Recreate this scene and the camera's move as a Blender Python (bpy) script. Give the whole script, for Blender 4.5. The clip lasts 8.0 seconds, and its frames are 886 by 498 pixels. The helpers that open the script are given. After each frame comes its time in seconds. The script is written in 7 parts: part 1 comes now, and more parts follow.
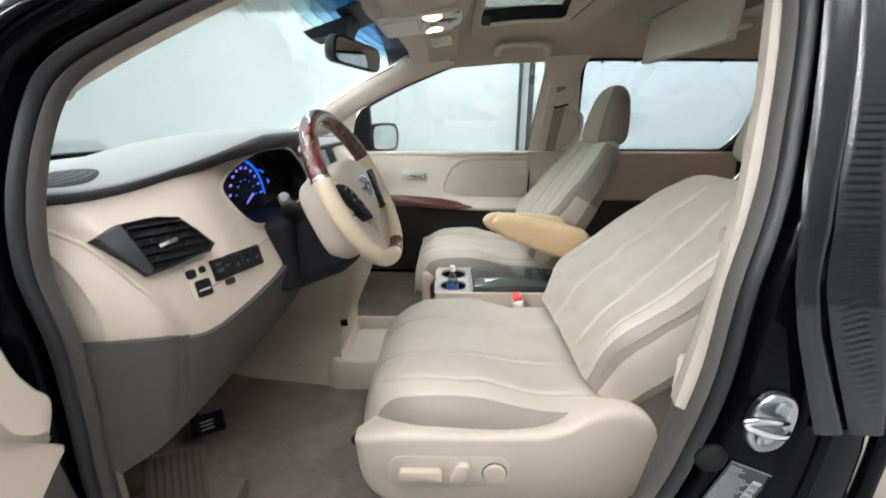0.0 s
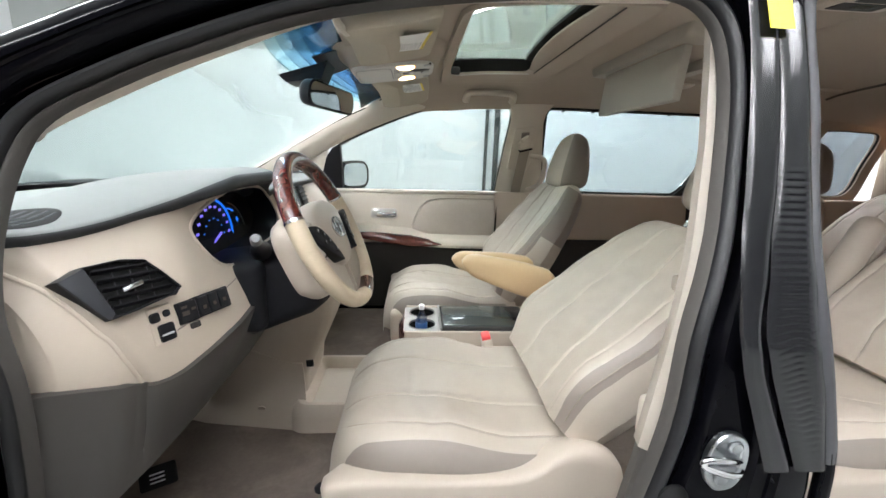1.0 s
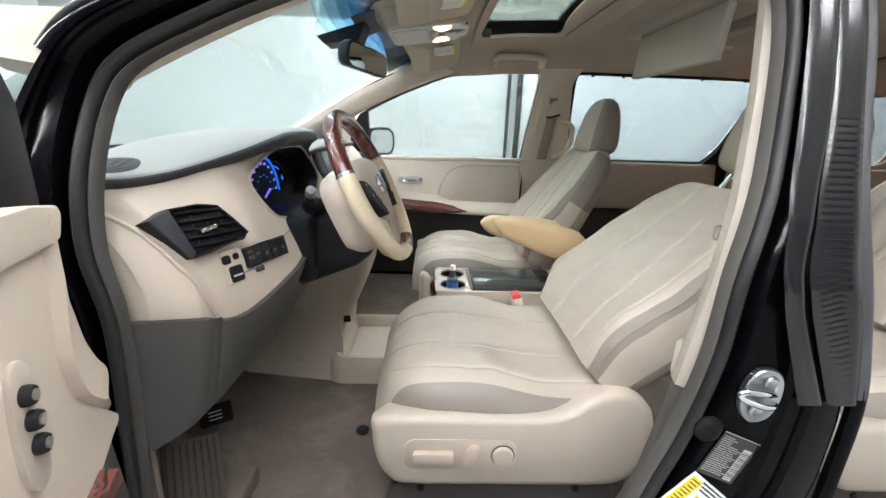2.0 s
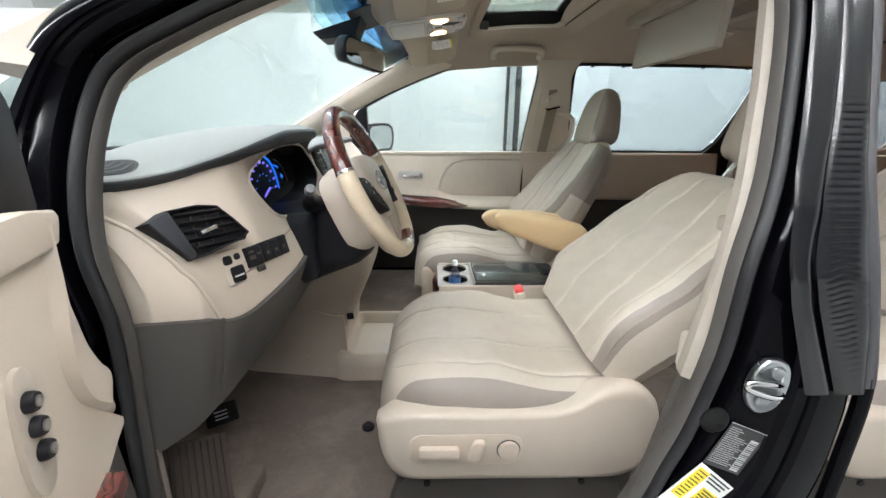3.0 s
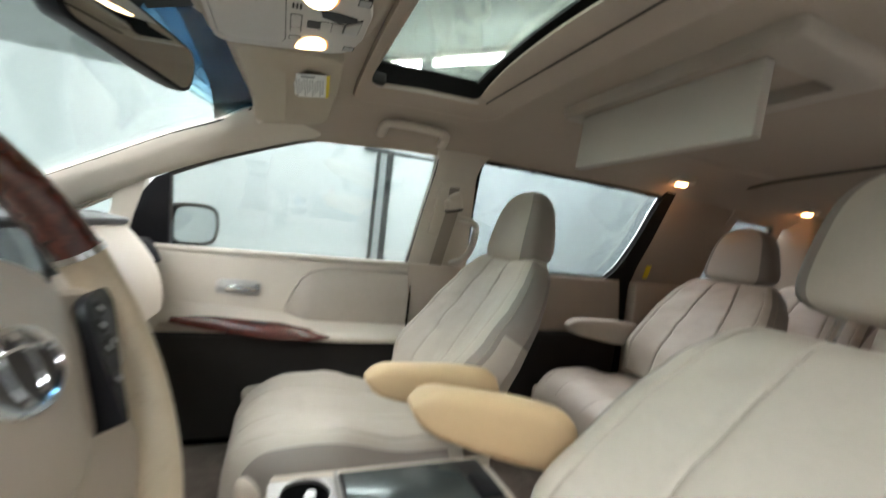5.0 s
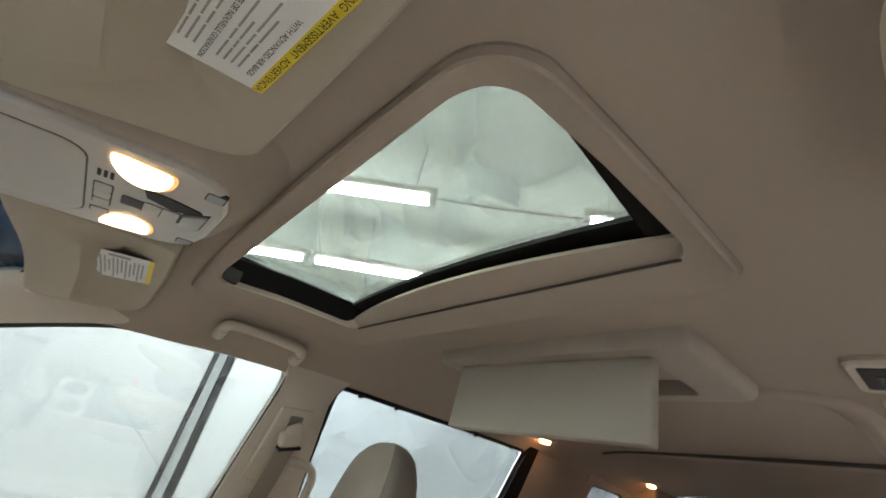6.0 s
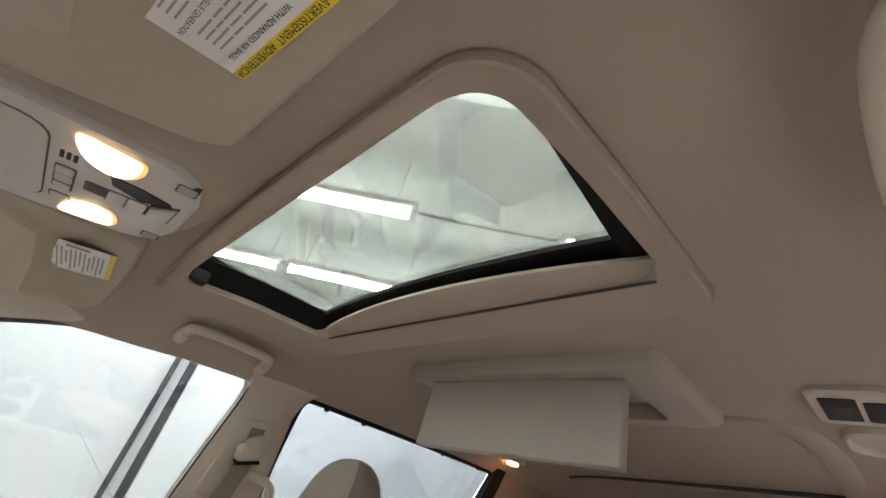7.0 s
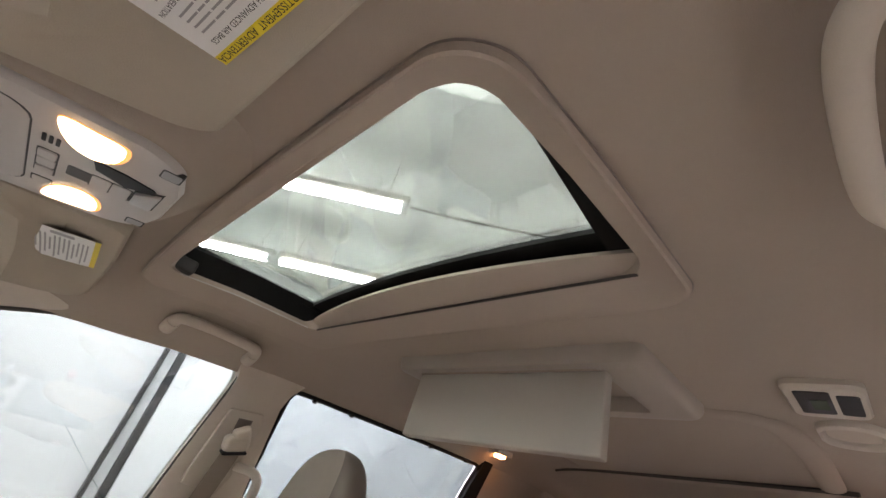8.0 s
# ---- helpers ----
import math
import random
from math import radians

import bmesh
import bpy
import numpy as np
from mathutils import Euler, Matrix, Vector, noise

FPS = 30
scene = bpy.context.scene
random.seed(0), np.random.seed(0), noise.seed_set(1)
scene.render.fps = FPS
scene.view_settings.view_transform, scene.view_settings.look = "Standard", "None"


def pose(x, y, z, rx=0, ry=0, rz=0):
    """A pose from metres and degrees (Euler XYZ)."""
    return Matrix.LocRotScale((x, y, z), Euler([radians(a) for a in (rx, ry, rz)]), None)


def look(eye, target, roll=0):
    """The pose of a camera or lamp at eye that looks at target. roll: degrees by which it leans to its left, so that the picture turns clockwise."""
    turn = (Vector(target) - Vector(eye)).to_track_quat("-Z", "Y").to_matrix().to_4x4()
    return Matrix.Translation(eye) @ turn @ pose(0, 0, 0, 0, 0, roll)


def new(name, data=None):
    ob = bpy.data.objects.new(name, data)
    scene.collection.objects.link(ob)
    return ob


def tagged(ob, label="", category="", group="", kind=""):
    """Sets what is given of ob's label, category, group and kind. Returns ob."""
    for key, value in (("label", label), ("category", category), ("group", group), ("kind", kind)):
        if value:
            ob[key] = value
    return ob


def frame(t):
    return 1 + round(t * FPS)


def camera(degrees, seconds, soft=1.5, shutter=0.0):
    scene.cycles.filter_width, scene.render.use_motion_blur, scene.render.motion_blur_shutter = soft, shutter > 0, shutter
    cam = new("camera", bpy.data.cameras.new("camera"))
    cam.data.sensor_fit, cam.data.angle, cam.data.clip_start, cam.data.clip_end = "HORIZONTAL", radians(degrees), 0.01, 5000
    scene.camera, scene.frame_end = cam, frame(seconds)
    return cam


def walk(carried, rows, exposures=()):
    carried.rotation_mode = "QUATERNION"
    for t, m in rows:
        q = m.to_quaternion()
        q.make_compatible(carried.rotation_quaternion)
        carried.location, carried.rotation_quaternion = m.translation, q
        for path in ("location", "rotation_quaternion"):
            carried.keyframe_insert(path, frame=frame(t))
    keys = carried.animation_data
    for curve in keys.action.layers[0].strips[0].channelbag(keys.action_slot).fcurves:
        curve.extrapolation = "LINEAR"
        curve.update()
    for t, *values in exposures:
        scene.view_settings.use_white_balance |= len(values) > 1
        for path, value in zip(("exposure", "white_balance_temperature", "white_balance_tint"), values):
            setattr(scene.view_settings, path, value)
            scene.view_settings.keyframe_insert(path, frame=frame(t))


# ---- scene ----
cam = camera(94.0, 8.0, shutter=0.3)
PATH = [
    (0, (0.044, -1.304, 1.358), (0.018, 0.605, 0.763), 0.1),
    (0.5, (0.044, -1.31, 1.389), (0.153, 0.642, 0.969), 1.0),
    (1, (0.035, -1.317, 1.379), (0.167, 0.631, 0.943), 1.8),
    (1.5, (0.004, -1.34, 1.352), (0.097, 0.591, 0.839), 2.0),
    (2, (-0.023, -1.36, 1.346), (0.043, 0.559, 0.789), 1.9),
    (3.5, (-0.022, -1.345, 1.347), (0.041, 0.557, 0.734), -0.4),
    (4, (-0.01, -1.243, 1.341), (0.066, 0.646, 0.687), -1.5),
    (4.5, (0.004, -0.985, 1.316), (0.198, 0.908, 0.7), -0.9),
    (5, (-0.02, -0.676, 1.312), (0.714, 1.183, 1.267), 6.2),
    (5.2, (-0.005, -0.595, 1.364), (0.865, 1.189, 1.61), 8.6),
    (6.3, (0.044, -0.507, 1.436), (1.061, 0.863, 2.479), 14.6),
    (6.5, (0.045, -0.504, 1.434), (1.075, 0.851, 2.485), 15.1),
    (7, (0.047, -0.503, 1.431), (1.092, 0.841, 2.48), 15.5),
    (7.5, (0.054, -0.507, 1.427), (1.116, 0.825, 2.475), 15.7),
    (8, (0.053, -0.511, 1.426), (1.133, 0.813, 2.465), 15.6),
]
EXPOSURES = [(0, 0.26, 6270, 15), (4.0, 0.15, 6330, 14), (4.6, 0.11, 6370, 14), (5.2, 0.09, 6380, 13), (6.3, 0.17, 6560, 19), (8, 0.21, 6660, 28)]
walk(cam, [(t, look(eye, target, roll)) for t, eye, target, roll in PATH], EXPOSURES)

# ---- light: a white photo booth under rows of fluorescent tubes ----
GROUND = 0.10
CEIL = 3.45
TUBE_Z = 2.98
world = bpy.data.worlds.new("booth_air")
scene.world = world
world.use_nodes = True
world.node_tree.nodes["Background"].inputs["Color"].default_value = (0.9, 0.97, 1.0, 1)
world.node_tree.nodes["Background"].inputs["Strength"].default_value = 0.25

# the tube rows run slantwise over the van
ROW_DIR = Vector((0.707, -0.707, 0))

# ---- materials ----
def nodes_of(name):
    m = bpy.data.materials.new(name)
    m.use_nodes = True
    t = m.node_tree
    return m, t, t.nodes["Principled BSDF"]


def node(t, kind, **values):
    n = t.nodes.new(kind)
    for key, value in values.items():
        n.inputs[key].default_value = value
    return n


def rgba(c):
    return (c[0], c[1], c[2], 1)


def surface(name, color, rough=0.5, metal=0.0, mottle=0.12, mottle_scale=6.0, grain=0.0, grain_scale=400.0, grain_kind="voronoi",
            dirt=None, dirt_amount=0.0, dirt_scale=5.0, coat=0.0, spec=0.5, rough_var=0.08, sheen=0.0, crease=0.0):
    """A procedural surface: base colour broken up at two scales, uneven gloss, and a fine relief."""
    m, t, b = nodes_of(name)
    link = t.links.new
    co = t.nodes.new("ShaderNodeTexCoord")
    big = node(t, "ShaderNodeTexNoise", Scale=mottle_scale, Detail=5.0, Roughness=0.6)
    small = node(t, "ShaderNodeTexNoise", Scale=mottle_scale * 14, Detail=3.0)
    link(co.outputs["Object"], big.inputs["Vector"])
    link(co.outputs["Object"], small.inputs["Vector"])
    both = t.nodes.new("ShaderNodeMath")
    both.operation = "MULTIPLY_ADD"
    both.inputs[1].default_value = 0.35
    link(small.outputs["Fac"], both.inputs[0])
    scaled = t.nodes.new("ShaderNodeMath")
    scaled.operation = "MULTIPLY"
    scaled.inputs[1].default_value = 0.65
    link(big.outputs["Fac"], scaled.inputs[0])
    link(scaled.outputs[0], both.inputs[2])
    ramp = t.nodes.new("ShaderNodeMix")
    ramp.data_type = "RGBA"
    ramp.inputs["A"].default_value = rgba([v * (1 - mottle) for v in color])
    ramp.inputs["B"].default_value = rgba([min(1, v * (1 + mottle)) for v in color])
    link(both.outputs[0], ramp.inputs["Factor"])
    out = ramp.outputs["Result"]
    if dirt:
        spot = node(t, "ShaderNodeTexNoise", Scale=dirt_scale, Detail=6.0, Roughness=0.7, Distortion=0.4)
        link(co.outputs["Object"], spot.inputs["Vector"])
        edge = t.nodes.new("ShaderNodeMapRange")
        edge.inputs["From Min"].default_value, edge.inputs["From Max"].default_value = 0.48, 0.75
        edge.inputs["To Max"].default_value = dirt_amount
        link(spot.outputs["Fac"], edge.inputs["Value"])
        stain = t.nodes.new("ShaderNodeMix")
        stain.data_type = "RGBA"
        stain.inputs["B"].default_value = rgba(dirt)
        link(edge.outputs[0], stain.inputs["Factor"])
        link(out, stain.inputs["A"])
        out = stain.outputs["Result"]
    link(out, b.inputs["Base Color"])
    gloss = t.nodes.new("ShaderNodeMapRange")
    gloss.inputs["To Min"].default_value, gloss.inputs["To Max"].default_value = max(0.02, rough - rough_var), min(1, rough + rough_var)
    link(big.outputs["Fac"], gloss.inputs["Value"])
    link(gloss.outputs[0], b.inputs["Roughness"])
    b.inputs["Metallic"].default_value = metal
    b.inputs["Specular IOR Level"].default_value = spec
    b.inputs["Coat Weight"].default_value = coat
    b.inputs["Coat Roughness"].default_value = 0.05
    b.inputs["Sheen Weight"].default_value = sheen
    if grain:
        if grain_kind == "voronoi":
            g = node(t, "ShaderNodeTexVoronoi", Scale=grain_scale)
            g.feature = "DISTANCE_TO_EDGE"
            height = g.outputs["Distance"]
        else:
            g = node(t, "ShaderNodeTexNoise", Scale=grain_scale, Detail=4.0)
            height = g.outputs["Fac"]
        link(co.outputs["Object"], g.inputs["Vector"])
        bump = node(t, "ShaderNodeBump", Strength=grain, Distance=0.002)
        link(height, bump.inputs["Height"])
        link(bump.outputs["Normal"], b.inputs["Normal"])
        if crease:
            fold = node(t, "ShaderNodeTexNoise", Scale=13.0, Detail=3.0, Roughness=0.4, Distortion=0.3)
            link(co.outputs["Object"], fold.inputs["Vector"])
            swell = node(t, "ShaderNodeBump", Strength=crease, Distance=0.012)
            link(fold.outputs["Fac"], swell.inputs["Height"])
            link(swell.outputs["Normal"], bump.inputs["Normal"])
    return m


def glowing(name, color, strength):
    m, t, b = nodes_of(name)
    b.inputs["Base Color"].default_value = rgba((0.02, 0.02, 0.02))
    b.inputs["Emission Color"].default_value = rgba(color)
    b.inputs["Emission Strength"].default_value = strength
    return m


def glazing(name, tint, gloss=0.06, sheen=0.3):
    """Clear pane: tinted see-through with a mirror sheen that grows towards grazing sight."""
    m, t, b = nodes_of(name)
    t.nodes.remove(b)
    clear = node(t, "ShaderNodeBsdfTransparent", Color=rgba(tint))
    shine = node(t, "ShaderNodeBsdfGlossy", Roughness=0.015)
    w = node(t, "ShaderNodeLayerWeight", Blend=0.35)
    k = t.nodes.new("ShaderNodeMath")
    k.operation = "MULTIPLY_ADD"
    k.inputs[1].default_value, k.inputs[2].default_value = sheen, gloss
    t.links.new(w.outputs["Fresnel"], k.inputs[0])
    mix = t.nodes.new("ShaderNodeMixShader")
    t.links.new(k.outputs[0], mix.inputs["Fac"])
    t.links.new(clear.outputs[0], mix.inputs[1])
    t.links.new(shine.outputs[0], mix.inputs[2])
    t.links.new(mix.outputs[0], t.nodes["Material Output"].inputs["Surface"])
    return m


def wood_grain(name):
    m, t, b = nodes_of(name)
    co = t.nodes.new("ShaderNodeTexCoord")
    wave = node(t, "ShaderNodeTexWave", Scale=22.0, Distortion=14.0, Detail=5.0)
    wave.inputs["Detail Scale"].default_value = 2.0
    t.links.new(co.outputs["Object"], wave.inputs["Vector"])
    mix = t.nodes.new("ShaderNodeMix")
    mix.data_type = "RGBA"
    mix.inputs["A"].default_value = (0.072, 0.0150, 0.011, 1)
    mix.inputs["B"].default_value = (0.120, 0.026, 0.019, 1)
    t.links.new(wave.outputs["Fac"], mix.inputs["Factor"])
    t.links.new(mix.outputs["Result"], b.inputs["Base Color"])
    b.inputs["Roughness"].default_value = 0.25
    b.inputs["Coat Weight"].default_value = 1.0
    b.inputs["Coat Roughness"].default_value = 0.06
    return m


LEATHER = surface("beige_leather", (0.455, 0.40, 0.335), 0.42, mottle=0.09, grain=0.25, grain_scale=420, dirt=(0.35, 0.295, 0.235), dirt_amount=0.35, dirt_scale=4, crease=0.26)
LEATHER_REAR = surface("rear_beige_leather", (0.49, 0.425, 0.355), 0.45, mottle=0.08, grain=0.22, grain_scale=420, crease=0.35)
TAUPE = surface("taupe_leather", (0.235, 0.200, 0.174), 0.45, mottle=0.08, grain=0.2, grain_scale=420)
TAN = surface("tan_vinyl", (0.62, 0.44, 0.25), 0.45, mottle=0.07, grain=0.15, grain_scale=380)
RIM_LEATHER = surface("worn_rim_leather", (0.60, 0.50, 0.36), 0.4, mottle=0.12, mottle_scale=14, grain=0.25, grain_scale=500, dirt=(0.42, 0.31, 0.18), dirt_amount=0.6, dirt_scale=16)
SEAM = surface("seam_thread", (0.27, 0.23, 0.185), 0.6, mottle=0.05)
BEIGE = surface("beige_plastic", (0.55, 0.47, 0.385), 0.5, mottle=0.05, grain=0.12, grain_scale=700)
PALE = surface("pale_trim_plastic", (0.58, 0.52, 0.44), 0.5, mottle=0.05, grain=0.12, grain_scale=700)
SMOOTH_BEIGE = surface("smooth_beige_plastic", (0.485, 0.42, 0.35), 0.35, mottle=0.04, grain=0.08, grain_scale=700)
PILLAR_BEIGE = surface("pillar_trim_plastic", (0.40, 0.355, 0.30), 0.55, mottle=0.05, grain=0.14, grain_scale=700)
GREY_TAUPE = surface("dark_taupe_plastic", (0.070, 0.064, 0.058), 0.6, mottle=0.08, grain=0.15, grain_scale=600, spec=0.25)
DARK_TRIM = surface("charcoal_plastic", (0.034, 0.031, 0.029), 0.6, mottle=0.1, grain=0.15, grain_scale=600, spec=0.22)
PAD_LIP = surface("charcoal_pad_lip", (0.030, 0.031, 0.033), 0.55, mottle=0.08, grain=0.2, grain_scale=520, spec=0.3)
PAD = surface("grey_soft_dash_pad", (0.165, 0.175, 0.172), 0.6, mottle=0.07, grain=0.25, grain_scale=520)
BLACK = surface("black_plastic", (0.010, 0.010, 0.012), 0.45, mottle=0.15, grain=0.06, grain_scale=600, spec=0.2)
NAVY = surface("column_black_plastic", (0.009, 0.0092, 0.0115), 0.5, mottle=0.1, grain=0.08, grain_scale=600, spec=0.14)
PAINT = surface("black_gloss_paint", (0.002, 0.002, 0.003), 0.08, mottle=0.2, coat=0.0, rough_var=0.03, spec=0.075)
RUBBER = surface("black_rubber_seal", (0.016, 0.016, 0.017), 0.42, mottle=0.1, grain=0.08, grain_scale=300, spec=0.35)
EDGE_RUBBER = surface("grey_edge_rubber", (0.055, 0.055, 0.06), 0.5, mottle=0.08, grain=0.08, grain_scale=300, spec=0.4)
LIP = surface("taupe_grey_seal_lip", (0.066, 0.061, 0.056), 0.7, mottle=0.08, grain=0.2, grain_scale=500, spec=0.2)
BLACK_RUBBER = surface("black_rubber", (0.008, 0.008, 0.008), 0.6, mottle=0.2, spec=0.15)
TRIM_CLOTH = surface("roof_trim_fabric", (0.43, 0.365, 0.305), 0.9, mottle=0.05, grain=0.2, grain_scale=900, grain_kind="noise", spec=0.1)
LINER = surface("headliner_fabric", (0.41, 0.350, 0.290), 0.95, mottle=0.05, grain=0.25, grain_scale=900, grain_kind="noise", spec=0.1)
CARPET = surface("taupe_carpet", (0.175, 0.144, 0.122), 1.0, mottle=0.4, mottle_scale=9, grain=0.9, grain_scale=700, grain_kind="noise", spec=0.05, dirt=(0.30, 0.25, 0.21), dirt_amount=0.85, dirt_scale=5)
WOOD = wood_grain("mahogany_veneer")
CHROME = surface("chrome", (0.75, 0.75, 0.76), 0.12, metal=1.0, mottle=0.05, rough_var=0.04)
SATIN = surface("satin_silver", (0.46, 0.45, 0.43), 0.35, metal=0.9, mottle=0.05)
ZINC = surface("zinc_steel", (0.42, 0.44, 0.45), 0.3, metal=1.0, mottle=0.2, mottle_scale=30)
PLATE_METAL = surface("dark_brushed_metal", (0.36, 0.34, 0.32), 0.36, metal=0.9, mottle=0.08)
STALK_GREY = surface("stalk_end_grey", (0.16, 0.16, 0.165), 0.4, mottle=0.08)
GREY_PLASTIC = surface("grey_console_plastic", (0.52, 0.49, 0.455), 0.4, mottle=0.05)
VISOR_CLOTH = surface("visor_fabric", (0.46, 0.41, 0.33), 0.9, mottle=0.05, grain=0.25, grain_scale=900, grain_kind="noise", spec=0.1)
SCREEN_SHELL = surface("grey_beige_shell", (0.50, 0.47, 0.415), 0.45, mottle=0.03)
RED = surface("red_button", (0.7, 0.06, 0.06), 0.4, mottle=0.05)
WHITE_LABEL = surface("white_label", (0.82, 0.82, 0.80), 0.5, mottle=0.03)
YELLOW_LABEL = surface("yellow_label", (0.85, 0.68, 0.03), 0.45, mottle=0.03)
INK = surface("black_ink", (0.02, 0.02, 0.02), 0.5, mottle=0.05)
GREY_INK = surface("grey_ink", (0.35, 0.35, 0.35), 0.5, mottle=0.05)
SILVER_INK = surface("silver_ink", (0.55, 0.55, 0.55), 0.4, mottle=0.05)
MAT = surface("dark_floor_mat", (0.085, 0.07, 0.06), 0.95, mottle=0.25, grain=0.6, grain_scale=600, grain_kind="noise", spec=0.1)
BOOTH_WHITE = surface("white_booth_paint", (0.86, 0.87, 0.87), 0.6, mottle=0.02, mottle_scale=1.2)
BOOTH_FLOOR = surface("grey_booth_floor", (0.44, 0.44, 0.43), 0.4, mottle=0.08, mottle_scale=2)
UPPER_WALL = surface("grey_upper_booth_wall", (0.48, 0.505, 0.485), 0.8, mottle=0.03, mottle_scale=0.5)
BOOTH_GREY = surface("dark_grey_booth_wall", (0.11, 0.112, 0.115), 0.7, mottle=0.03, mottle_scale=1.2)
BOOTH_PALE = surface("pale_booth_paint", (0.78, 0.795, 0.80), 0.6, mottle=0.02, mottle_scale=1.2)
BOOTH_CEIL = surface("grey_white_booth_ceiling", (0.66, 0.685, 0.66), 0.8, mottle=0.03, mottle_scale=0.5)
BOOTH_TRIM = surface("dark_booth_trim", (0.03, 0.033, 0.035), 0.5, mottle=0.1)
BELT = surface("beige_belt_webbing", (0.32, 0.275, 0.225), 0.8, mottle=0.08, grain=0.4, grain_scale=900, grain_kind="noise")
WATER = glazing("clear_bottle_plastic", (0.80, 0.86, 0.89), 0.22)
BLUE_LABEL = surface("blue_label", (0.05, 0.14, 0.36), 0.4, mottle=0.1)
WHITE_CAP = surface("white_cap", (0.8, 0.8, 0.8), 0.4, mottle=0.03)
GLASS = glazing("faint_green_glass", (0.76, 0.82, 0.81))
SIDE_GLASS = glazing("pale_side_glass", (0.595, 0.640, 0.632))
DARK_GLASS = glazing("privacy_glass", (0.53, 0.58, 0.585))
REAR_GLASS = glazing("deep_privacy_glass", (0.50, 0.53, 0.55))
ROOF_GLASS = glazing("tinted_roof_glass", (0.76, 0.825, 0.775), 0.02, 0.75)
MIRROR = surface("mirror", (0.70, 0.73, 0.73), 0.02, metal=1.0, mottle=0.02, rough_var=0.01)
LAMP_GLOW = glowing("warm_lamp", (1.0, 0.70, 0.36), 9.0)
# amber emission standing in for the map lamps' orange falloff on the plastic
LAMP_FALLOFF = glowing("amber_lamp_falloff", (1.0, 0.42, 0.10), 1.3)
REAR_GLOW = glowing("warm_rear_lamp", (1.0, 0.45, 0.15), 26.0)
TUBE_GLOW = glowing("tube_glow", (0.975, 1.0, 0.985), 100.0)
BLUE_GLOW = glowing("blue_gauge_glow", (0.01, 0.19, 1.0), 0.75)
NEEDLE_GLOW = glowing("violet_needle_glow", (0.22, 0.18, 1.0), 0.85)
RED_GLOW = glowing("red_telltale_glow", (1.0, 0.01, 0.02), 1.0)
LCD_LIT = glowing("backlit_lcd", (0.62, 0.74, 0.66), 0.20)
LCD = surface("lcd_grey", (0.085, 0.115, 0.075), 0.25, mottle=0.05)
SCREEN = surface("dark_screen", (0.05, 0.06, 0.06), 0.12, mottle=0.1)
SLATE = surface("slate_grey_plastic", (0.030, 0.032, 0.037), 0.5, mottle=0.08, grain=0.1, grain_scale=600, spec=0.35)
FILM = surface("charcoal_satin_film", (0.011, 0.011, 0.0125), 0.2, mottle=0.1, rough_var=0.05, spec=0.5)

# ---- mesh tools ----
def thing(name, label, category, at=(0, 0, 0), group="", kind=""):
    ob = new(name)
    ob.location = at
    return tagged(ob, label, category, group, kind)


def world_of(ob):
    own = ob.matrix_parent_inverse @ ob.matrix_basis if ob.parent else ob.matrix_basis
    return world_of(ob.parent) @ own if ob.parent else own


def part(name, bm, material, parent=None, label="", sharp=38):
    """Links a bmesh as one mesh object under a thing or a part."""
    bmesh.ops.recalc_face_normals(bm, faces=bm.faces)
    limit = radians(sharp)
    for e in bm.edges:
        e.smooth = len(e.link_faces) == 2 and e.calc_face_angle(0) < limit
    for f in bm.faces:
        f.smooth = True
    me = bpy.data.meshes.new(name)
    bm.to_mesh(me)
    bm.free()
    for m in material if isinstance(material, (list, tuple)) else [material]:
        me.materials.append(m)
    ob = new(name, me)
    if parent:
        ob.parent = parent
        ob.matrix_parent_inverse = world_of(parent).inverted()
    if label:
        ob["label"] = label
    return ob


def structure(name, bm, material, label="", category=""):
    return tagged(part(name, bm, material), label, category, "", "structure")


def moved(bm, m):
    bmesh.ops.transform(bm, matrix=m, verts=bm.verts)
    return bm


def joined(*bms):
    out = bmesh.new()
    for b in bms:
        me = bpy.data.meshes.new("tmp")
        b.to_mesh(me)
        b.free()
        out.from_mesh(me)
        bpy.data.meshes.remove(me)
    return out


def rbox(x0, x1, y0, y1, z0, z1, r=0.005, seg=3):
    bm = bmesh.new()
    bmesh.ops.create_cube(bm, size=1)
    for v in bm.verts:
        v.co = Vector(((x0 + x1) / 2 + v.co.x * (x1 - x0), (y0 + y1) / 2 + v.co.y * (y1 - y0), (z0 + z1) / 2 + v.co.z * (z1 - z0)))
    if r:
        bmesh.ops.bevel(bm, geom=bm.edges[:], offset=r, segments=seg, profile=0.5, affect="EDGES")
    return bm


def slab(w, d, h, r=0.004, seg=3):
    return rbox(-w / 2, w / 2, -d / 2, d / 2, -h / 2, h / 2, r, seg)


def loft(rings, caps=True, close=True, loop=False):
    """Skin over rings of equally many points. close: each ring is closed; loop: the last ring meets the first."""
    bm = bmesh.new()
    vs = [[bm.verts.new(p) for p in ring] for ring in rings]
    n = len(rings[0])
    for i in range(len(rings) if loop else len(rings) - 1):
        a, b = vs[i], vs[(i + 1) % len(rings)]
        for j in range(n if close else n - 1):
            k = (j + 1) % n
            bm.faces.new((a[j], a[k], b[k], b[j]))
    if caps and close and not loop:
        bm.faces.new(vs[0][::-1])
        bm.faces.new(vs[-1])
    return bm


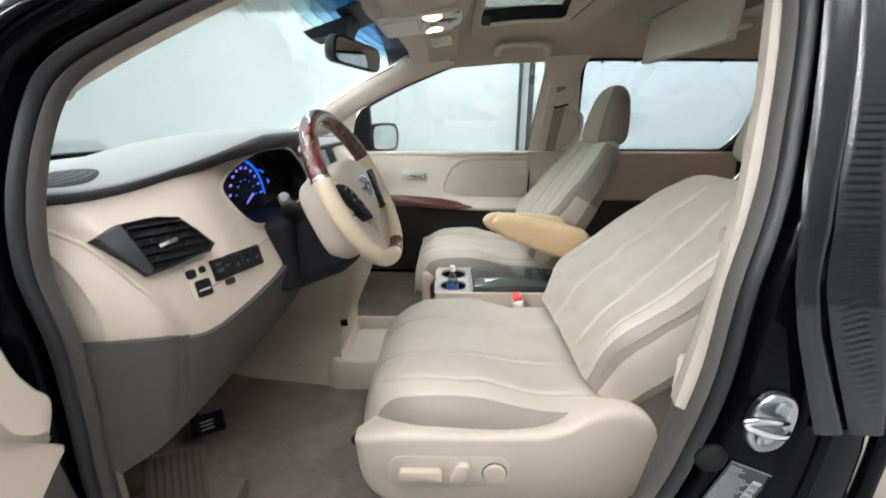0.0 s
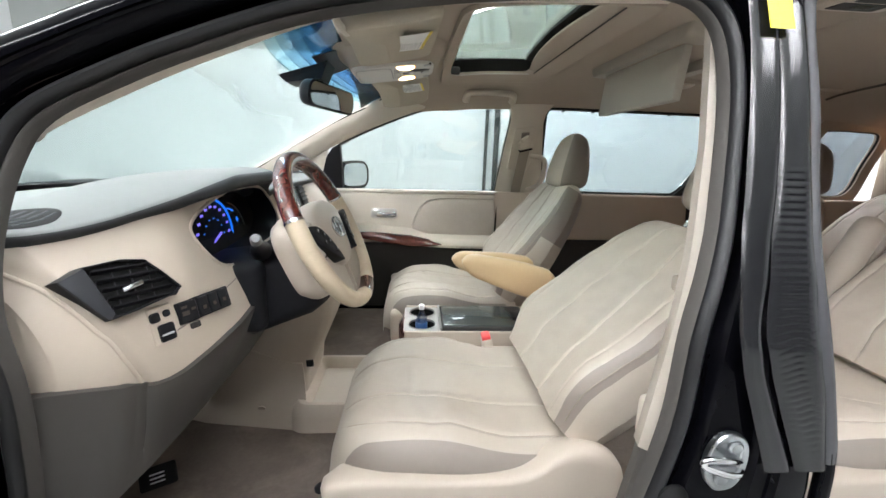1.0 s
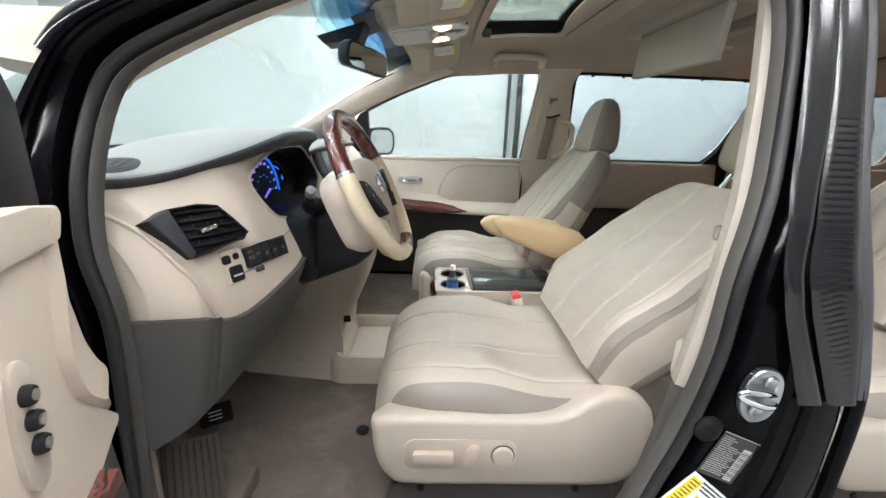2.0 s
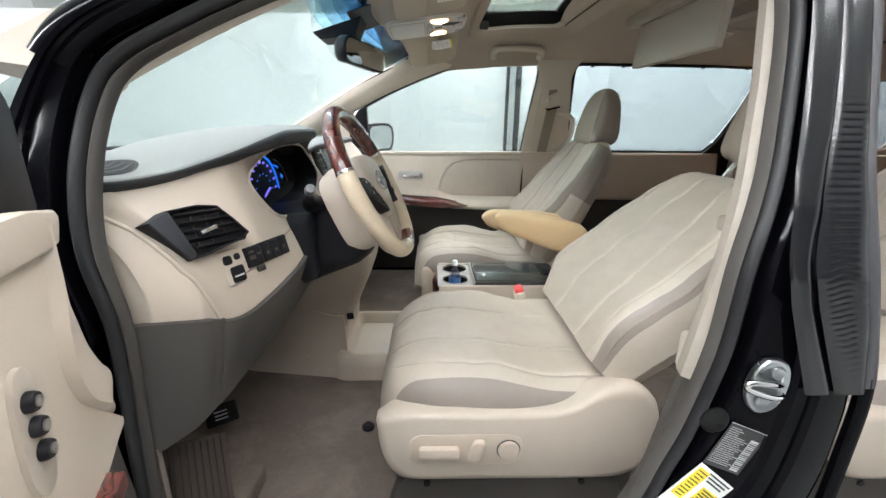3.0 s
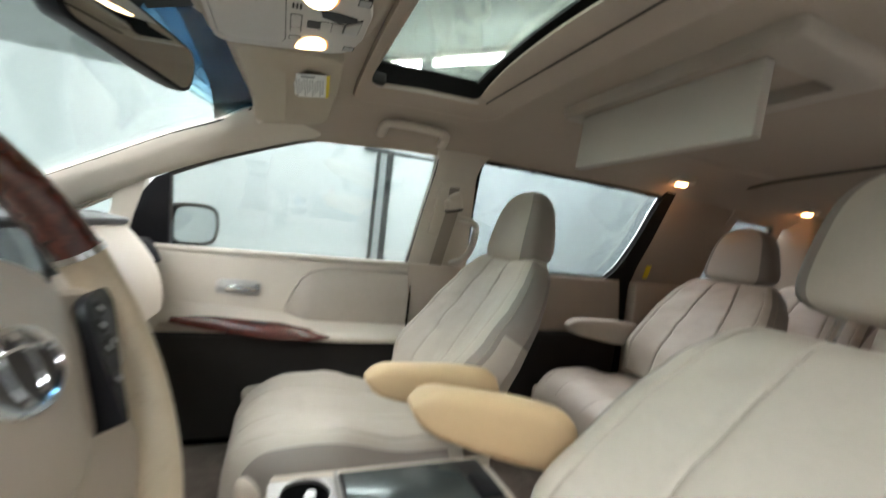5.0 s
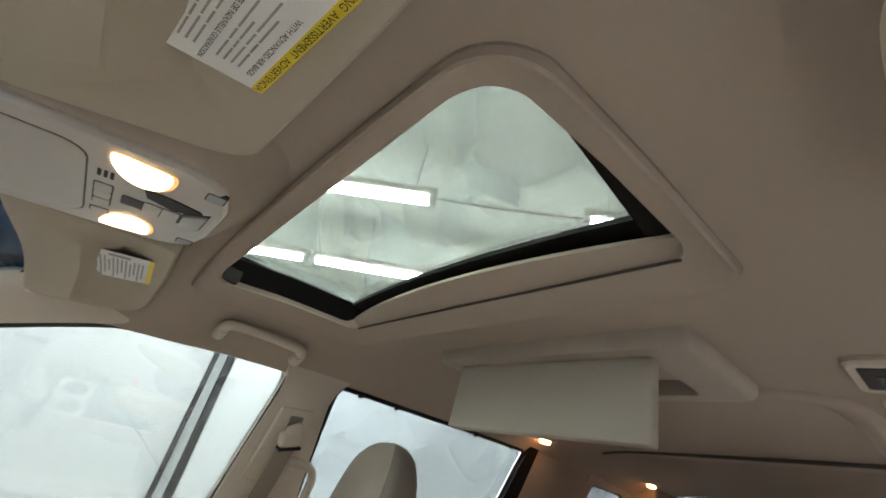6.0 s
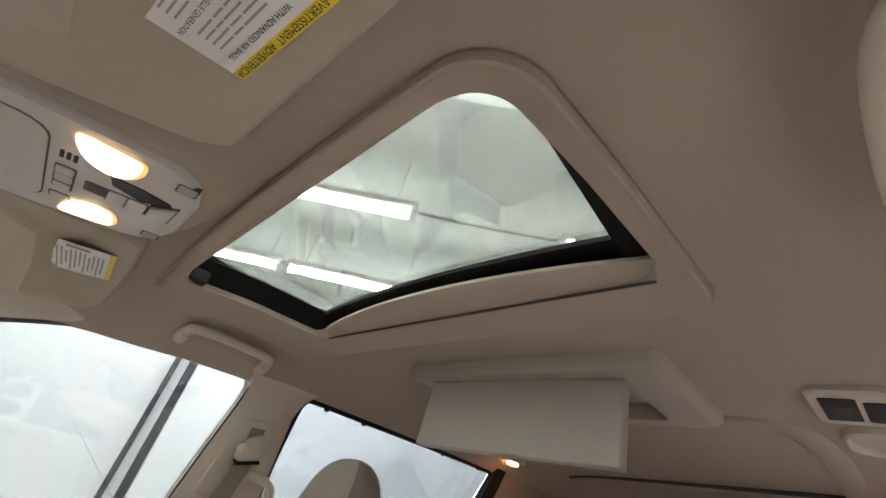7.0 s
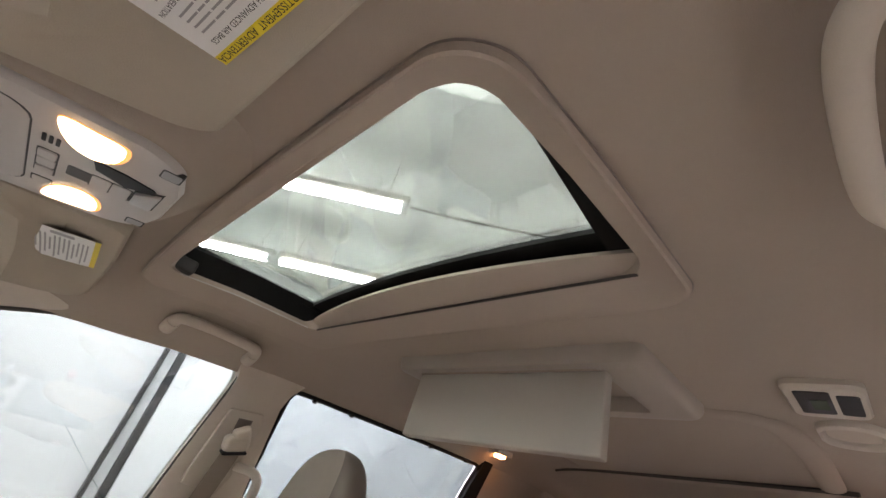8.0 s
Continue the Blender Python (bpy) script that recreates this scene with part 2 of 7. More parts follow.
def prism(poly, place, d0, d1, r=0.0, seg=2):
    """A plate from an outline: place(u, v, d) puts outline points at depth d."""
    bm = loft([[Vector(place(u, v, d0)) for u, v in poly], [Vector(place(u, v, d1)) for u, v in poly]])
    if r:
        edges = [e for e in bm.edges if len(e.link_faces) == 2]
        bmesh.ops.bevel(bm, geom=edges, offset=r, segments=seg, profile=0.5, affect="EDGES", clamp_overlap=True)
    return bm


def spline(pts, n, closed=False):
    """n points along a smooth line through pts (Catmull-Rom)."""
    pts = [Vector(p) for p in pts]
    m = len(pts)
    out = []
    spans = m if closed else m - 1
    for i in range(n):
        s = i / (n if closed else n - 1) * spans
        k = min(int(s), spans - 1)
        f = s - k
        if closed:
            p0, p1, p2, p3 = (pts[(k + q) % m] for q in (-1, 0, 1, 2))
        else:
            p1, p2 = pts[k], pts[k + 1]
            p0 = pts[k - 1] if k else p1 * 2 - p2
            p3 = pts[k + 2] if k + 2 < m else p2 * 2 - p1
        out.append(0.5 * (2 * p1 + (p2 - p0) * f + (2 * p0 - 5 * p1 + 4 * p2 - p3) * f * f + (3 * p1 - p0 - 3 * p2 + p3) * f ** 3))
    return out


def tube(pts, radius, n=10, closed=False, flat=1.0, up=(0, 0, 1)):
    """A round or flattened bar along pts. radius: one number, or one for each point."""
    pts = [Vector(p) for p in pts]
    rings = []
    m = len(pts)
    side = None
    for i, p in enumerate(pts):
        a = pts[(i - 1) % m] if closed or i else p
        b = pts[(i + 1) % m] if closed or i < m - 1 else p
        d = (b - a).normalized()
        if side is None:
            side = d.cross(Vector(up))
            if side.length < 1e-4:
                side = d.cross(Vector((1, 0, 0)))
        side = (side - d * side.dot(d)).normalized()
        top = side.cross(d)
        r = radius[i] if isinstance(radius, (list, tuple)) else radius
        rings.append([p + side * (math.cos(2 * math.pi * j / n) * r) + top * (math.sin(2 * math.pi * j / n) * r * flat) for j in range(n)])
    return loft(rings, caps=True, loop=closed)


def sheet(fn, us, vs, thick=0.0, back=None):
    """A surface fn(u, v); with back(u, v), or thick along the normal, it becomes a solid."""
    bm = bmesh.new()
    grid = [[bm.verts.new(fn(u, v)) for v in vs] for u in us]
    for i in range(len(us) - 1):
        for j in range(len(vs) - 1):
            bm.faces.new((grid[i][j], grid[i + 1][j], grid[i + 1][j + 1], grid[i][j + 1]))
    if thick:
        bm.normal_update()
        under = [[bm.verts.new(v.co - v.normal * thick) for v in row] for row in grid]
        for i in range(len(us) - 1):
            for j in range(len(vs) - 1):
                bm.faces.new((under[i][j], under[i][j + 1], under[i + 1][j + 1], under[i + 1][j]))
        nu, nv = len(us), len(vs)
        edge = [(i, 0) for i in range(nu)] + [(nu - 1, j) for j in range(1, nv)] + [(i, nv - 1) for i in range(nu - 2, -1, -1)] + [(0, j) for j in range(nv - 2, 0, -1)]
        for k, (i, j) in enumerate(edge):
            p, q = edge[(k + 1) % len(edge)]
            bm.faces.new((grid[i][j], grid[p][q], under[p][q], under[i][j]))
    return bm


def lathe(profile, n=24, m=None):
    """A turned body: profile of (radius, height) about z."""
    rings = [[Vector((r * math.cos(2 * math.pi * j / n), r * math.sin(2 * math.pi * j / n), z)) for j in range(n)] for r, z in profile]
    bm = loft(rings)
    return moved(bm, m) if m else bm


def span(a, b, n):
    return [a + (b - a) * i / (n - 1) for i in range(n)]


def ease(x, a, b):
    t = min(1, max(0, (x - a) / (b - a)))
    return t * t * (3 - 2 * t)


def table(x, rows):
    """Smooth look-up in rows of (x, value)."""
    if x <= rows[0][0]:
        return rows[0][1]
    for (a, va), (b, vb) in zip(rows, rows[1:]):
        if x <= b:
            return va + (vb - va) * (x - a) / (b - a)
    return rows[-1][1]


def rounded_rect(w, h, r, n=6, cx=0.0, cy=0.0):
    out = []
    for qx, qy, a0 in ((1, 1, 0), (-1, 1, 90), (-1, -1, 180), (1, -1, 270)):
        for i in range(n + 1):
            a = radians(a0 + 90 * i / n)
            out.append((cx + qx * (w / 2 - r) + r * math.cos(a), cy + qy * (h / 2 - r) + r * math.sin(a)))
    return out


def frame_of(at, right, up):
    """A pose whose x is right, y is up and z is the outward normal."""
    right, up = Vector(right).normalized(), Vector(up)
    out = right.cross(up).normalized()
    up = out.cross(right)
    m = Matrix((right, up, out)).transposed().to_4x4()
    m.translation = at
    return m

# ---- the booth ----
def booth():
    w = 4.6
    structure("ground", rbox(-60, 60, -60, 60, GROUND - 0.2, GROUND, 0), BOOTH_FLOOR, "smooth light grey booth floor", "floor")
    structure("ceiling", rbox(-7, 8, -7, 7, CEIL, CEIL + 0.2, 0), BOOTH_CEIL, "grey-white booth ceiling with tube lights", "ceiling")
    structure("wall_right", rbox(-6.6, 7.6, 3.2, 3.4, GROUND, 2.36, 0), BOOTH_PALE, "plain white booth wall", "wall")
    structure("wall_right_upper", rbox(-6.6, 7.6, 4.6, 4.8, GROUND, CEIL, 0), UPPER_WALL, "grey hall wall behind the booth wall", "wall")
    structure("wall_left", rbox(-6.6, 7.6, -6.0, -5.8, GROUND, CEIL, 0), BOOTH_GREY, "plain dark grey booth wall", "wall")
    structure("wall_front", rbox(-5.2, -5.0, -5.8, 4.6, GROUND, CEIL, 0), BOOTH_WHITE, "plain white booth wall", "wall")
    structure("wall_rear", rbox(6.6, 6.8, -5.8, 4.6, GROUND, CEIL, 0), BOOTH_WHITE, "plain white booth wall", "wall")
    # door in the wall with dark edges
    door = thing("door_1", "white flush booth door with dark edge strips", "door", (1.3, 3.17, GROUND), kind="structure")
    part("door_leaf", rbox(0.90, 1.80, 3.165, 3.197, GROUND, 2.058, 0.003), BOOTH_PALE, door)
    part("edge_strip", rbox(0.745, 0.775, 3.15, 3.197, GROUND, 2.060, 0.002), BOOTH_TRIM, door, "dark edge strip")
    part("edge_strip", rbox(0.845, 0.895, 3.15, 3.197, GROUND, 2.060, 0.002), BOOTH_TRIM, door, "dark edge strip")
    part("edge_strip", rbox(0.62, 1.80, 3.15, 3.197, 2.062, 2.085, 0.002), BOOTH_TRIM, door, "dark edge strip")


booth()


def tube_light_fixture(offset, height, lengths):
    """A row of tubes: white batten, and each tube with its end caps."""
    for s0, s1 in lengths:
        a = Vector((offset * 0.7071, offset * 0.7071, height)) + ROW_DIR * s0
        b = Vector((offset * 0.7071, offset * 0.7071, height)) + ROW_DIR * s1
        fix = thing("tube_light_fixture", "lit white fluorescent tube on the booth ceiling", "ceiling light", (a + b) / 2, "booth tube lights")
        m = Matrix.Translation((a + b) / 2) @ pose(0, 0, 0, 0, 0, -45)
        length = (b - a).length
        part("batten", moved(slab(length + 0.06, 0.07, 0.05, 0.006), m @ pose(0, 0, 0.045)), GREY_PLASTIC, fix)
        part("tube", tube([a + Vector((0, 0, -0.02)), b + Vector((0, 0, -0.02))], 0.028, 12), TUBE_GLOW, fix, "glowing white tube")
        for end in (-1, 1):
            part("rod", tube([m @ Vector((end * length * 0.4, 0, 0.06)), m @ Vector((end * length * 0.4, 0, CEIL - height))], 0.004, 6), GREY_PLASTIC, fix, "thin hanging rod")
            part("end_cap", moved(slab(0.035, 0.08, 0.07, 0.008), m @ pose(end * (length / 2 + 0.01), 0, -0.015)), WHITE_CAP, fix)


for offset in (-3.2, -1.55, 0.1, 4.6):
    tube_light_fixture(offset, TUBE_Z, [(-2.4, -1.2), (-1.1, 0.1), (0.2, 1.4), (1.5, 2.7)])
tube_light_fixture(1.82, TUBE_Z, [(-2.68, -1.46), (-1.36, -0.14), (0.85, 2.07)])
tube_light_fixture(3.03, TUBE_Z, [(-2.70, -1.475), (-1.365, -0.145), (-0.05, 1.17)])
wire = thing("cable", "thin dark cable between two tube lights", "cable", (1.54, 1.04, TUBE_Z))
part("strand", tube([Vector((1.82 * 0.7071, 1.82 * 0.7071, TUBE_Z)) + ROW_DIR * q + Vector((0, 0, 0.01 - 0.012 * math.sin(math.pi * (q + 0.1) / 0.91))) for q in span(-0.1, 0.81, 10)], 0.0065, 6), DARK_TRIM, wire)


# ---- the van's shell ----
FLOOR = 0.56


def side_y(z):
    """Inner half width of the cabin at a height."""
    return 0.86 if z < 1.2 else 0.86 - 0.135 * (z - 1.2) / 0.42


def roof_z(x, y):
    crown = table(x, [(-0.3, 1.630), (-0.1, 1.655), (0.1, 1.685), (0.3, 1.705), (0.6, 1.715), (1.2, 1.715), (2.0, 1.70), (2.7, 1.65)])
    return crown - 0.085 * (abs(y) / 0.73) ** (4 + 3 * ease(x, 0.0, 0.22))


def roof_front(y):
    return -0.160 + 0.045 * (y / 0.6) ** 2


HOLE = (0.152, 0.540, -0.372, 0.440)


def liner_z(x, y):
    """The headlining with the hollows behind the two roof grips."""
    right = math.exp(-((x - 0.365) / 0.125) ** 4 - ((y - 0.636) / 0.042) ** 4)
    left = math.exp(-((x - 0.30) / 0.150) ** 4 - ((y + 0.574) / 0.066) ** 4)
    return roof_z(x, y) + 0.020 * right + 0.049 * left


def headliner():
    bm = bmesh.new()
    cols = [HOLE[0] - 0.001, HOLE[1]] + span(0.0, 0.14, 8) + span(0.165, 0.505, 22) + span(0.53, 0.6, 3) + span(0.68, 2.75, 22)
    cols = sorted(set(cols))
    rows = sorted(set(span(-0.75, -0.42, 34) + [HOLE[2], HOLE[3]] + span(-0.33, 0.37, 12) + span(0.46, 0.75, 30)))
    # the front strip follows the windscreen's curve
    lines = []
    for k in range(6):
        lines.append([Vector((roof_front(y) + (0.0 - roof_front(y)) * k / 6, y, 0)) for y in rows])
    for x in cols:
        lines.append([Vector((x, y, 0)) for y in rows])
    grid = []
    for line in lines:
        grid.append([bm.verts.new((p.x, p.y, liner_z(p.x, p.y))) for p in line])
    for i in range(len(grid) - 1):
        for j in range(len(rows) - 1):
            cx = (lines[i][j].x + lines[i + 1][j].x) / 2
            cy = (rows[j] + rows[j + 1]) / 2
            if HOLE[0] - 0.0005 < cx < HOLE[1] and HOLE[2] < cy < HOLE[3]:
                continue
            bm.faces.new((grid[i][j], grid[i + 1][j], grid[i + 1][j + 1], grid[i][j + 1]))
    bmesh.ops.recalc_face_normals(bm, faces=bm.faces)
    low = min(v.co.z for v in bm.verts)
    bmesh.ops.solidify(bm, geom=bm.faces[:], thickness=0.008)
    if min(v.co.z for v in bm.verts) < low - 0.002:
        moved(bm, Matrix.Translation((0, 0, 0.0085)))
    return bm


structure("headliner", headliner(), LINER, "beige woven fabric headliner with sunroof opening", "headliner")


def roof_skin():
    """The outer black roof, open over the sunroof."""
    bm = bmesh.new()
    xs = sorted(set([-0.24, -0.1, 0.0, 0.13, 0.60] + span(0.7, 2.8, 15)))
    ys = sorted(set(span(-0.80, -0.43, 7) + span(-0.3, 0.3, 5) + span(0.46, 0.80, 7)))
    g = [[bm.verts.new((x, y, roof_z(x, y * 0.8) + 0.055 - 0.05 * max(0, abs(y) - 0.66) / 0.14)) for y in ys] for x in xs]
    for i in range(len(xs) - 1):
        for j in range(len(ys) - 1):
            if 0.12 < (xs[i] + xs[i + 1]) / 2 < 0.6 and -0.43 < (ys[j] + ys[j + 1]) / 2 < 0.46:
                continue
            bm.faces.new((g[i][j], g[i + 1][j], g[i + 1][j + 1], g[i][j + 1]))
    bmesh.ops.solidify(bm, geom=bm.faces[:], thickness=0.004)
    return bm


structure("roof", roof_skin(), PAINT, "black painted van roof", "roof")

# front door opening: the line of the rubber seal
SEAL = [(-0.440, -0.86, 0.60), (-0.440, -0.86, 0.86), (-0.431, -0.86, 1.0), (-0.428, -0.86, 1.10), (-0.446, -0.853, 1.19), (-0.452, -0.83, 1.28),
        (-0.442, -0.795, 1.37), (-0.41, -0.78, 1.42), (-0.33, -0.762, 1.468), (-0.24, -0.747, 1.51), (-0.12, -0.732, 1.555), (0.02, -0.722, 1.585),
        (0.2, -0.72, 1.605), (0.36, -0.72, 1.612), (0.43, -0.733, 1.578), (0.445, -0.765, 1.49), (0.421, -0.82, 1.33), (0.402, -0.845, 1.25),
        (0.382, -0.86, 1.17), (0.376, -0.86, 1.05), (0.352, -0.86, 0.93), (0.33, -0.86, 0.86), (0.30, -0.86, 0.77), (0.24, -0.86, 0.66),
        (0.15, -0.86, 0.60), (-0.05, -0.86, 0.585), (-0.25, -0.86, 0.585)]
LOOP = spline(SEAL, 190, True)


def loop_normals(loop):
    out = []
    m = len(loop)
    for i in range(m):
        d = loop[(i + 1) % m] - loop[(i - 1) % m]
        out.append(Vector((-d.z, 0, d.x)).normalized())
    return out


NORMS = loop_normals(LOOP)


def jamb_width(p):
    """How far the black jamb reaches from the seal: narrow along the middle pillar, wider towards the sill and the wing."""
    if p.x > 0.25:
        return table(p.z, [(0.7, 0.21), (0.88, 0.215), (1.007, 0.185), (1.106, 0.148), (1.197, 0.116), (1.287, 0.084), (1.367, 0.078), (1.453, 0.075), (1.6, 0.08)])
    return table(p.z, [(1.10, 0.085), (1.25, 0.075), (1.33, 0.072), (1.40, 0.054), (1.45, 0.048), (1.6, 0.050)])


def strip(section, wide=False, close=False):
    """Sweeps a section of (outward in the opening's plane, towards the street) along the seal line."""
    rings = []
    for i in range(len(LOOP)):
        p, n = LOOP[i], NORMS[i]
        k = jamb_width(p) - 0.024
        rings.append([p + n * (0.024 + (u - 1) * k + k if wide and u > 0 else abs(u) if wide else u) + Vector((0, -w, 0)) for u, w in section])
    return loft(rings, caps=False, close=close, loop=True)


van_frame = thing("door_frame", "black painted door opening with grey rubber seal", "door frame", (0, -0.86, GROUND), kind="structure")
part("door_seal", strip([(-0.005, 0.006), (-0.006, 0.000), (-0.004, -0.012), (0.004, -0.014), (0.010, -0.008), (0.011, 0.004), (0.009, 0.013), (0.004, 0.017), (-0.001, 0.015), (-0.004, 0.011)], close=True), RUBBER, van_frame, "black rubber door seal")


def lip_strip():
    """The taupe lip folded over the trim, broadest up the middle pillar."""
    rings = []
    for p, n in zip(LOOP, NORMS):
        reach = 0.0125 if p.x > 0.3 else 0.0080 + 0.0070 * ease(p.z, 1.10, 1.30)
        rings.append([p + n * (-0.0065 + (0.0065 - reach) * f) + Vector((0, -w, 0)) for f, w in ((0, 0.004), (0.25, 0.006), (0.55, 0.004), (0.85, -0.002), (1, -0.008), (0.95, -0.014), (0.5, -0.015), (0, -0.013))])
    return loft(rings, caps=False, close=True, loop=True)


part("seal_lip", lip_strip(), LIP, van_frame, "taupe grey seal lip")
part("jamb", strip([(-0.008, -0.012), (-0.014, -0.011), (-0.019, -0.006), (-0.022, 0.004), (0.02, 0.014), (0.06, 0.018), (0.36, 0.020), (0.46, 0.022), (0.50, 0.030),
                    (0.60, 0.032), (0.64, 0.027), (0.67, 0.027), (0.70, 0.034), (0.93, 0.034), (0.99, 0.030), (1.0, 0.02), (0.9, -0.004), (0.3, -0.020), (-0.012, -0.018)], wide=True, close=True), PAINT, van_frame, "gloss black painted jamb")


outer = []
for i in range(len(LOOP)):
    p, n = LOOP[i], NORMS[i]
    if p.z > 1.39 and p.x < 0.40:
        c = p + n * (jamb_width(p) - 0.003) + Vector((0, -0.004, 0))
        outer.append([c + n * (0.028 * math.cos(a)) + Vector((0, -0.027 * math.sin(a), 0)) for a in span(0, 2 * math.pi * 23 / 24, 24)])
part("outer_pillar", loft(outer), PAINT, van_frame, "gloss black outer pillar and roof edge")

# rubber seal along the sliding door's front edge
REAR_EDGE = spline([(0.568, -0.87, 0.60), (0.580, -0.872, 0.78), (0.582, -0.874, 0.90), (0.577, -0.876, 1.007), (0.552, -0.876, 1.106), (0.529, -0.872, 1.19), (0.518, -0.848, 1.287), (0.526, -0.818, 1.367),
                    (0.536, -0.788, 1.453), (0.540, -0.755, 1.55), (0.552, -0.738, 1.60), (0.60, -0.735, 1.622), (0.8, -0.735, 1.64), (1.3, -0.735, 1.64)], 90)
part("rear_edge", tube([p + Vector((-0.010, -0.012, 0)) for p in REAR_EDGE if p.z < 1.03], 0.0105, 10), PAINT, van_frame, "black painted rear edge of the pillar")
part("slide_seal", tube([p + Vector((-0.010, -0.012, 0)) for p in REAR_EDGE if p.z > 1.01], 0.0108, 10), EDGE_RUBBER, van_frame, "grey rubber edge of the sliding door opening")


def pillar_skin(z):
    """The street side of the middle pillar at a height."""
    return -0.0365 - table(z, [(0.6, 0.86), (1.17, 0.86), (1.25, 0.845), (1.33, 0.82), (1.49, 0.765), (1.578, 0.733), (1.66, 0.715)])


PILLAR_COLS = [(1.007, 0.479, 0.508, 0.519, 0.556), (1.106, 0.440, 0.461, 0.474, 0.532), (1.15, 0.424, 0.443, 0.456, 0.517), (1.197, 0.414, 0.434, 0.444, 0.506), (1.287, 0.414, 0.445, 0.450, 0.499),
               (1.367, 0.425, 0.460, 0.464, 0.503), (1.453, 0.437, 0.472, 0.475, 0.510), (1.534, 0.445, 0.478, 0.481, 0.515), (1.60, 0.447, 0.480, 0.483, 0.517)]
PILLAR_LINES = [spline([(r[k], 0, r[0]) for r in PILLAR_COLS], 120) for k in range(1, 5)]


def film(k0, k1, ribs):
    """A strip of the pillar's satin film between two upright lines; ribs: embossed cross lines that wander lower down."""
    def at(z, v):
        x0, x1 = (table(z, [(q.z, q.x) for q in PILLAR_LINES[k - 1]]) for k in (k0, k1))
        x = x0 + (x1 - x0) * v
        relief = 0.0
        if ribs:
            wander = 0.010 * (1 - ease(z, 1.16, 1.24)) * noise.noise(Vector((v * 2.5, z * 9, 3.0)))
            fade = ease(v, 0.06, 0.16) * (1 - ease(v, 0.86, 0.95))
            relief = 0.00045 * math.sin(2 * math.pi * (z + wander) / 0.0085) * fade * ease(z, 1.02, 1.08) * (1 - ease(z, 1.36, 1.40))
        return Vector((x, pillar_skin(z) - 0.0012 + 0.003 * (2 * v - 1) ** 6 + relief, z))
    return sheet(at, span(1.007, 1.60, 280 if ribs else 60), span(0, 1, 14), 0.004)


part("pillar_film", film(1, 2, False), FILM, van_frame, "charcoal satin film strip")
part("pillar_film", film(3, 4, True), FILM, van_frame, "ribbed charcoal satin film")

# carpeted floor with a toe board
def floor_z(x, y):
    return FLOOR + 0.30 * ease(-x, 0.62, 1.05) + 0.003 * noise.noise(Vector((x * 9, y * 9, 0)))


structure("floor", sheet(lambda u, v: Vector((u, v, floor_z(u, v))), span(-1.05, 2.75, 60), span(-0.83, 0.83, 28), 0.03), CARPET, "worn taupe brown carpeted van floor", "floor")

# underbody, bulkhead, sides and tail: plain closing panels
structure("sill", rbox(-0.55, 2.75, -0.955, -0.835, GROUND + 0.18, FLOOR + 0.015, 0.012), PAINT, "black painted door sill", "sill")
structure("sill_trim", rbox(-0.30, 0.52, -0.834, -0.735, FLOOR - 0.01, 0.592, 0.008), GREY_TAUPE, "dark taupe sill trim inside the door opening", "trim")
structure("bulkhead", rbox(-1.12, -1.06, -0.86, 0.86, FLOOR - 0.1, 1.24, 0.004), DARK_TRIM, "dark bulkhead behind the dashboard", "bulkhead")
structure("fender", rbox(-1.35, -0.575, -0.985, -0.80, GROUND + 0.25, 1.21, 0.02), PAINT, "black painted front wing", "wing")
structure("body_side", rbox(-1.35, 2.75, 0.90, 0.97, GROUND + 0.18, 1.17, 0.02), PAINT, "black painted body side", "body")
structure("quarter_panel", rbox(1.62, 2.75, -0.95, -0.80, GROUND + 0.18, 1.20, 0.02), PAINT, "black painted rear quarter", "body")
structure("tail_window", rbox(2.73, 2.735, -0.66, 0.66, 1.20, 1.66, 0), REAR_GLASS, "dark tailgate window", "window")
structure("tailgate", rbox(2.72, 2.80, -0.86, 0.86, FLOOR - 0.1, 1.20, 0.01), BEIGE, "beige trimmed tailgate", "tailgate")
for y in (-0.72, 0.72):
    structure("tail_pillar", rbox(2.52, 2.78, y - 0.10, y + 0.10, 1.19, 1.66, 0.02), LINER, "beige rear pillar trim", "pillar")


def side_point(x, z, sign, inset=0.0):
    return Vector((x, sign * (side_y(z) - inset), z))


def pillar(name, rows, sign, material, label, depth=0.055, bulge=0.014):
    """Upright trim between two windows: rows of (z, front x, rear x)."""
    rings = []
    for z, x0, x1 in rows:
        pts = []
        for k in range(9):
            f = k / 8
            inset = bulge * (1 - (2 * f - 1) ** 4) * (1 - ease(z, 1.56, 1.64))
            pts.append(side_point(x0 + (x1 - x0) * f, z, sign, inset))
        pts.append(side_point(x1, z, sign, -depth))
        pts.append(side_point(x0, z, sign, -depth))
        rings.append(pts)
    return structure(name, loft(rings), material, label, "pillar")


def rows_between(rows, n):
    zs = span(rows[0][0], rows[-1][0], n)
    return [(z, table(z, [(r[0], r[1]) for r in rows]), table(z, [(r[0], r[2]) for r in rows])) for z in zs]


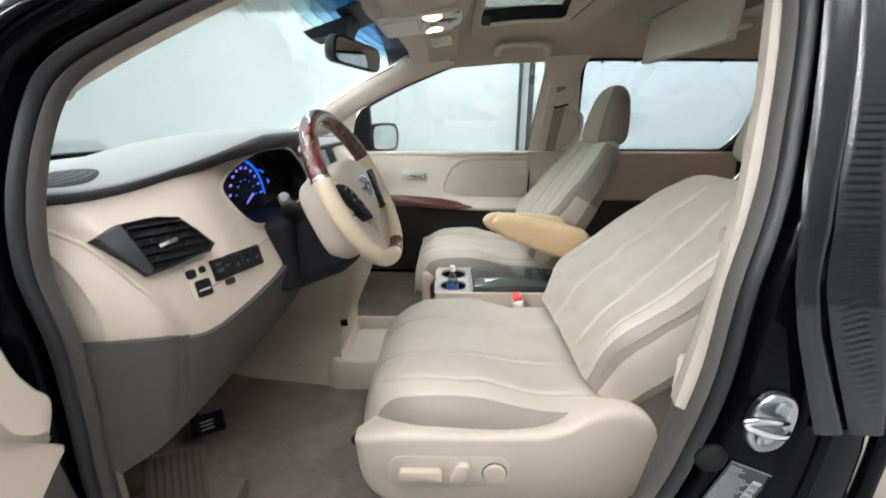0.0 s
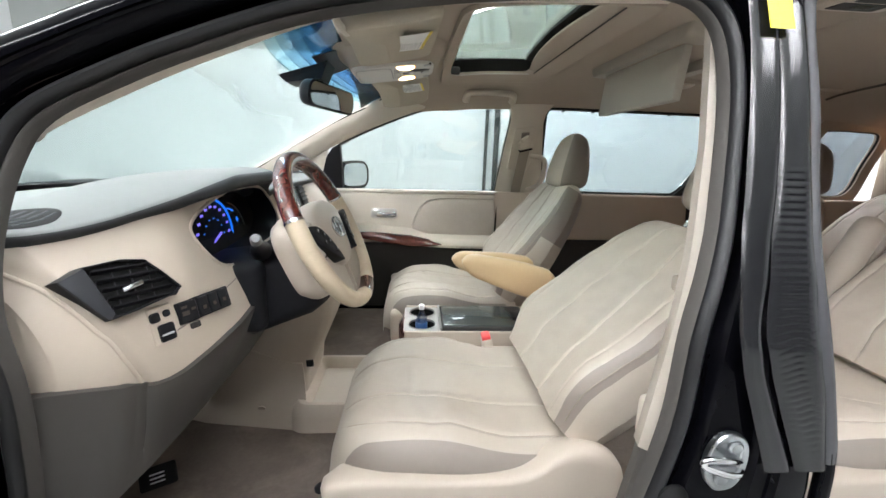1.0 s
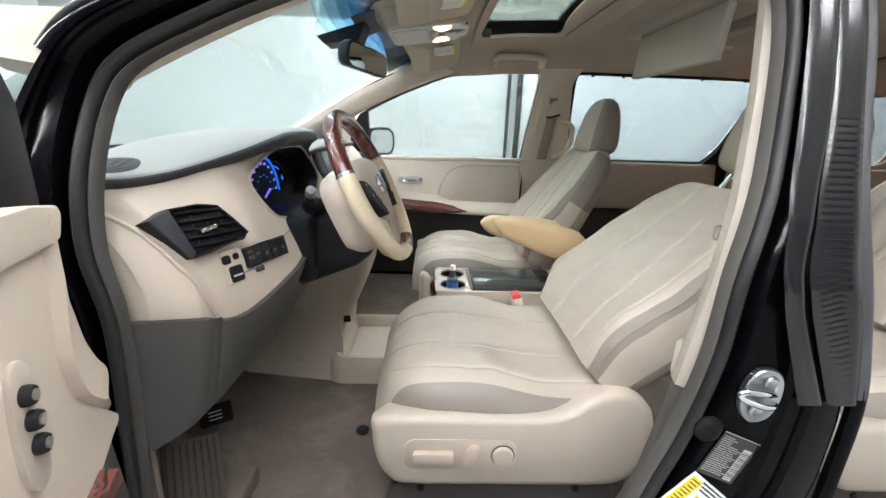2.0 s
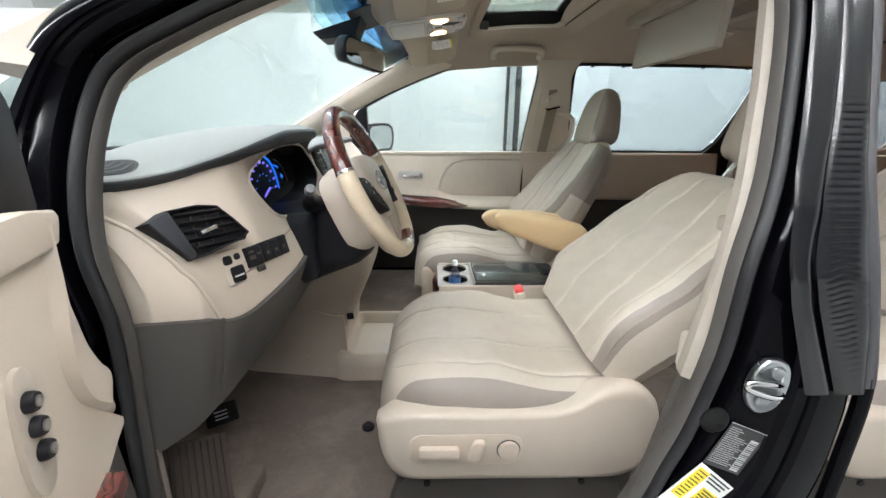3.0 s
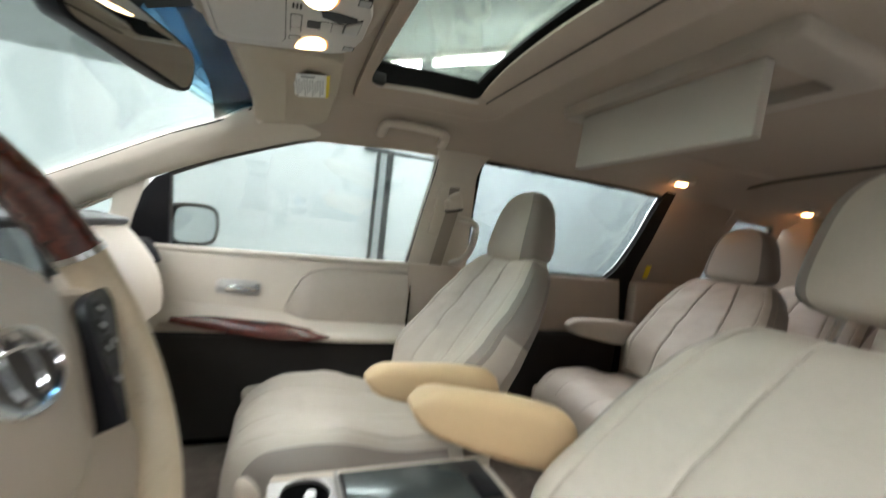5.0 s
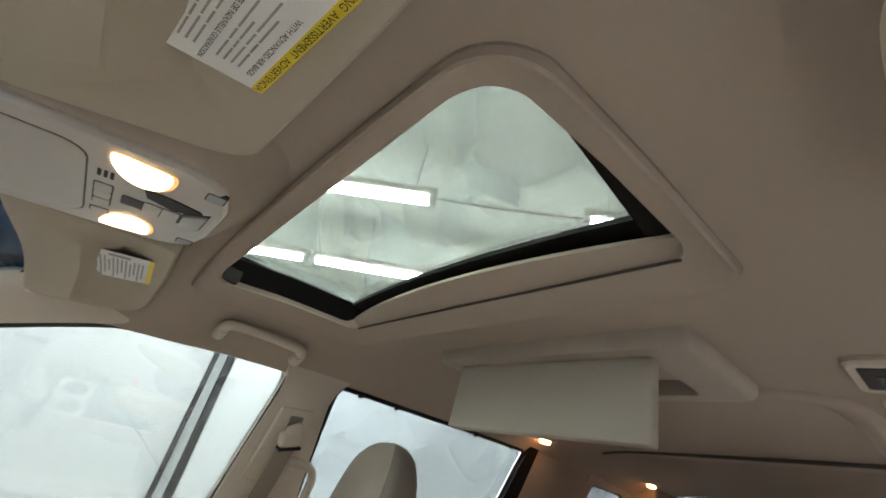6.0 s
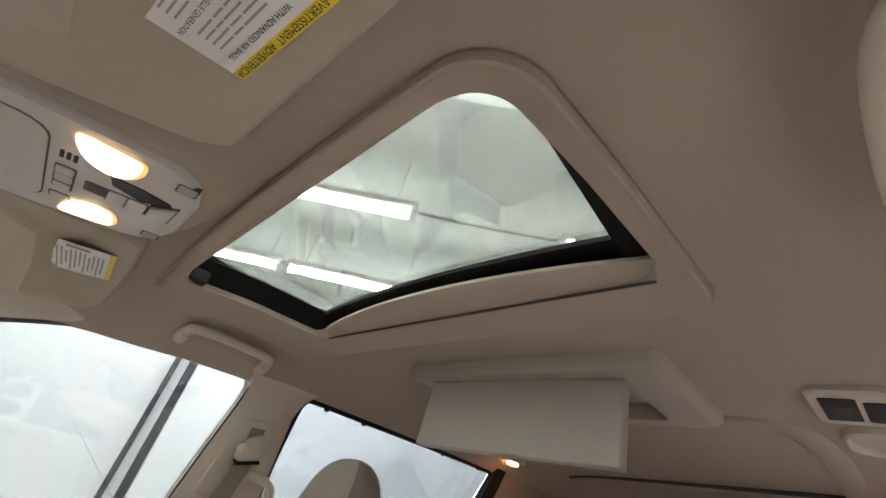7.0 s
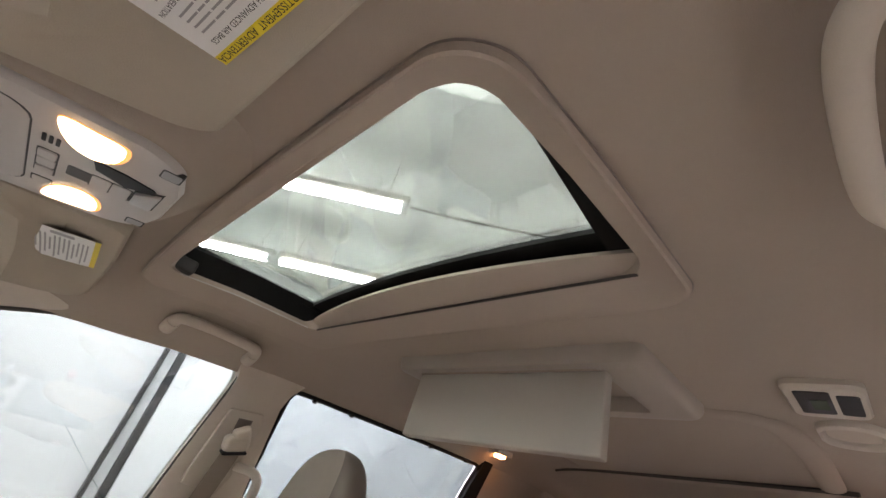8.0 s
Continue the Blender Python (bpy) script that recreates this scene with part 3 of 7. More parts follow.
# passenger side pillars
pillar("pillar_b", rows_between([(1.19, 0.445, 0.695), (1.40, 0.465, 0.665), (1.56, 0.485, 0.645), (1.60, 0.485, 0.655), (1.66, 0.46, 0.70)], 24), 1, PALE, "pale beige pillar trim beside the front passenger seat")
pillar("pillar_c", rows_between([(1.19, 1.570, 2.00), (1.285, 1.577, 2.02), (1.41, 1.603, 2.05), (1.575, 1.628, 2.08), (1.68, 1.64, 2.10)], 24), 1, LINER, "taupe beige pillar trim behind the sliding door")
pillar("pillar_c", rows_between([(1.19, 1.50, 1.98), (1.62, 1.55, 2.06), (1.68, 1.55, 2.08)], 16), -1, LINER, "taupe beige rear pillar trim")

# windscreen pillars: skin between the side window's edge and the windscreen's edge
SIDE_EDGE = [(0.70, 0.716, 1.640), (0.52, 0.720, 1.637), (0.40, 0.722, 1.634), (0.30, 0.722, 1.632), (0.15, 0.727, 1.615), (0.03, 0.737, 1.584), (-0.12, 0.755, 1.528), (-0.28, 0.777, 1.459), (-0.44, 0.802, 1.375), (-0.62, 0.838, 1.268), (-0.80, 0.85, 1.16)]
SCREEN_EDGE = [(0.70, 0.690, 1.668), (0.50, 0.695, 1.664), (0.34, 0.700, 1.658), (0.24, 0.690, 1.655), (0.16, 0.680, 1.652), (0.02, 0.640, 1.645), (-0.124, 0.600, 1.617), (-0.21, 0.663, 1.580), (-0.33, 0.707, 1.529), (-0.50, 0.730, 1.432), (-0.70, 0.742, 1.315), (-0.90, 0.755, 1.20)]


def screen_pillar(sign):
    a = spline([(x, y * sign, z) for x, y, z in SIDE_EDGE], 40)
    b = spline([(x, y * sign, z) for x, y, z in SCREEN_EDGE], 40)
    rings = []
    for p, q in zip(a, b):
        mid = (p + q) / 2
        out = Vector((-0.35, sign * 0.7, 0.6)).normalized()
        ring = []
        for k in range(9):
            f = k / 8
            ring.append(p.lerp(q, f) - out * (0.016 * (1 - (2 * f - 1) ** 4) * (1 - ease(mid.x, -0.12, 0.16))))
        ring += [q + out * 0.012, mid + out * 0.045, p + out * 0.03]
        rings.append(ring)
    return loft(rings)


def driver_pillar():
    """The slim trim between the driver door's seal and the windscreen."""
    a = spline([(-0.425, -0.772, 1.395), (-0.410, -0.765, 1.412), (-0.316, -0.745, 1.465), (-0.215, -0.727, 1.514), (-0.074, -0.706, 1.571), (0.12, -0.695, 1.603), (0.40, -0.69, 1.618)], 44)
    b = spline([(-0.56, -0.785, 1.40), (-0.53, -0.775, 1.425), (-0.40, -0.735, 1.50), (-0.28, -0.70, 1.56), (-0.12, -0.66, 1.625), (0.10, -0.62, 1.66), (0.40, -0.62, 1.675)], 44)
    rings = []
    for p, q in zip(a, b):
        out = Vector((-0.2, -0.8, 0.5)).normalized()
        rings.append([p + out * 0.002, p - out * 0.006, p + (q - p) * 0.05 - out * 0.018, p + (q - p) * 0.15 - out * 0.028, p + (q - p) * 0.35 - out * 0.032, p + (q - p) * 0.7 - out * 0.020, q, q + out * 0.03])
    return loft(rings)


structure("pillar_a", screen_pillar(1), PALE, "pale beige windscreen pillar trim", "pillar")
structure("pillar_a", driver_pillar(), PALE, "pale beige windscreen pillar trim", "pillar")


def pane(outline, sign, thick=0.004, inset=-0.03):
    """A side window pane from its outline of (x, z), bent with the body side."""
    bm = bmesh.new()
    face = bm.faces.new([bm.verts.new(side_point(x, z, sign, inset)) for x, z in outline])
    ext = bmesh.ops.extrude_face_region(bm, geom=[face])
    for v in ext["geom"]:
        if isinstance(v, bmesh.types.BMVert):
            v.co.y += sign * thick
    return bm


def side_window(name, outline, sign, glass, label, edge=0.008, n=60, edge_mat=None):
    win = thing(name, label, "window", side_point(outline[0][0], outline[0][1], sign), kind="structure")
    smooth = [(p.x, p.z) for p in spline([(x, 0, z) for x, z in outline], n, True)]
    part("pane", pane(smooth, sign), glass, win).visible_shadow = False
    part("window_seal", tube([side_point(x, z, sign, -0.012) for x, z in smooth], edge, 8, True), edge_mat or BLACK_RUBBER, win, "black rubber window seal")
    return win


FRONT_WIN = [(-0.345, 1.197), (-0.1, 1.197), (0.2, 1.199), (0.425, 1.20), (0.445, 1.215), (0.468, 1.40), (0.490, 1.590), (0.486, 1.622), (0.455, 1.631), (0.30, 1.629),
             (0.15, 1.613), (0.03, 1.583), (-0.12, 1.527), (-0.24, 1.475), (-0.33, 1.430), (-0.345, 1.415), (-0.345, 1.30)]
SLIDE_WIN = [(0.700, 1.213), (0.95, 1.213), (1.20, 1.213), (1.39, 1.214), (1.425, 1.222), (1.475, 1.285), (1.525, 1.415), (1.555, 1.540), (1.572, 1.600), (1.560, 1.615), (1.50, 1.618),
             (1.2, 1.62), (0.9, 1.62), (0.69, 1.62), (0.662, 1.61), (0.655, 1.57), (0.668, 1.40), (0.690, 1.23)]
REAR_WIN = [(2.03, 1.24), (2.2, 1.23), (2.40, 1.24), (2.42, 1.4), (2.42, 1.55), (2.3, 1.57), (2.15, 1.57), (2.10, 1.54)]
side_window("window_1", FRONT_WIN, 1, SIDE_GLASS, "front passenger door window", edge=0.007, n=90, edge_mat=LIP)
slide_window = side_window("window_2", SLIDE_WIN, 1, DARK_GLASS, "sliding door window with black edge", n=90)
sail_front = spline([(1.36, 0, 1.200), (1.415, 0, 1.212), (1.472, 0, 1.285), (1.522, 0, 1.415), (1.552, 0, 1.540), (1.575, 0, 1.615), (1.580, 0, 1.640)], 30)
sail_rear = spline([(1.556, 0, 0.95), (1.566, 0, 1.06), (1.570, 0, 1.16), (1.578, 0, 1.285), (1.604, 0, 1.41), (1.630, 0, 1.575), (1.640, 0, 1.640)], 30)
sail_front = [Vector((1.50, 0, 0.95)), Vector((1.50, 0, 1.08)), Vector((1.485, 0, 1.17)), Vector((1.44, 0, 1.200))] + sail_front
structure("door_gap", rbox(1.497, 1.56, 0.845, 0.858, 0.57, 0.96, 0.002), BLACK_RUBBER, "black gap behind the sliding door", "trim")
structure("window_sail", prism([(p.x, p.z) for p in sail_front] + [(p.x, p.z) for p in reversed(sail_rear)], lambda u, v, d: side_point(u, v, 1, d), 0.010, -0.02), BLACK_RUBBER, "black curved sail and gap behind the sliding door window", "trim")
for x in (0.73, 0.876, 1.258, 1.47):
    part("clip", moved(slab(0.016, 0.010, 0.010, 0.003), frame_of(side_point(x, 1.610, 1, 0.006), (1, 0, 0), (0, 0.3, 1))), BLACK_RUBBER, slide_window, "small black clip")
side_window("window_3", REAR_WIN, 1, REAR_GLASS, "rear quarter window")
side_window("window_4", REAR_WIN, -1, REAR_GLASS, "rear quarter window")
quarter = [(-0.490, 1.328), (-0.492, 1.305), (-0.508, 1.250), (-0.525, 1.245), (-0.56, 1.254), (-0.600, 1.266), (-0.596, 1.273), (-0.545, 1.304), (-0.50, 1.332)]
side_window("window_5", quarter, 1, GLASS, "small quarter window ahead of the passenger door", edge=0.005, n=36, edge_mat=PALE)
structure("quarter_trim", prism([(-0.450, 1.19), (-0.405, 1.40), (-0.47, 1.362), (-0.486, 1.345), (-0.490, 1.30), (-0.507, 1.247), (-0.53, 1.242), (-0.61, 1.264), (-0.66, 1.245), (-0.80, 1.165), (-0.80, 1.12), (-0.45, 1.12)], lambda u, v, d: side_point(u, v, 1, d), 0.003, -0.045), PALE, "pale trim round the quarter window", "trim")
structure("quarter_trim", prism([(-0.41, 1.395), (-0.486, 1.345), (-0.50, 1.336), (-0.60, 1.276), (-0.64, 1.252), (-0.80, 1.165), (-0.80, 1.215), (-0.62, 1.315), (-0.44, 1.42)], lambda u, v, d: side_point(u, v, 1, d), 0.002, -0.045), PALE, "pale trim above the quarter window", "trim")
# black sail behind the outside mirror
structure("mirror_sail", prism([(-0.458, 1.195), (-0.345, 1.195), (-0.342, 1.426), (-0.38, 1.406), (-0.413, 1.360), (-0.435, 1.29)], lambda u, v, d: side_point(u, v, 1, d), 0.007, -0.04, 0.003), BLACK, "black plastic sail in the window corner", "trim")


def window_surround(outline, sign, label):
    """Trim panel round a window's opening."""
    inner = spline([(x, 0, z) for x, z in outline], 60, True)
    cx = sum(p.x for p in inner) / 60
    cz = sum(p.z for p in inner) / 60
    rings = [[side_point(cx + (p.x - cx) * k, cz + (p.z - cz) * (1 + (k - 1) * 1.2), sign, d) for p in inner] for k, d in ((0.99, -0.03), (0.985, 0.004), (1.03, 0.008), (1.30, 0.006), (1.30, -0.03))]
    structure("window_surround", loft(rings, caps=False, loop=True), LINER, label, "trim")


window_surround(REAR_WIN, 1, "taupe trim round the rear quarter window")
window_surround(REAR_WIN, -1, "taupe trim round the rear quarter window")


# windscreen
GLASS_EDGE = spline([(-0.118, 0.612, 1.630), (-0.205, 0.680, 1.592), (-0.325, 0.724, 1.541), (-0.50, 0.748, 1.444), (-0.70, 0.760, 1.327), (-0.90, 0.773, 1.212)], 61)


def screen_at(u, v):
    f = min(59.999, max(0.0, v * 60))
    e = GLASS_EDGE[int(f)].lerp(GLASS_EDGE[int(f) + 1], f - int(f))
    c = Vector((-0.160, 0, 1.668)).lerp(Vector((-1.27, 0, 1.235)), v)
    w = u * u
    bow = 0.018 * math.sin(math.pi * max(0, v)) * (1 - w)
    return Vector((c.x + (e.x - c.x) * w - bow * 0.4, u * e.y, c.z + (e.z - c.z) * w + bow))


structure("screen_seal", tube(spline([(-0.126, 0.603, 1.6155), (-0.212, 0.666, 1.5785), (-0.332, 0.710, 1.5275), (-0.502, 0.733, 1.4305), (-0.702, 0.745, 1.3135), (-0.90, 0.757, 1.20)], 40), 0.0032, 6), BLACK_RUBBER, "thin black seal along the windscreen edge", "trim")
screen = thing("windscreen", "clear windscreen with blue shade band", "windscreen", (-1.2, 0, 1.25), kind="structure")
part("glass", sheet(screen_at, span(-1, 1, 41), span(0.155, 1, 30), 0.005), GLASS, screen).visible_shadow = False
for k in range(6):
    a, b = 0.155 * k / 6, 0.155 * (k + 1) / 6
    tint = [lo + (hi - lo) * (k / 5) ** 1.5 for lo, hi in ((0.055, 0.58), (0.27, 0.76), (0.50, 0.80))]
    part("shade_band", sheet(screen_at, span(-1, 1, 41), span(a, b, 3), 0.005), glazing("blue_shade_band", tint), screen, "step of the blue shade band that fades downwards")
part("lower_edge", sheet(lambda u, v: screen_at(u, v) + Vector((0, 0, -0.006)), span(-1, 1, 25), span(0.95, 1.02, 3), 0.004), BLACK, screen, "black lower edge band")
part("mirror_patch", sheet(lambda u, v: screen_at(u, v) + Vector((0.004, 0, -0.008)), span(-0.19, 0.19, 9), span(0.0, 0.085, 5), 0.003), BLACK, screen, "black patch behind the mirror")
structure("cowl", rbox(-1.55, -1.24, -0.80, 0.80, 1.15, 1.225, 0.01), BLACK, "black plastic cowl below the windscreen", "cowl")
structure("bonnet", sheet(lambda u, v: Vector((u, v, 1.19 - 0.10 * ease(-u, 1.4, 2.1) - 0.05 * (v / 0.85) ** 2)), span(-2.1, -1.45, 10), span(-0.85, 0.85, 12), 0.01), PAINT, "black painted bonnet", "bonnet")


# passenger-side lower walls: front door trim and sliding door trim
def door_skin(x, z, sign, bulge=0.03):
    return sign * (side_y(z) - 0.035 - bulge * math.sin(math.pi * min(1, max(0, (z - 0.62) / 0.60))))


front_door = thing("door_panel", "beige and charcoal front passenger door trim", "door", (0.0, 0.84, 0.62), kind="structure")


def panel(x0, x1, z0, z1, off, nx=20, nz=16, round_=0.012):
    def at(u, v):
        x, z = x0 + (x1 - x0) * u, z0 + (z1 - z0) * v
        edge = min(u, 1 - u) * (x1 - x0), min(v, 1 - v) * (z1 - z0)
        drop = sum(max(0, round_ - e) ** 2 / round_ for e in edge)
        return Vector((x, door_skin(x, z, 1) - off + drop, z))
    us = sorted(set([0, 0.006, 0.014, 0.025] + span(0.05, 0.95, nx) + [0.975, 0.986, 0.994, 1]))
    vs = sorted(set([0, 0.01, 0.03, 0.06] + span(0.1, 0.9, nz) + [0.94, 0.97, 0.99, 1]))
    return sheet(at, us, vs, 0.02)


part("upper_panel", panel(-0.66, 0.445, 0.935, 1.195, 0.0), PALE, front_door, "pale beige upper panel")
part("lower_panel", panel(-0.66, 0.47, 0.57, 0.931, -0.012), DARK_TRIM, front_door, "charcoal lower panel")
part("belt_edge", tube(spline([(-0.66, 0.825, 1.195), (-0.1, 0.825, 1.198), (0.44, 0.825, 1.202)], 12), 0.011, 8), PALE, front_door)
part("rear_edge_seal", tube([(0.452 - 0.02 * (1.2 - z), 0.812 + 0.006 * math.sin(5 * z), z) for z in span(0.58, 1.20, 20)], 0.0055, 8), BLACK_RUBBER, front_door, "black gap seal along the door edge")
slide_door = thing("door_panel", "taupe sliding door trim below the window", "door", (1.0, 0.84, 0.62), kind="structure")
part("upper_panel", panel(0.69, 1.495, 0.965, 1.21, -0.01), LINER, slide_door, "taupe beige upper panel")
part("lower_panel", panel(0.69, 1.495, 0.57, 0.962, -0.018), DARK_TRIM, slide_door, "charcoal lower panel")
structure("rear_trim", rbox(1.562, 2.74, 0.80, 0.86, 0.55, 1.21, 0.01), LINER, "taupe beige rear side trim", "trim")
structure("rear_trim", rbox(1.62, 2.74, -0.86, -0.80, 0.55, 1.21, 0.01), LINER, "taupe beige rear side trim", "trim")
structure("pillar_b_lower", sheet(lambda u, v: Vector((0.44 + 0.26 * v, 0.835 - 0.012 * math.sin(math.pi * v), 0.57 + 0.64 * u)), span(0, 1, 12), span(0, 1, 10), 0.03), BEIGE, "beige lower pillar trim", "pillar")

# driver-side pillar trim seen inside the seal
inner_b = []
for z, x0, x1, y in [(0.62, 0.26, 0.50, -0.835), (0.80, 0.335, 0.52, -0.835), (0.95, 0.362, 0.53, -0.835), (1.06, 0.378, 0.53, -0.835), (1.17, 0.394, 0.52, -0.832), (1.26, 0.413, 0.51, -0.815),
                     (1.40, 0.436, 0.53, -0.775), (1.52, 0.451, 0.545, -0.735), (1.63, 0.462, 0.56, -0.70), (1.67, 0.455, 0.58, -0.69)]:
    inner_b.append((z, x0, x1, y))


def inner_pillar(z0, z1, n, sink):
    rings = []
    for z in span(z0, z1, n):
        x0, x1, y = (table(z, [(r[0], r[k]) for r in inner_b]) for k in (1, 2, 3))
        x0 += sink
        rings.append([Vector((x0 - 0.002, y + 0.002, z)), Vector((x0 - 0.012, y + 0.012, z)), Vector((x0 - 0.006, y + 0.035, z)), Vector((x0 + 0.02, y + 0.055, z)), Vector((x1 - 0.02, y + 0.055, z)),
                      Vector((x1, y + 0.03, z)), Vector((x1, y + 0.004, z))])
    return loft(rings)


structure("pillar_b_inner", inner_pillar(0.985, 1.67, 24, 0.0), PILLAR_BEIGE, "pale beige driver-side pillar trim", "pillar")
structure("pillar_b_foot", inner_pillar(0.62, 0.984, 12, 0.005), GREY_TAUPE, "dark taupe trim at the pillar's foot", "pillar")

# ---- seats ----
BACK_FOOT = Vector((0.36, 0, 0.83))


class Recline:
    """The lean of a backrest: its way up, the way it faces, and where its headrest sits."""

    def __init__(self, degrees, head):
        a = radians(degrees)
        self.up = Vector((math.sin(a), 0, math.cos(a)))
        self.out = Vector((-math.cos(a), 0, math.sin(a)))
        self.head = Vector((head[0], 0, head[1]))


V_TOP = [-1, -0.99, -0.975, -0.955, -0.93, -0.90, -0.87, -0.84, -0.81, -0.785, -0.77, -0.76, -0.75, -0.74, -0.73, -0.715, -0.69, -0.65, -0.60, -0.54, -0.48, -0.43, -0.39, -0.365, -0.35, -0.335, -0.32, -0.305, -0.29, -0.275, -0.26, -0.245, -0.23, -0.20, -0.15, -0.10, -0.05, 0]
V_TOP = V_TOP + [-v for v in V_TOP[-2::-1]]


def groove(x, at, width=0.012):
    return math.exp(-((x - at) / width) ** 2)


def cushion_width(x, half):
    f = max(0, (0.02 - x) / 0.155)
    return half * (1 - 0.30 * f ** 2.4) * (0.965 + 0.035 * ease(x, 0.0, 0.2))


def cushion_point(x, v, half, seams=True):
    """Top of a seat cushion at depth x, side-to-side position v in -1..1."""
    w = cushion_width(x, half)
    z = 0.860 - 0.024 * ease(x, -0.02, 0.24) + 0.030 * (1 - (2 * abs(abs(v) - 0.72)) ** 2 if abs(v) > 0.22 else 0) * ease(x, -0.10, 0.12) * (0.75 - 0.60 * ease(x, 0.10, 0.27))
    if x < 0.0:
        f = min(1, -x / 0.136)
        z -= 0.105 * (1 - math.sqrt(max(0, 1 - f ** 2.3)))
    if abs(v) > 0.66:
        f = (abs(v) - 0.66) / 0.34
        z -= 0.072 * (1 - math.sqrt(max(0, 1 - f * f)))
    if seams:
        z -= (0.0035 * groove(abs(v), 0.75 - 0.04 * ease(x, 0.1, -0.1)) + 0.0045 * groove(abs(v), 0.335)) * ease(x, -0.13, -0.08)
        cross = 0.005 + 0.03 * (1 - abs(v)) if abs(v) < 0.335 else 9
        z -= 0.003 * math.exp(-((x - cross) / 0.006) ** 2)
        wr = noise.noise(Vector((x * 30 + 3, v * 4, 1.5)))
        patch = max(0, noise.noise(Vector((x * 7, v * 3, 7.0))) + 0.15)
        z += 0.009 * wr * patch * (1 - abs(v) ** 4) + 0.0035 * noise.noise(Vector((x * 12, v * 2.5, 4.0)))
    return Vector((x, w * v, z))


def cushion(half, x_end=0.385):
    fs = span(0, 1, 22)
    xs = [-0.136 + 0.136 * (1 - math.cos(f * math.pi / 2)) for f in fs] + span(0.008, x_end, 48)
    rings = []
    for x in xs:
        ring = [cushion_point(x, v, half) for v in V_TOP]
        e = ring[-1]
        low = min(0.70, e.z - 0.005)
        ring += [Vector((x, e.y, e.z - (e.z - low) * 0.5)), Vector((x, e.y - 0.01, low)), Vector((x, -e.y + 0.01, low)), Vector((x, -e.y, e.z - (e.z - low) * 0.5))]
        rings.append(ring)
    return loft(rings)


def cushion_band(half, side):
    """The taupe band along a cushion's side, tapering to the front."""
    def at(u, q):
        x = -0.104 + 0.449 * u
        start = 0.885 + 0.113 * max(0, (-0.045 - x) / 0.059) ** 2
        v = min(1, start + (1.0 - start) * min(1, q / 0.6))
        p = cushion_point(x, v, half, False)
        drop = 0.05 * max(0, q - 0.6) / 0.4
        lift = Vector((0, 0.6, 0.8)) if q < 0.3 else Vector((0, 1, 0.15))
        p = p + lift.normalized() * 0.0016 + Vector((0, 0, -drop))
        return Vector((p.x, side * p.y, p.z))
    return sheet(at, span(0, 1, 36), span(0, 1, 14), 0.001)


def back_shape(s):
    """Half width, front and rear depth of a backrest at height s in 0..1."""
    w = table(s, [(0, 0.225), (0.2, 0.248), (0.45, 0.256), (0.65, 0.245), (0.8, 0.222), (0.92, 0.190), (1, 0.15)])
    f = table(s, [(0, 0.055), (0.2, 0.068), (0.45, 0.062), (0.7, 0.052), (1, 0.042)])
    r = table(s, [(0, 0.075), (0.3, 0.085), (0.7, 0.070), (1, 0.05)])
    return w, f, r


def back_point(lean, s, v, wide=1.0, seams=True):
    w, f, r = back_shape(s)
    w *= wide
    end = 1.0
    if s > 0.9:
        q = (s - 0.9) / 0.1
        end = math.sqrt(max(0, 1 - q * q))
    b = (0.030 + 0.034 * math.exp(-((s - 0.22) / 0.17) ** 2)) * abs(v) ** 2.2 * (1 - 0.75 * ease(s, 0.5, 0.95)) * ease(s, -0.2, 0.15)
    d = f + b
    if abs(v) > 0.74:
        q = (abs(v) - 0.74) / 0.26
        d -= (d + 0.01) * (1 - math.sqrt(max(0, 1 - q * q)))
    if seams:
        d -= 0.0035 * groove(abs(v), 0.75, 0.014) + 0.0055 * groove(abs(v), 0.335 - 0.09 * s * s, 0.015)
        d += 0.004 * noise.noise(Vector((s * 9, v * 4, 2.2))) + 0.0015 * noise.noise(Vector((s * 24, v * 7, 6.2)))
    return BACK_FOOT + lean.up * (0.52 * s) + lean.out * (d * end) + Vector((0, w * v, 0))


def backrest(lean, wide=1.0, band=0.87):
    rings = []
    for s in [k / 46 for k in range(42)] + [0.91, 0.93, 0.95, 0.965, 0.98, 0.99, 0.997]:
        ring = [back_point(lean, s, v, wide) for v in V_TOP]
        w, f, r = back_shape(s)
        end = math.sqrt(max(0, 1 - (max(0, s - 0.9) / 0.1) ** 2))
        mid = BACK_FOOT + lean.up * (0.52 * s)
        for v in (0.995, 0.97, 0.92, 0.8, 0.5, 0.0, -0.5, -0.8, -0.92, -0.97, -0.995):
            ring.append(mid - lean.out * (r * end * (1 - abs(v) ** 9)) - lean.out * 0.002 + Vector((0, w * wide * v, 0)))
        rings.append(ring)
    bm = loft(rings)
    bm.faces.ensure_lookup_table()
    n = len(rings[0])
    m = len(V_TOP)
    for k in range((len(rings) - 4) * n):
        j = k % n
        edge = abs(V_TOP[j] + V_TOP[j + 1]) / 2 if j < m - 1 else 0
        back = j - (m - 1)
        shoulder = k // n > 24 and (back in (0, 1, 2, 3) or back in (n - m - 3, n - m - 2, n - m - 1, n - m) or edge >= 0.955)
        if band < edge < 0.955 or shoulder:
            bm.faces[k].material_index = 1
    return bm


def seam_line(fn, n=60, lift=0.0002, r=0.0009):
    return tube([fn(k / (n - 1)) + Vector((0, 0, lift)) for k in range(n)], r, 5)


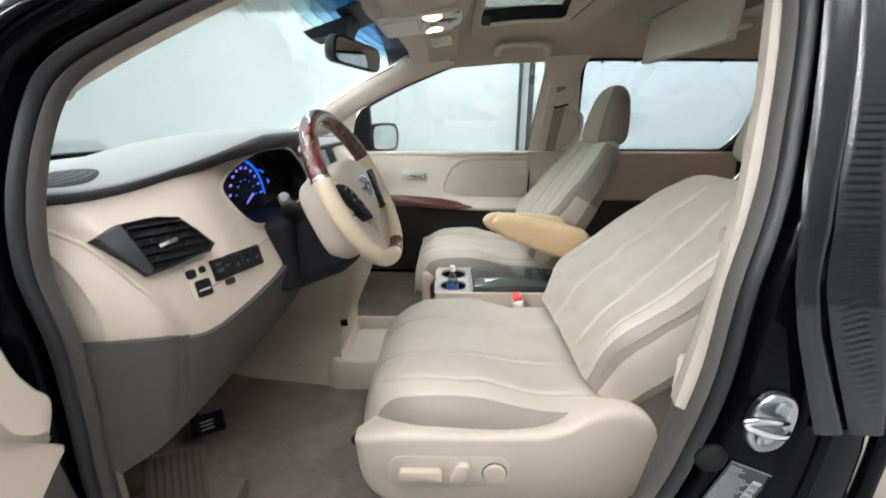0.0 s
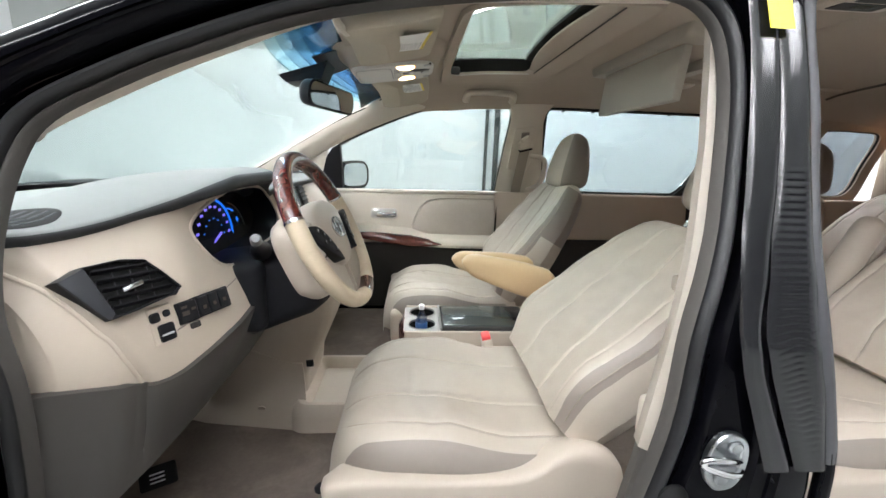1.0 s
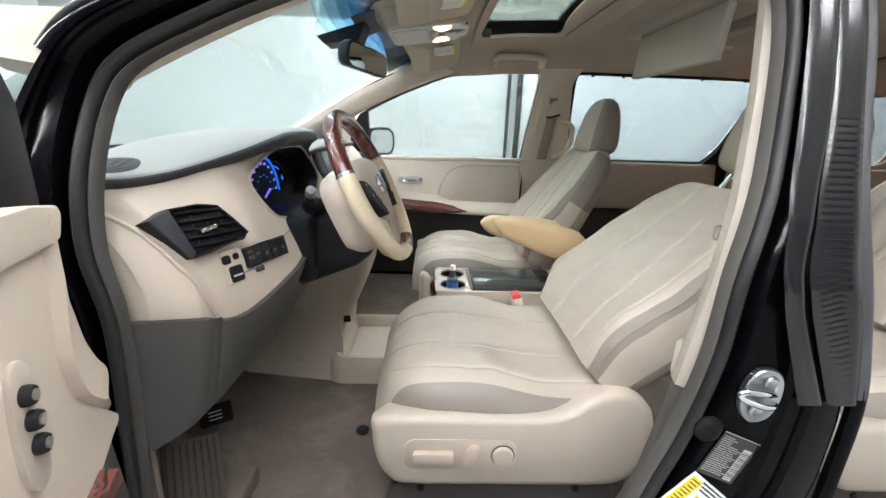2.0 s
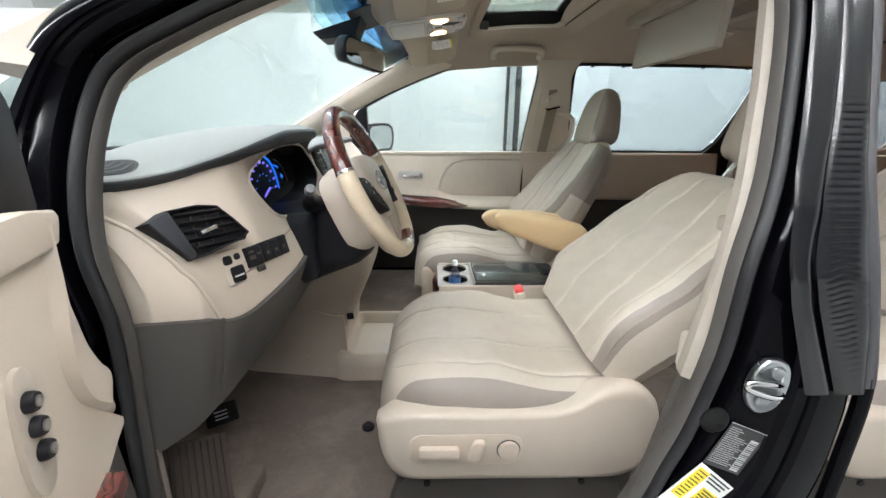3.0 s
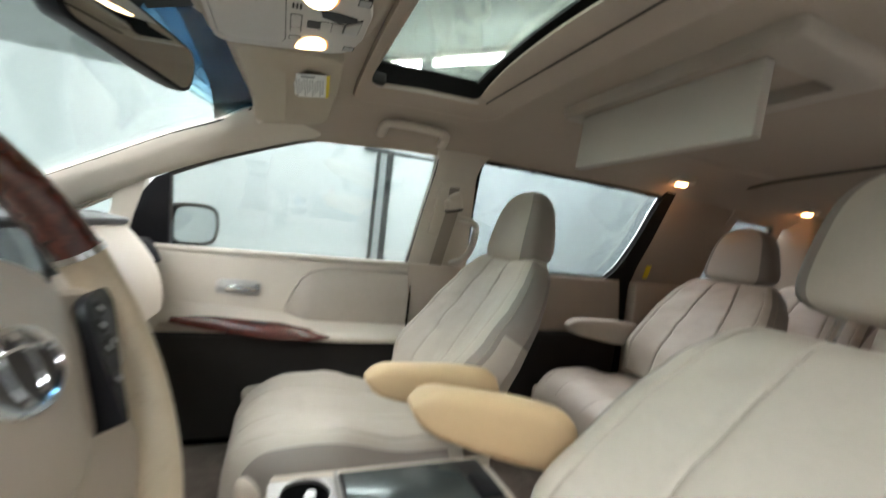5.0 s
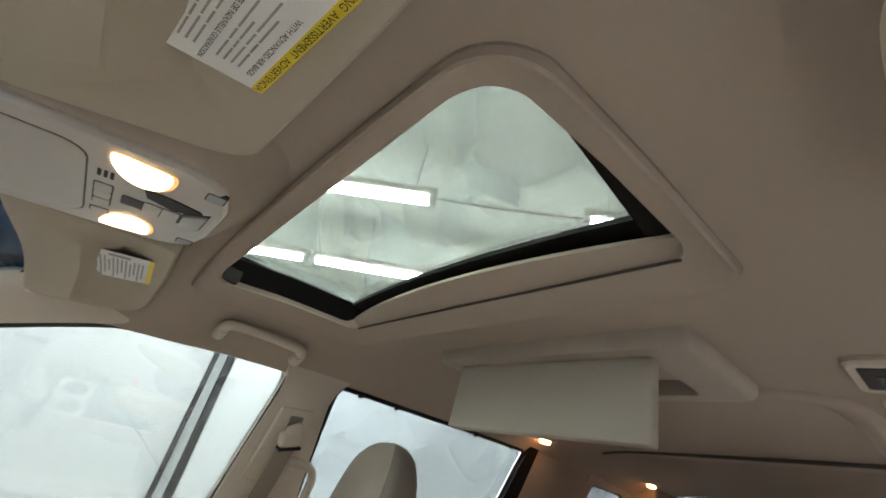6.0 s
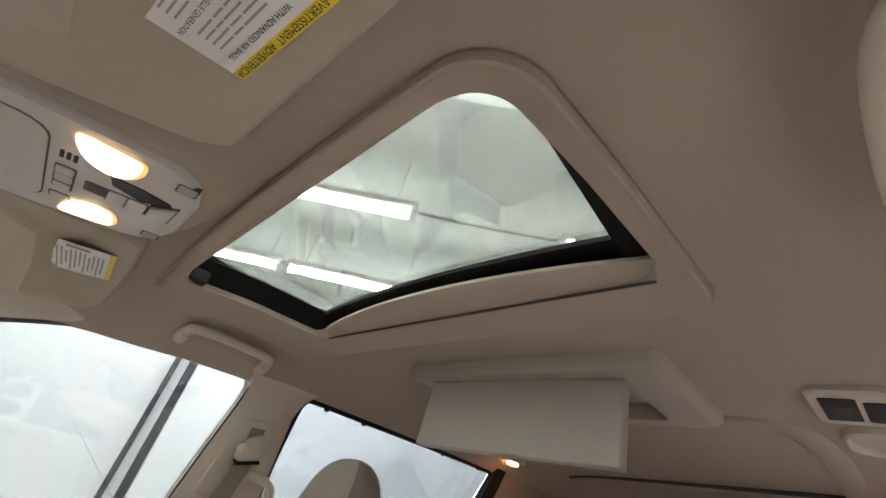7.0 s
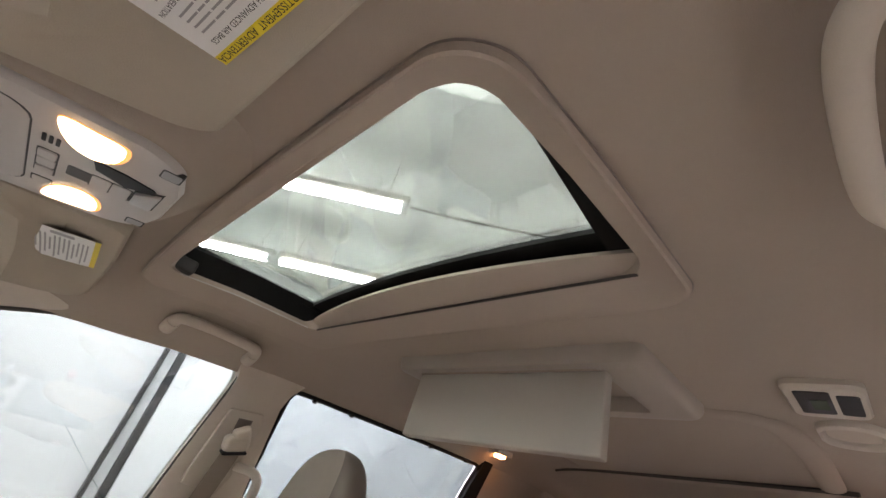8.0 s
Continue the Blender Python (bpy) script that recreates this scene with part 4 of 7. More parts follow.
def headrest(lean):
    rings = []
    for k in range(26):
        q = -math.cos(math.pi * k / 25)
        h = 0.116 * q - 0.006
        p = math.sqrt(max(0.0, 1 - abs(q) ** (9 if q < 0 else 3.6)))
        w = (0.131 - 0.030 * ease(q, -0.8, 1.1)) * max(p, 0.03)
        d = (0.066 - 0.020 * ease(q, -0.6, 1.0)) * max(p, 0.03)
        c = lean.head + Vector((0.13 * h, 0, h))
        ring = []
        for j in range(44):
            a = 2 * math.pi * j / 44
            cx, cy = math.cos(a), math.sin(a)
            sx = abs(cx) ** (2 / 3.4) * (1 if cx > 0 else -1)
            sy = abs(cy) ** (2 / 3.4) * (1 if cy > 0 else -1)
            dent = 0.008 * (1 - sy * sy) if sx < 0 else 0
            ring.append(c + Vector((sx * d + dent, sy * w, 0)))
        rings.append(ring)
    bm = loft(rings)
    bm.faces.ensure_lookup_table()
    for n in range(25 * 44):
        j = n % 44
        if abs(math.sin(2 * math.pi * (j + 0.5) / 44)) > 0.70:
            bm.faces[n].material_index = 1
    return bm


def arm(x0, x1, z0, z1, y, half=0.036):
    rings = []
    for k in range(22):
        q = k / 21
        end = math.sqrt(max(0.02, 1 - max(0, (0.18 - q) / 0.18) ** 2)) if q < 0.5 else math.sqrt(max(0.02, 1 - max(0, (q - 0.88) / 0.12) ** 2))
        x, z = x0 + (x1 - x0) * q, z0 + (z1 - z0) * q
        h = (0.034 + 0.018 * ease(q, 0, 0.7)) * end
        w = half * (0.86 + 0.14 * q) * (0.5 + 0.5 * end)
        ring = []
        for j in range(24):
            a = 2 * math.pi * j / 24
            cx, cy = math.cos(a), math.sin(a)
            ring.append(Vector((x, y + abs(cx) ** 0.6 * (1 if cx > 0 else -1) * w, z - 0.018 * q + abs(cy) ** 0.6 * (1 if cy > 0 else -1) * h)))
        rings.append(ring)
    return loft(rings)


def placed(bm, ox, oy):
    return moved(bm, Matrix.Translation((ox, oy, 0)))


def seat(name, label, ox, oy, inner, group, leather, half=0.262, arms=(), shield=False, switches=False, back_material=None, lean=None):
    """A bucket seat. inner: +1 or -1, the side that faces the middle of the van."""
    lean = lean or Recline(34, (0.675, 1.380))
    s = thing(name, label, "seat", (ox + 0.12, oy, FLOOR), group)
    part("cushion", placed(cushion(half), ox, oy), leather, s, "leather cushion")
    for side in (-1, 1):
        part("side_band", placed(cushion_band(half, side), ox, oy), TAUPE, s, "taupe leather side band")
    part("backrest", placed(backrest(lean), ox, oy), [leather, TAUPE], s, "reclined leather backrest with a taupe side band")
    rest = part("headrest", placed(headrest(lean), ox, oy), [leather, TAUPE], s, "leather headrest with taupe sides")
    neck = BACK_FOOT + lean.up * 0.48
    for y in (-0.06, 0.06):
        part("post", placed(tube([(neck.x, y, neck.z), (lean.head.x - 0.015, y, lean.head.z - 0.07)], 0.006, 8), ox, oy), CHROME, rest, "chrome headrest post")
    for v in (-1, 1):
        part("seam", placed(seam_line(lambda q: cushion_point(-0.115 + 0.44 * q, v * 0.335, half)), ox, oy), SEAM, s, "stitched seam")
        part("seam", placed(seam_line(lambda q: cushion_point(-0.100 + 0.43 * q, v * (0.75 - 0.04 * ease(-0.100 + 0.43 * q, 0.1, -0.1)), half)), ox, oy), SEAM, s, "stitched seam")
        part("seam", placed(seam_line(lambda q: back_point(lean, 0.06 + 0.86 * q, v * (0.335 - 0.09 * (0.06 + 0.86 * q) ** 2)) + lean.out * 0.0006), ox, oy), SEAM, s, "stitched seam")
        part("piping", placed(seam_line(lambda q: back_point(lean, 0.04 + 0.86 * q, v * 0.93) + lean.out * 0.001, 40, 0, 0.0016), ox, oy), SEAM, s, "stitched edge")
        part("piping", placed(seam_line(lambda q: cushion_point(-0.085 + 0.41 * q, v * (0.888 + 0.113 * max(0, (0.040 - 0.41 * q) / 0.059) ** 2), half, False), 30, 0, 0.0016), ox, oy), SEAM, s, "stitched edge")
    # base box and runners
    part("base", placed(rbox(-0.105, 0.37, -half + 0.02, half - 0.02, 0.645, 0.80, 0.03, 4), ox, oy), BEIGE, s, "beige plastic base")
    for y in (-0.2, 0.2):
        part("runner", placed(rbox(-0.06, 0.42, y - 0.035, y + 0.035, FLOOR - 0.005, 0.65, 0.006), ox, oy), GREY_TAUPE, s, "dark floor runner")
    out = -inner
    if shield:
        outline = spline([(-0.118, 0, 0.800), (-0.128, 0, 0.76), (-0.120, 0, 0.70), (-0.098, 0, 0.660), (-0.06, 0, 0.642), (0.10, 0, 0.640), (0.33, 0, 0.640), (0.395, 0, 0.655), (0.428, 0, 0.70),
                          (0.438, 0, 0.77), (0.425, 0, 0.825), (0.385, 0, 0.858), (0.335, 0, 0.862), (0.300, 0, 0.846), (0.268, 0, 0.822), (0.22, 0, 0.808), (0.10, 0, 0.804), (0.0, 0, 0.806)], 70, True)
        rings = []
        for d, inset in ((0.20, 0.02), (0.245, 0.0), (0.262, 0.0), (0.272, 0.003), (0.277, 0.009), (0.279, 0.018)):
            c = Vector((0.15, 0, 0.74))
            rings.append([Vector((p.x + (c.x - p.x) * inset / 0.25, out * d, p.z + (c.z - p.z) * inset / 0.09)) for p in outline])
        cover = part("side_cover", placed(loft(rings), ox, oy), SMOOTH_BEIGE, s, "smooth beige plastic side cover")
        rail = part("rail_cover", placed(prism([(-0.112, 0.557), (-0.088, 0.622), (-0.070, 0.638), (0.345, 0.638), (0.375, 0.622), (0.40, 0.557)], lambda u, v, d: (u, out * (0.243 + d), v), -0.02, 0.014, 0.005, 3), ox, oy), GREY_TAUPE, s, "dark plastic rail cover")
        for u in (-0.03, 0.30):
            part("bolt", placed(lathe([(0.008, 0), (0.007, 0.003), (0.0, 0.003)], 12, frame_of((u, out * 0.257, 0.618), (-out, 0, 0), (0, 0, 1))), ox, oy), BLACK, rail)
        if switches:
            face = out * 0.279
            dish = [(u, v) for u, v in rounded_rect(0.225, 0.072, 0.025, 6, 0.048, 0.724)]
            part("recess", placed(prism(dish, lambda u, v, d: (u, face + out * d, v), -0.004, 0.0015, 0.0012), ox, oy), BEIGE, cover, "shallow switch recess")
            part("switch", placed(prism(rounded_rect(0.080, 0.024, 0.006, 4, -0.006, 0.722), lambda u, v, d: (u, face + out * d, v), 0.0, 0.013, 0.004), ox, oy), BEIGE, cover, "seat slide switch")
            part("switch", placed(prism(rounded_rect(0.024, 0.046, 0.008, 4, 0.068, 0.726), lambda u, v, d: (u + (v - 0.726) * 0.3, face + out * d, v), 0.0, 0.013, 0.004), ox, oy), BEIGE, cover, "backrest switch")
            part("dial", placed(lathe([(0.0215, 0), (0.0215, 0.006), (0.019, 0.009), (0.0, 0.0095)], 28, frame_of((0.133, face, 0.724), (out * -1, 0, 0), (0, 0, 1))), ox, oy), BEIGE, cover, "round lumbar switch")
            part("dial_ring", placed(tube([(0.133 + 0.0225 * math.cos(a), face + out * 0.002, 0.724 + 0.0225 * math.sin(a)) for a in span(0, 2 * math.pi * 35 / 36, 36)], 0.0016, 6, True), ox, oy), GREY_TAUPE, cover)
    for side, x0, x1, z0, z1 in arms:
        a = part("armrest", placed(arm(x0, x1, z0, z1, side), ox, oy), TAN if not back_material else leather, s, "padded armrest folded down")
    return s


seat("driver_seat", "beige leather driver seat with tan armrest and switches", 0.0, -0.405, 1, "front seats", LEATHER, shield=True, switches=True, arms=[(0.285, 0.175, 0.47, 1.072, 1.010)], lean=Recline(41, (0.772, 1.378)))
seat("passenger_seat", "beige leather front passenger seat with tan armrest", 0.045, 0.43, -1, "front seats", LEATHER, shield=True, arms=[(-0.265, 0.125, 0.44, 1.010, 0.985)], lean=Recline(30, (0.630, 1.380)))
rear_seat = seat("second_row_seat", "beige leather second-row seat with a raised armrest on the driver side", 0.93, -0.42, 1, "second-row seats", LEATHER_REAR, shield=True)
part("armrest", tube(spline([(1.318, -0.150, 0.955), (1.338, -0.150, 1.00), (1.372, -0.150, 1.09), (1.405, -0.150, 1.17), (1.428, -0.150, 1.215), (1.440, -0.150, 1.235)], 26),
                     [0.020, 0.030, 0.037, 0.041, 0.043, 0.044, 0.044, 0.044, 0.044, 0.044, 0.044, 0.044, 0.044, 0.044, 0.044, 0.044, 0.044, 0.044, 0.043, 0.042, 0.040, 0.037, 0.033, 0.027, 0.019, 0.008], 18, False, 0.85, (0, 1, 0)), LEATHER_REAR, rear_seat, "padded armrest folded up")
seat("second_row_seat", "beige leather second-row seat with armrests on the passenger side", 1.04, 0.43, -1, "second-row seats", LEATHER_REAR, arms=[(-0.265, 0.06, 0.45, 1.02, 1.0), (0.265, 0.06, 0.45, 1.02, 1.0)], back_material=True)
for i, y in enumerate((-0.45, 0.0, 0.45)):
    seat("third_row_seat", "beige leather third-row seat", 1.72, y, 1, "third-row seats", LEATHER_REAR, half=0.225)

# ---- dashboard ----
def dash_shift(y):
    return -0.095 * ease(abs(y), 0.56, 0.86) - 1.1 * max(0, abs(y) - 0.778)


def dash_top(y):
    return 1.252 + 0.062 * ease(y, -0.76, -0.42) * (1 - ease(y, -0.22, -0.10)) + 0.012 * ease(y, -0.2, 0.0)


def dash_low(y):
    return table(y, [(-0.82, 1.072), (-0.77, 1.055), (-0.73, 1.034), (-0.70, 1.034), (-0.60, 1.066), (-0.52, 1.078), (-0.40, 1.06), (-0.2, 1.05)])


def face_at(y, q):
    """The rear-facing dash surface: side position y, height q in 0..1."""
    z = dash_low(y) + (dash_top(y) - dash_low(y)) * q
    x = -0.290 - 0.02 * q - 0.075 * q * q + 0.012 * math.sin(math.pi * q)
    # the face lies further forward round the instruments
    x -= 0.029 * math.sin(math.pi * q) * ease(y, -0.67, -0.58) * (1 - ease(y, -0.20, -0.10))
    # and makes room for the centre stack
    x -= 0.060 * math.sin(math.pi * q) ** 0.6 * ease(y, -0.15, -0.07) * (1 - ease(y, 0.24, 0.33))
    # a shallow valley beside the end moulding
    r = ridge_line(q)
    if r < y < r + 0.021:
        x -= 0.0125 * ease(y, r, r + 0.004) * (1 - (y - r) / 0.021)
    return Vector((x + dash_shift(y), y, z))


def ridge_line(q):
    """Where the moulding between the end cap and the face runs, by height."""
    return table(q, [(0.0, -0.752), (0.19, -0.770), (0.42, -0.783), (0.61, -0.789), (0.73, -0.793), (0.85, -0.803), (1.0, -0.822)])


def dash_normal(y, q):
    a = face_at(y + 0.01, q) - face_at(y - 0.01, q)
    b = face_at(y, min(1, q + 0.02)) - face_at(y, max(0, q - 0.02))
    return a.cross(b).normalized()


CLUSTER = (-0.362, 1.235)
CLUSTER_EDGE = [(p.y, p.z) for p in spline([(0, -0.574, 1.235), (0, -0.563, 1.195), (0, -0.537, 1.167), (0, -0.49, 1.158), (0, -0.42, 1.160), (0, -0.33, 1.165), (0, -0.24, 1.172), (0, -0.175, 1.198), (0, -0.155, 1.245),
                                            (0, -0.172, 1.276), (0, -0.23, 1.290), (0, -0.32, 1.294), (0, -0.40, 1.290), (0, -0.49, 1.275), (0, -0.550, 1.256)], 72, True)]


def in_cluster(p):
    inside = False
    n = len(CLUSTER_EDGE)
    for i in range(n):
        (a, b), (c, d) = CLUSTER_EDGE[i], CLUSTER_EDGE[(i + 1) % n]
        if (b > p.z) != (d > p.z) and p.y < a + (p.z - b) / (d - b) * (c - a):
            inside = not inside
    return inside


def dash_body():
    ys = sorted(set(span(-0.815, -0.70, 48) + span(-0.69, -0.60, 8) + span(-0.59, -0.13, 60) + span(-0.10, 0.815, 34)))
    qs = span(0, 1, 34)
    bm = bmesh.new()
    g = [[bm.verts.new(face_at(y, q)) for q in qs] for y in ys]
    for i in range(len(ys) - 1):
        for j in range(len(qs) - 1):
            c = (g[i][j].co + g[i + 1][j + 1].co) / 2
            if in_cluster(c):
                continue
            bm.faces.new((g[i][j], g[i + 1][j], g[i + 1][j + 1], g[i][j + 1]))
    # underside and ends
    low = [bm.verts.new((-0.62, y, dash_low(y))) for y in ys]
    for i in range(len(ys) - 1):
        bm.faces.new((g[i][0], low[i], low[i + 1], g[i + 1][0]))
    for i in (0, -1):
        top = bm.verts.new((-0.62, ys[i], dash_top(ys[i])))
        bm.faces.new([low[i], top] + [v for v in reversed(g[i])])
    return bm


dash = thing("dashboard", "beige dashboard with grey soft top pad", "dashboard", (-0.5, 0, 1.05))
part("face_panel", dash_body(), BEIGE, dash, "beige lower dash panel")


def pad_section(y):
    t = dash_top(y)
    x = face_at(y, 1).x
    hood = ease(y, -0.66, -0.46) * (1 - ease(y, -0.24, -0.12))
    far = 1 - 0.25 * (y / 0.82) ** 2
    h = 0.30 + 0.70 * hood
    return [Vector((x + 0.006 + 0.046 * hood, y, t + 0.010 - 0.022 * h)), Vector((x + 0.008 + 0.056 * hood, y, t + 0.012 - 0.014 * h)), Vector((x + 0.006 + 0.050 * hood, y, t + 0.013 + 0.002 * hood)), Vector((x - 0.005 + 0.02 * hood, y, t + 0.018 + 0.006 * hood)),
            Vector((x - 0.06, y, t + 0.022)), Vector((x - 0.14, y, 1.270 + (t - 1.250) * 0.88)), Vector((x - 0.22, y, 1.270 + (t - 1.250) * 0.62)), Vector((-0.66 * far - 0.03, y * 0.99, 1.270 + (t - 1.25) * 0.35)), Vector((-0.85 * far, y * 0.97, 1.266 + (t - 1.25) * 0.12)), Vector((-1.05 * far, y * 0.95, 1.252)),
            Vector((-1.20 * far, y * 0.94, 1.232)), Vector((-1.20 * far, y * 0.94, 1.19)), Vector((-0.62, y, 1.19)), Vector((x - 0.03, y, t - 0.03))]


def pad_ring(y):
    pts = pad_section(y)
    return spline(pts[:11], 44) + pts[11:]


def pad_body():
    rings = [pad_ring(y) for y in span(-0.82, 0.82, 150)]
    bm = loft(rings)
    bm.faces.ensure_lookup_table()
    n = len(rings[0])
    for k in range((len(rings) - 1) * n):
        if k % n < 9 or k % n > n - 3:
            bm.faces[k].material_index = 1
    return bm


pad = part("top_pad", pad_body(), [PAD, PAD_LIP], dash, "grey soft-touch top pad with a charcoal rear lip")
# demister grille let into the pad's corner
def pad_top(x, y):
    ring = pad_ring(y)
    return max([a.z + (b.z - a.z) * (x - a.x) / (b.x - a.x) for a, b in zip(ring, ring[1:]) if min(a.x, b.x) <= x <= max(a.x, b.x) and abs(b.x - a.x) > 1e-6] or [ring[-1].z])


for side in (-1, 1):
    x0, y0 = -0.520, side * 0.722

    def on_pad(u, v, d):
        x, y = x0 + u - abs(v) * 0.2, y0 + v
        return Vector((x, y, pad_top(x, y) + d))

    oval_line = spline([(-0.055, -0.03, 0), (-0.03, -0.052, 0), (0.03, -0.056, 0), (0.056, -0.03, 0), (0.05, 0.03, 0), (0.02, 0.06, 0), (-0.03, 0.055, 0), (-0.054, 0.02, 0)], 40, True)
    g = part("demister", loft([[on_pad(p.x * k, p.y * k, d) for p in oval_line] for k, d in ((1.0, -0.003), (1.0, 0.0004), (0.97, 0.0010), (0.6, 0.0010), (0.25, 0.0010))]), BLACK_RUBBER, dash, "black demister grille")
    for k in range(6):
        u = -0.040 + 0.016 * k
        reach = 0.046 * math.sqrt(1 - (u / 0.062) ** 2)
        part("slat", tube([on_pad(u, -reach + 2 * reach * q, 0.0012) for q in span(0, 1, 9)], 0.0020, 6, flat=0.7), SLATE, g, "dark grille slat")

# seam between the upper and lower face, and the edge moulding at the door end
part("seam", tube([face_at(y, (table(y, [(-0.705, 1.100), (-0.66, 1.112), (-0.58, 1.128), (-0.50, 1.139)]) - dash_low(y)) / (dash_top(y) - dash_low(y))) + dash_normal(y, 0.3) * 0.0004 for y in span(-0.705, -0.50, 24)], 0.0011, 5), TAUPE, dash)

# raised moulding between the face and the end cap
part("end_moulding", tube([face_at(ridge_line(q), q) + dash_normal(ridge_line(q), q) * 0.001 for q in span(0.0, 0.90, 40)], 0.0030, 8), BEIGE, dash, "raised beige moulding")

# instrument cluster
bezel_pts = [Vector((face_at(y, min(1.0, (z - dash_low(y)) / (dash_top(y) - dash_low(y)))).x, y, z)) for y, z in CLUSTER_EDGE]
cluster = thing("instrument_cluster", "dark instrument cluster with blue lit gauges", "instrument cluster", (-0.38, CLUSTER[0], 1.17))
part("bezel", tube(bezel_pts, 0.0030, 8, True), BEIGE, cluster, "beige rim")
deep = Vector((-0.060, 0, 0.0))
mid_c = sum(bezel_pts, Vector()) / 72
part("shroud", loft([bezel_pts, [p.lerp(mid_c, 0.03) + deep * 0.4 for p in bezel_pts], [p.lerp(mid_c, 0.06) + deep for p in bezel_pts], [p.lerp(mid_c, 0.97) + deep * 1.3 for p in bezel_pts]], caps=False), BLACK_RUBBER, cluster, "black recessed shroud")
GAUGE = frame_of((-0.408, -0.397, 1.186), (0, 1, 0), (-0.05, 0, 1))


def arc_line(cx, cy, r, a0, a1, n=30, d=0.004):
    return [GAUGE @ Vector((cx + r * math.cos(radians(a)), cy + r * math.sin(radians(a)), d)) for a in span(a0, a1, n)]


speed = part("gauge_face", moved(lathe([(0.094, -0.004), (0.094, 0.0), (0.090, 0.002), (0.0, 0.002)], 48), GAUGE), BLACK_RUBBER, cluster, "black speed gauge face")
part("gauge_ring", tube(arc_line(0, 0, 0.086, 74, -10), 0.0026, 6), BLUE_GLOW, speed, "blue glowing scale")
part("gauge_ring", tube(arc_line(0, 0, 0.087, 126, 74), 0.0016, 6), BLUE_GLOW, speed, "blue glowing scale")
# fine marks
for k in range(12):
    a = radians(196 - 190 * k / 11)
    part("tick", moved(slab(0.0105, 0.0052, 0.001, 0), GAUGE @ pose(0.072 * math.cos(a), 0.072 * math.sin(a), 0.003)), NEEDLE_GLOW, speed)
for k in range(8):
    a = radians(180 - 170 * k / 7)
    part("minor_tick", moved(slab(0.005, 0.0025, 0.001, 0), GAUGE @ pose(0.046 * math.cos(a), 0.046 * math.sin(a), 0.003)), BLUE_GLOW, speed)
part("needle", tube([GAUGE @ Vector((0.023, 0.011, 0.007)), GAUGE @ Vector((-0.036, -0.014, 0.007))], [0.0030, 0.0016], 6), NEEDLE_GLOW, speed, "violet needle")
fuel = part("gauge_face", moved(lathe([(0.060, -0.004), (0.060, 0.0), (0.056, 0.002), (0.0, 0.002)], 40), GAUGE @ pose(0.085, -0.012, -0.001)), BLACK_RUBBER, cluster, "dark fuel gauge face")
part("gauge_ring", tube(arc_line(0.060, -0.030, 0.090, 84, 64, 10), 0.0020, 6), BLUE_GLOW, fuel, "short blue arc")
part("gauge_mark", moved(slab(0.012, 0.008, 0.001, 0), GAUGE @ pose(0.118, 0.028, 0.004, 0, 0, -40)), BLUE_GLOW, fuel)
part("gauge_mark", moved(slab(0.010, 0.016, 0.001, 0), GAUGE @ pose(0.128, -0.006, 0.004, 0, 0, -10)), BLUE_GLOW, fuel)
part("gauge_rim", tube(arc_line(0.060, -0.030, 0.104, 80, 5, 24), 0.0016, 6), GREY_TAUPE, fuel)
part("display", moved(slab(0.066, 0.027, 0.002, 0.0005), GAUGE @ pose(0.044, -0.014, 0.0035, 0, 0, 2)), LCD_LIT, cluster, "grey green trip display")
part("telltale", moved(slab(0.034, 0.006, 0.002, 0), GAUGE @ pose(-0.100, 0.059, 0.003, 0, 0, 4)), RED_GLOW, cluster, "red warning light")
part("telltale", moved(slab(0.022, 0.007, 0.002, 0), GAUGE @ pose(-0.104, 0.012, 0.003, 0, 0, 25)), NEEDLE_GLOW, cluster, "violet needle of the side gauge")

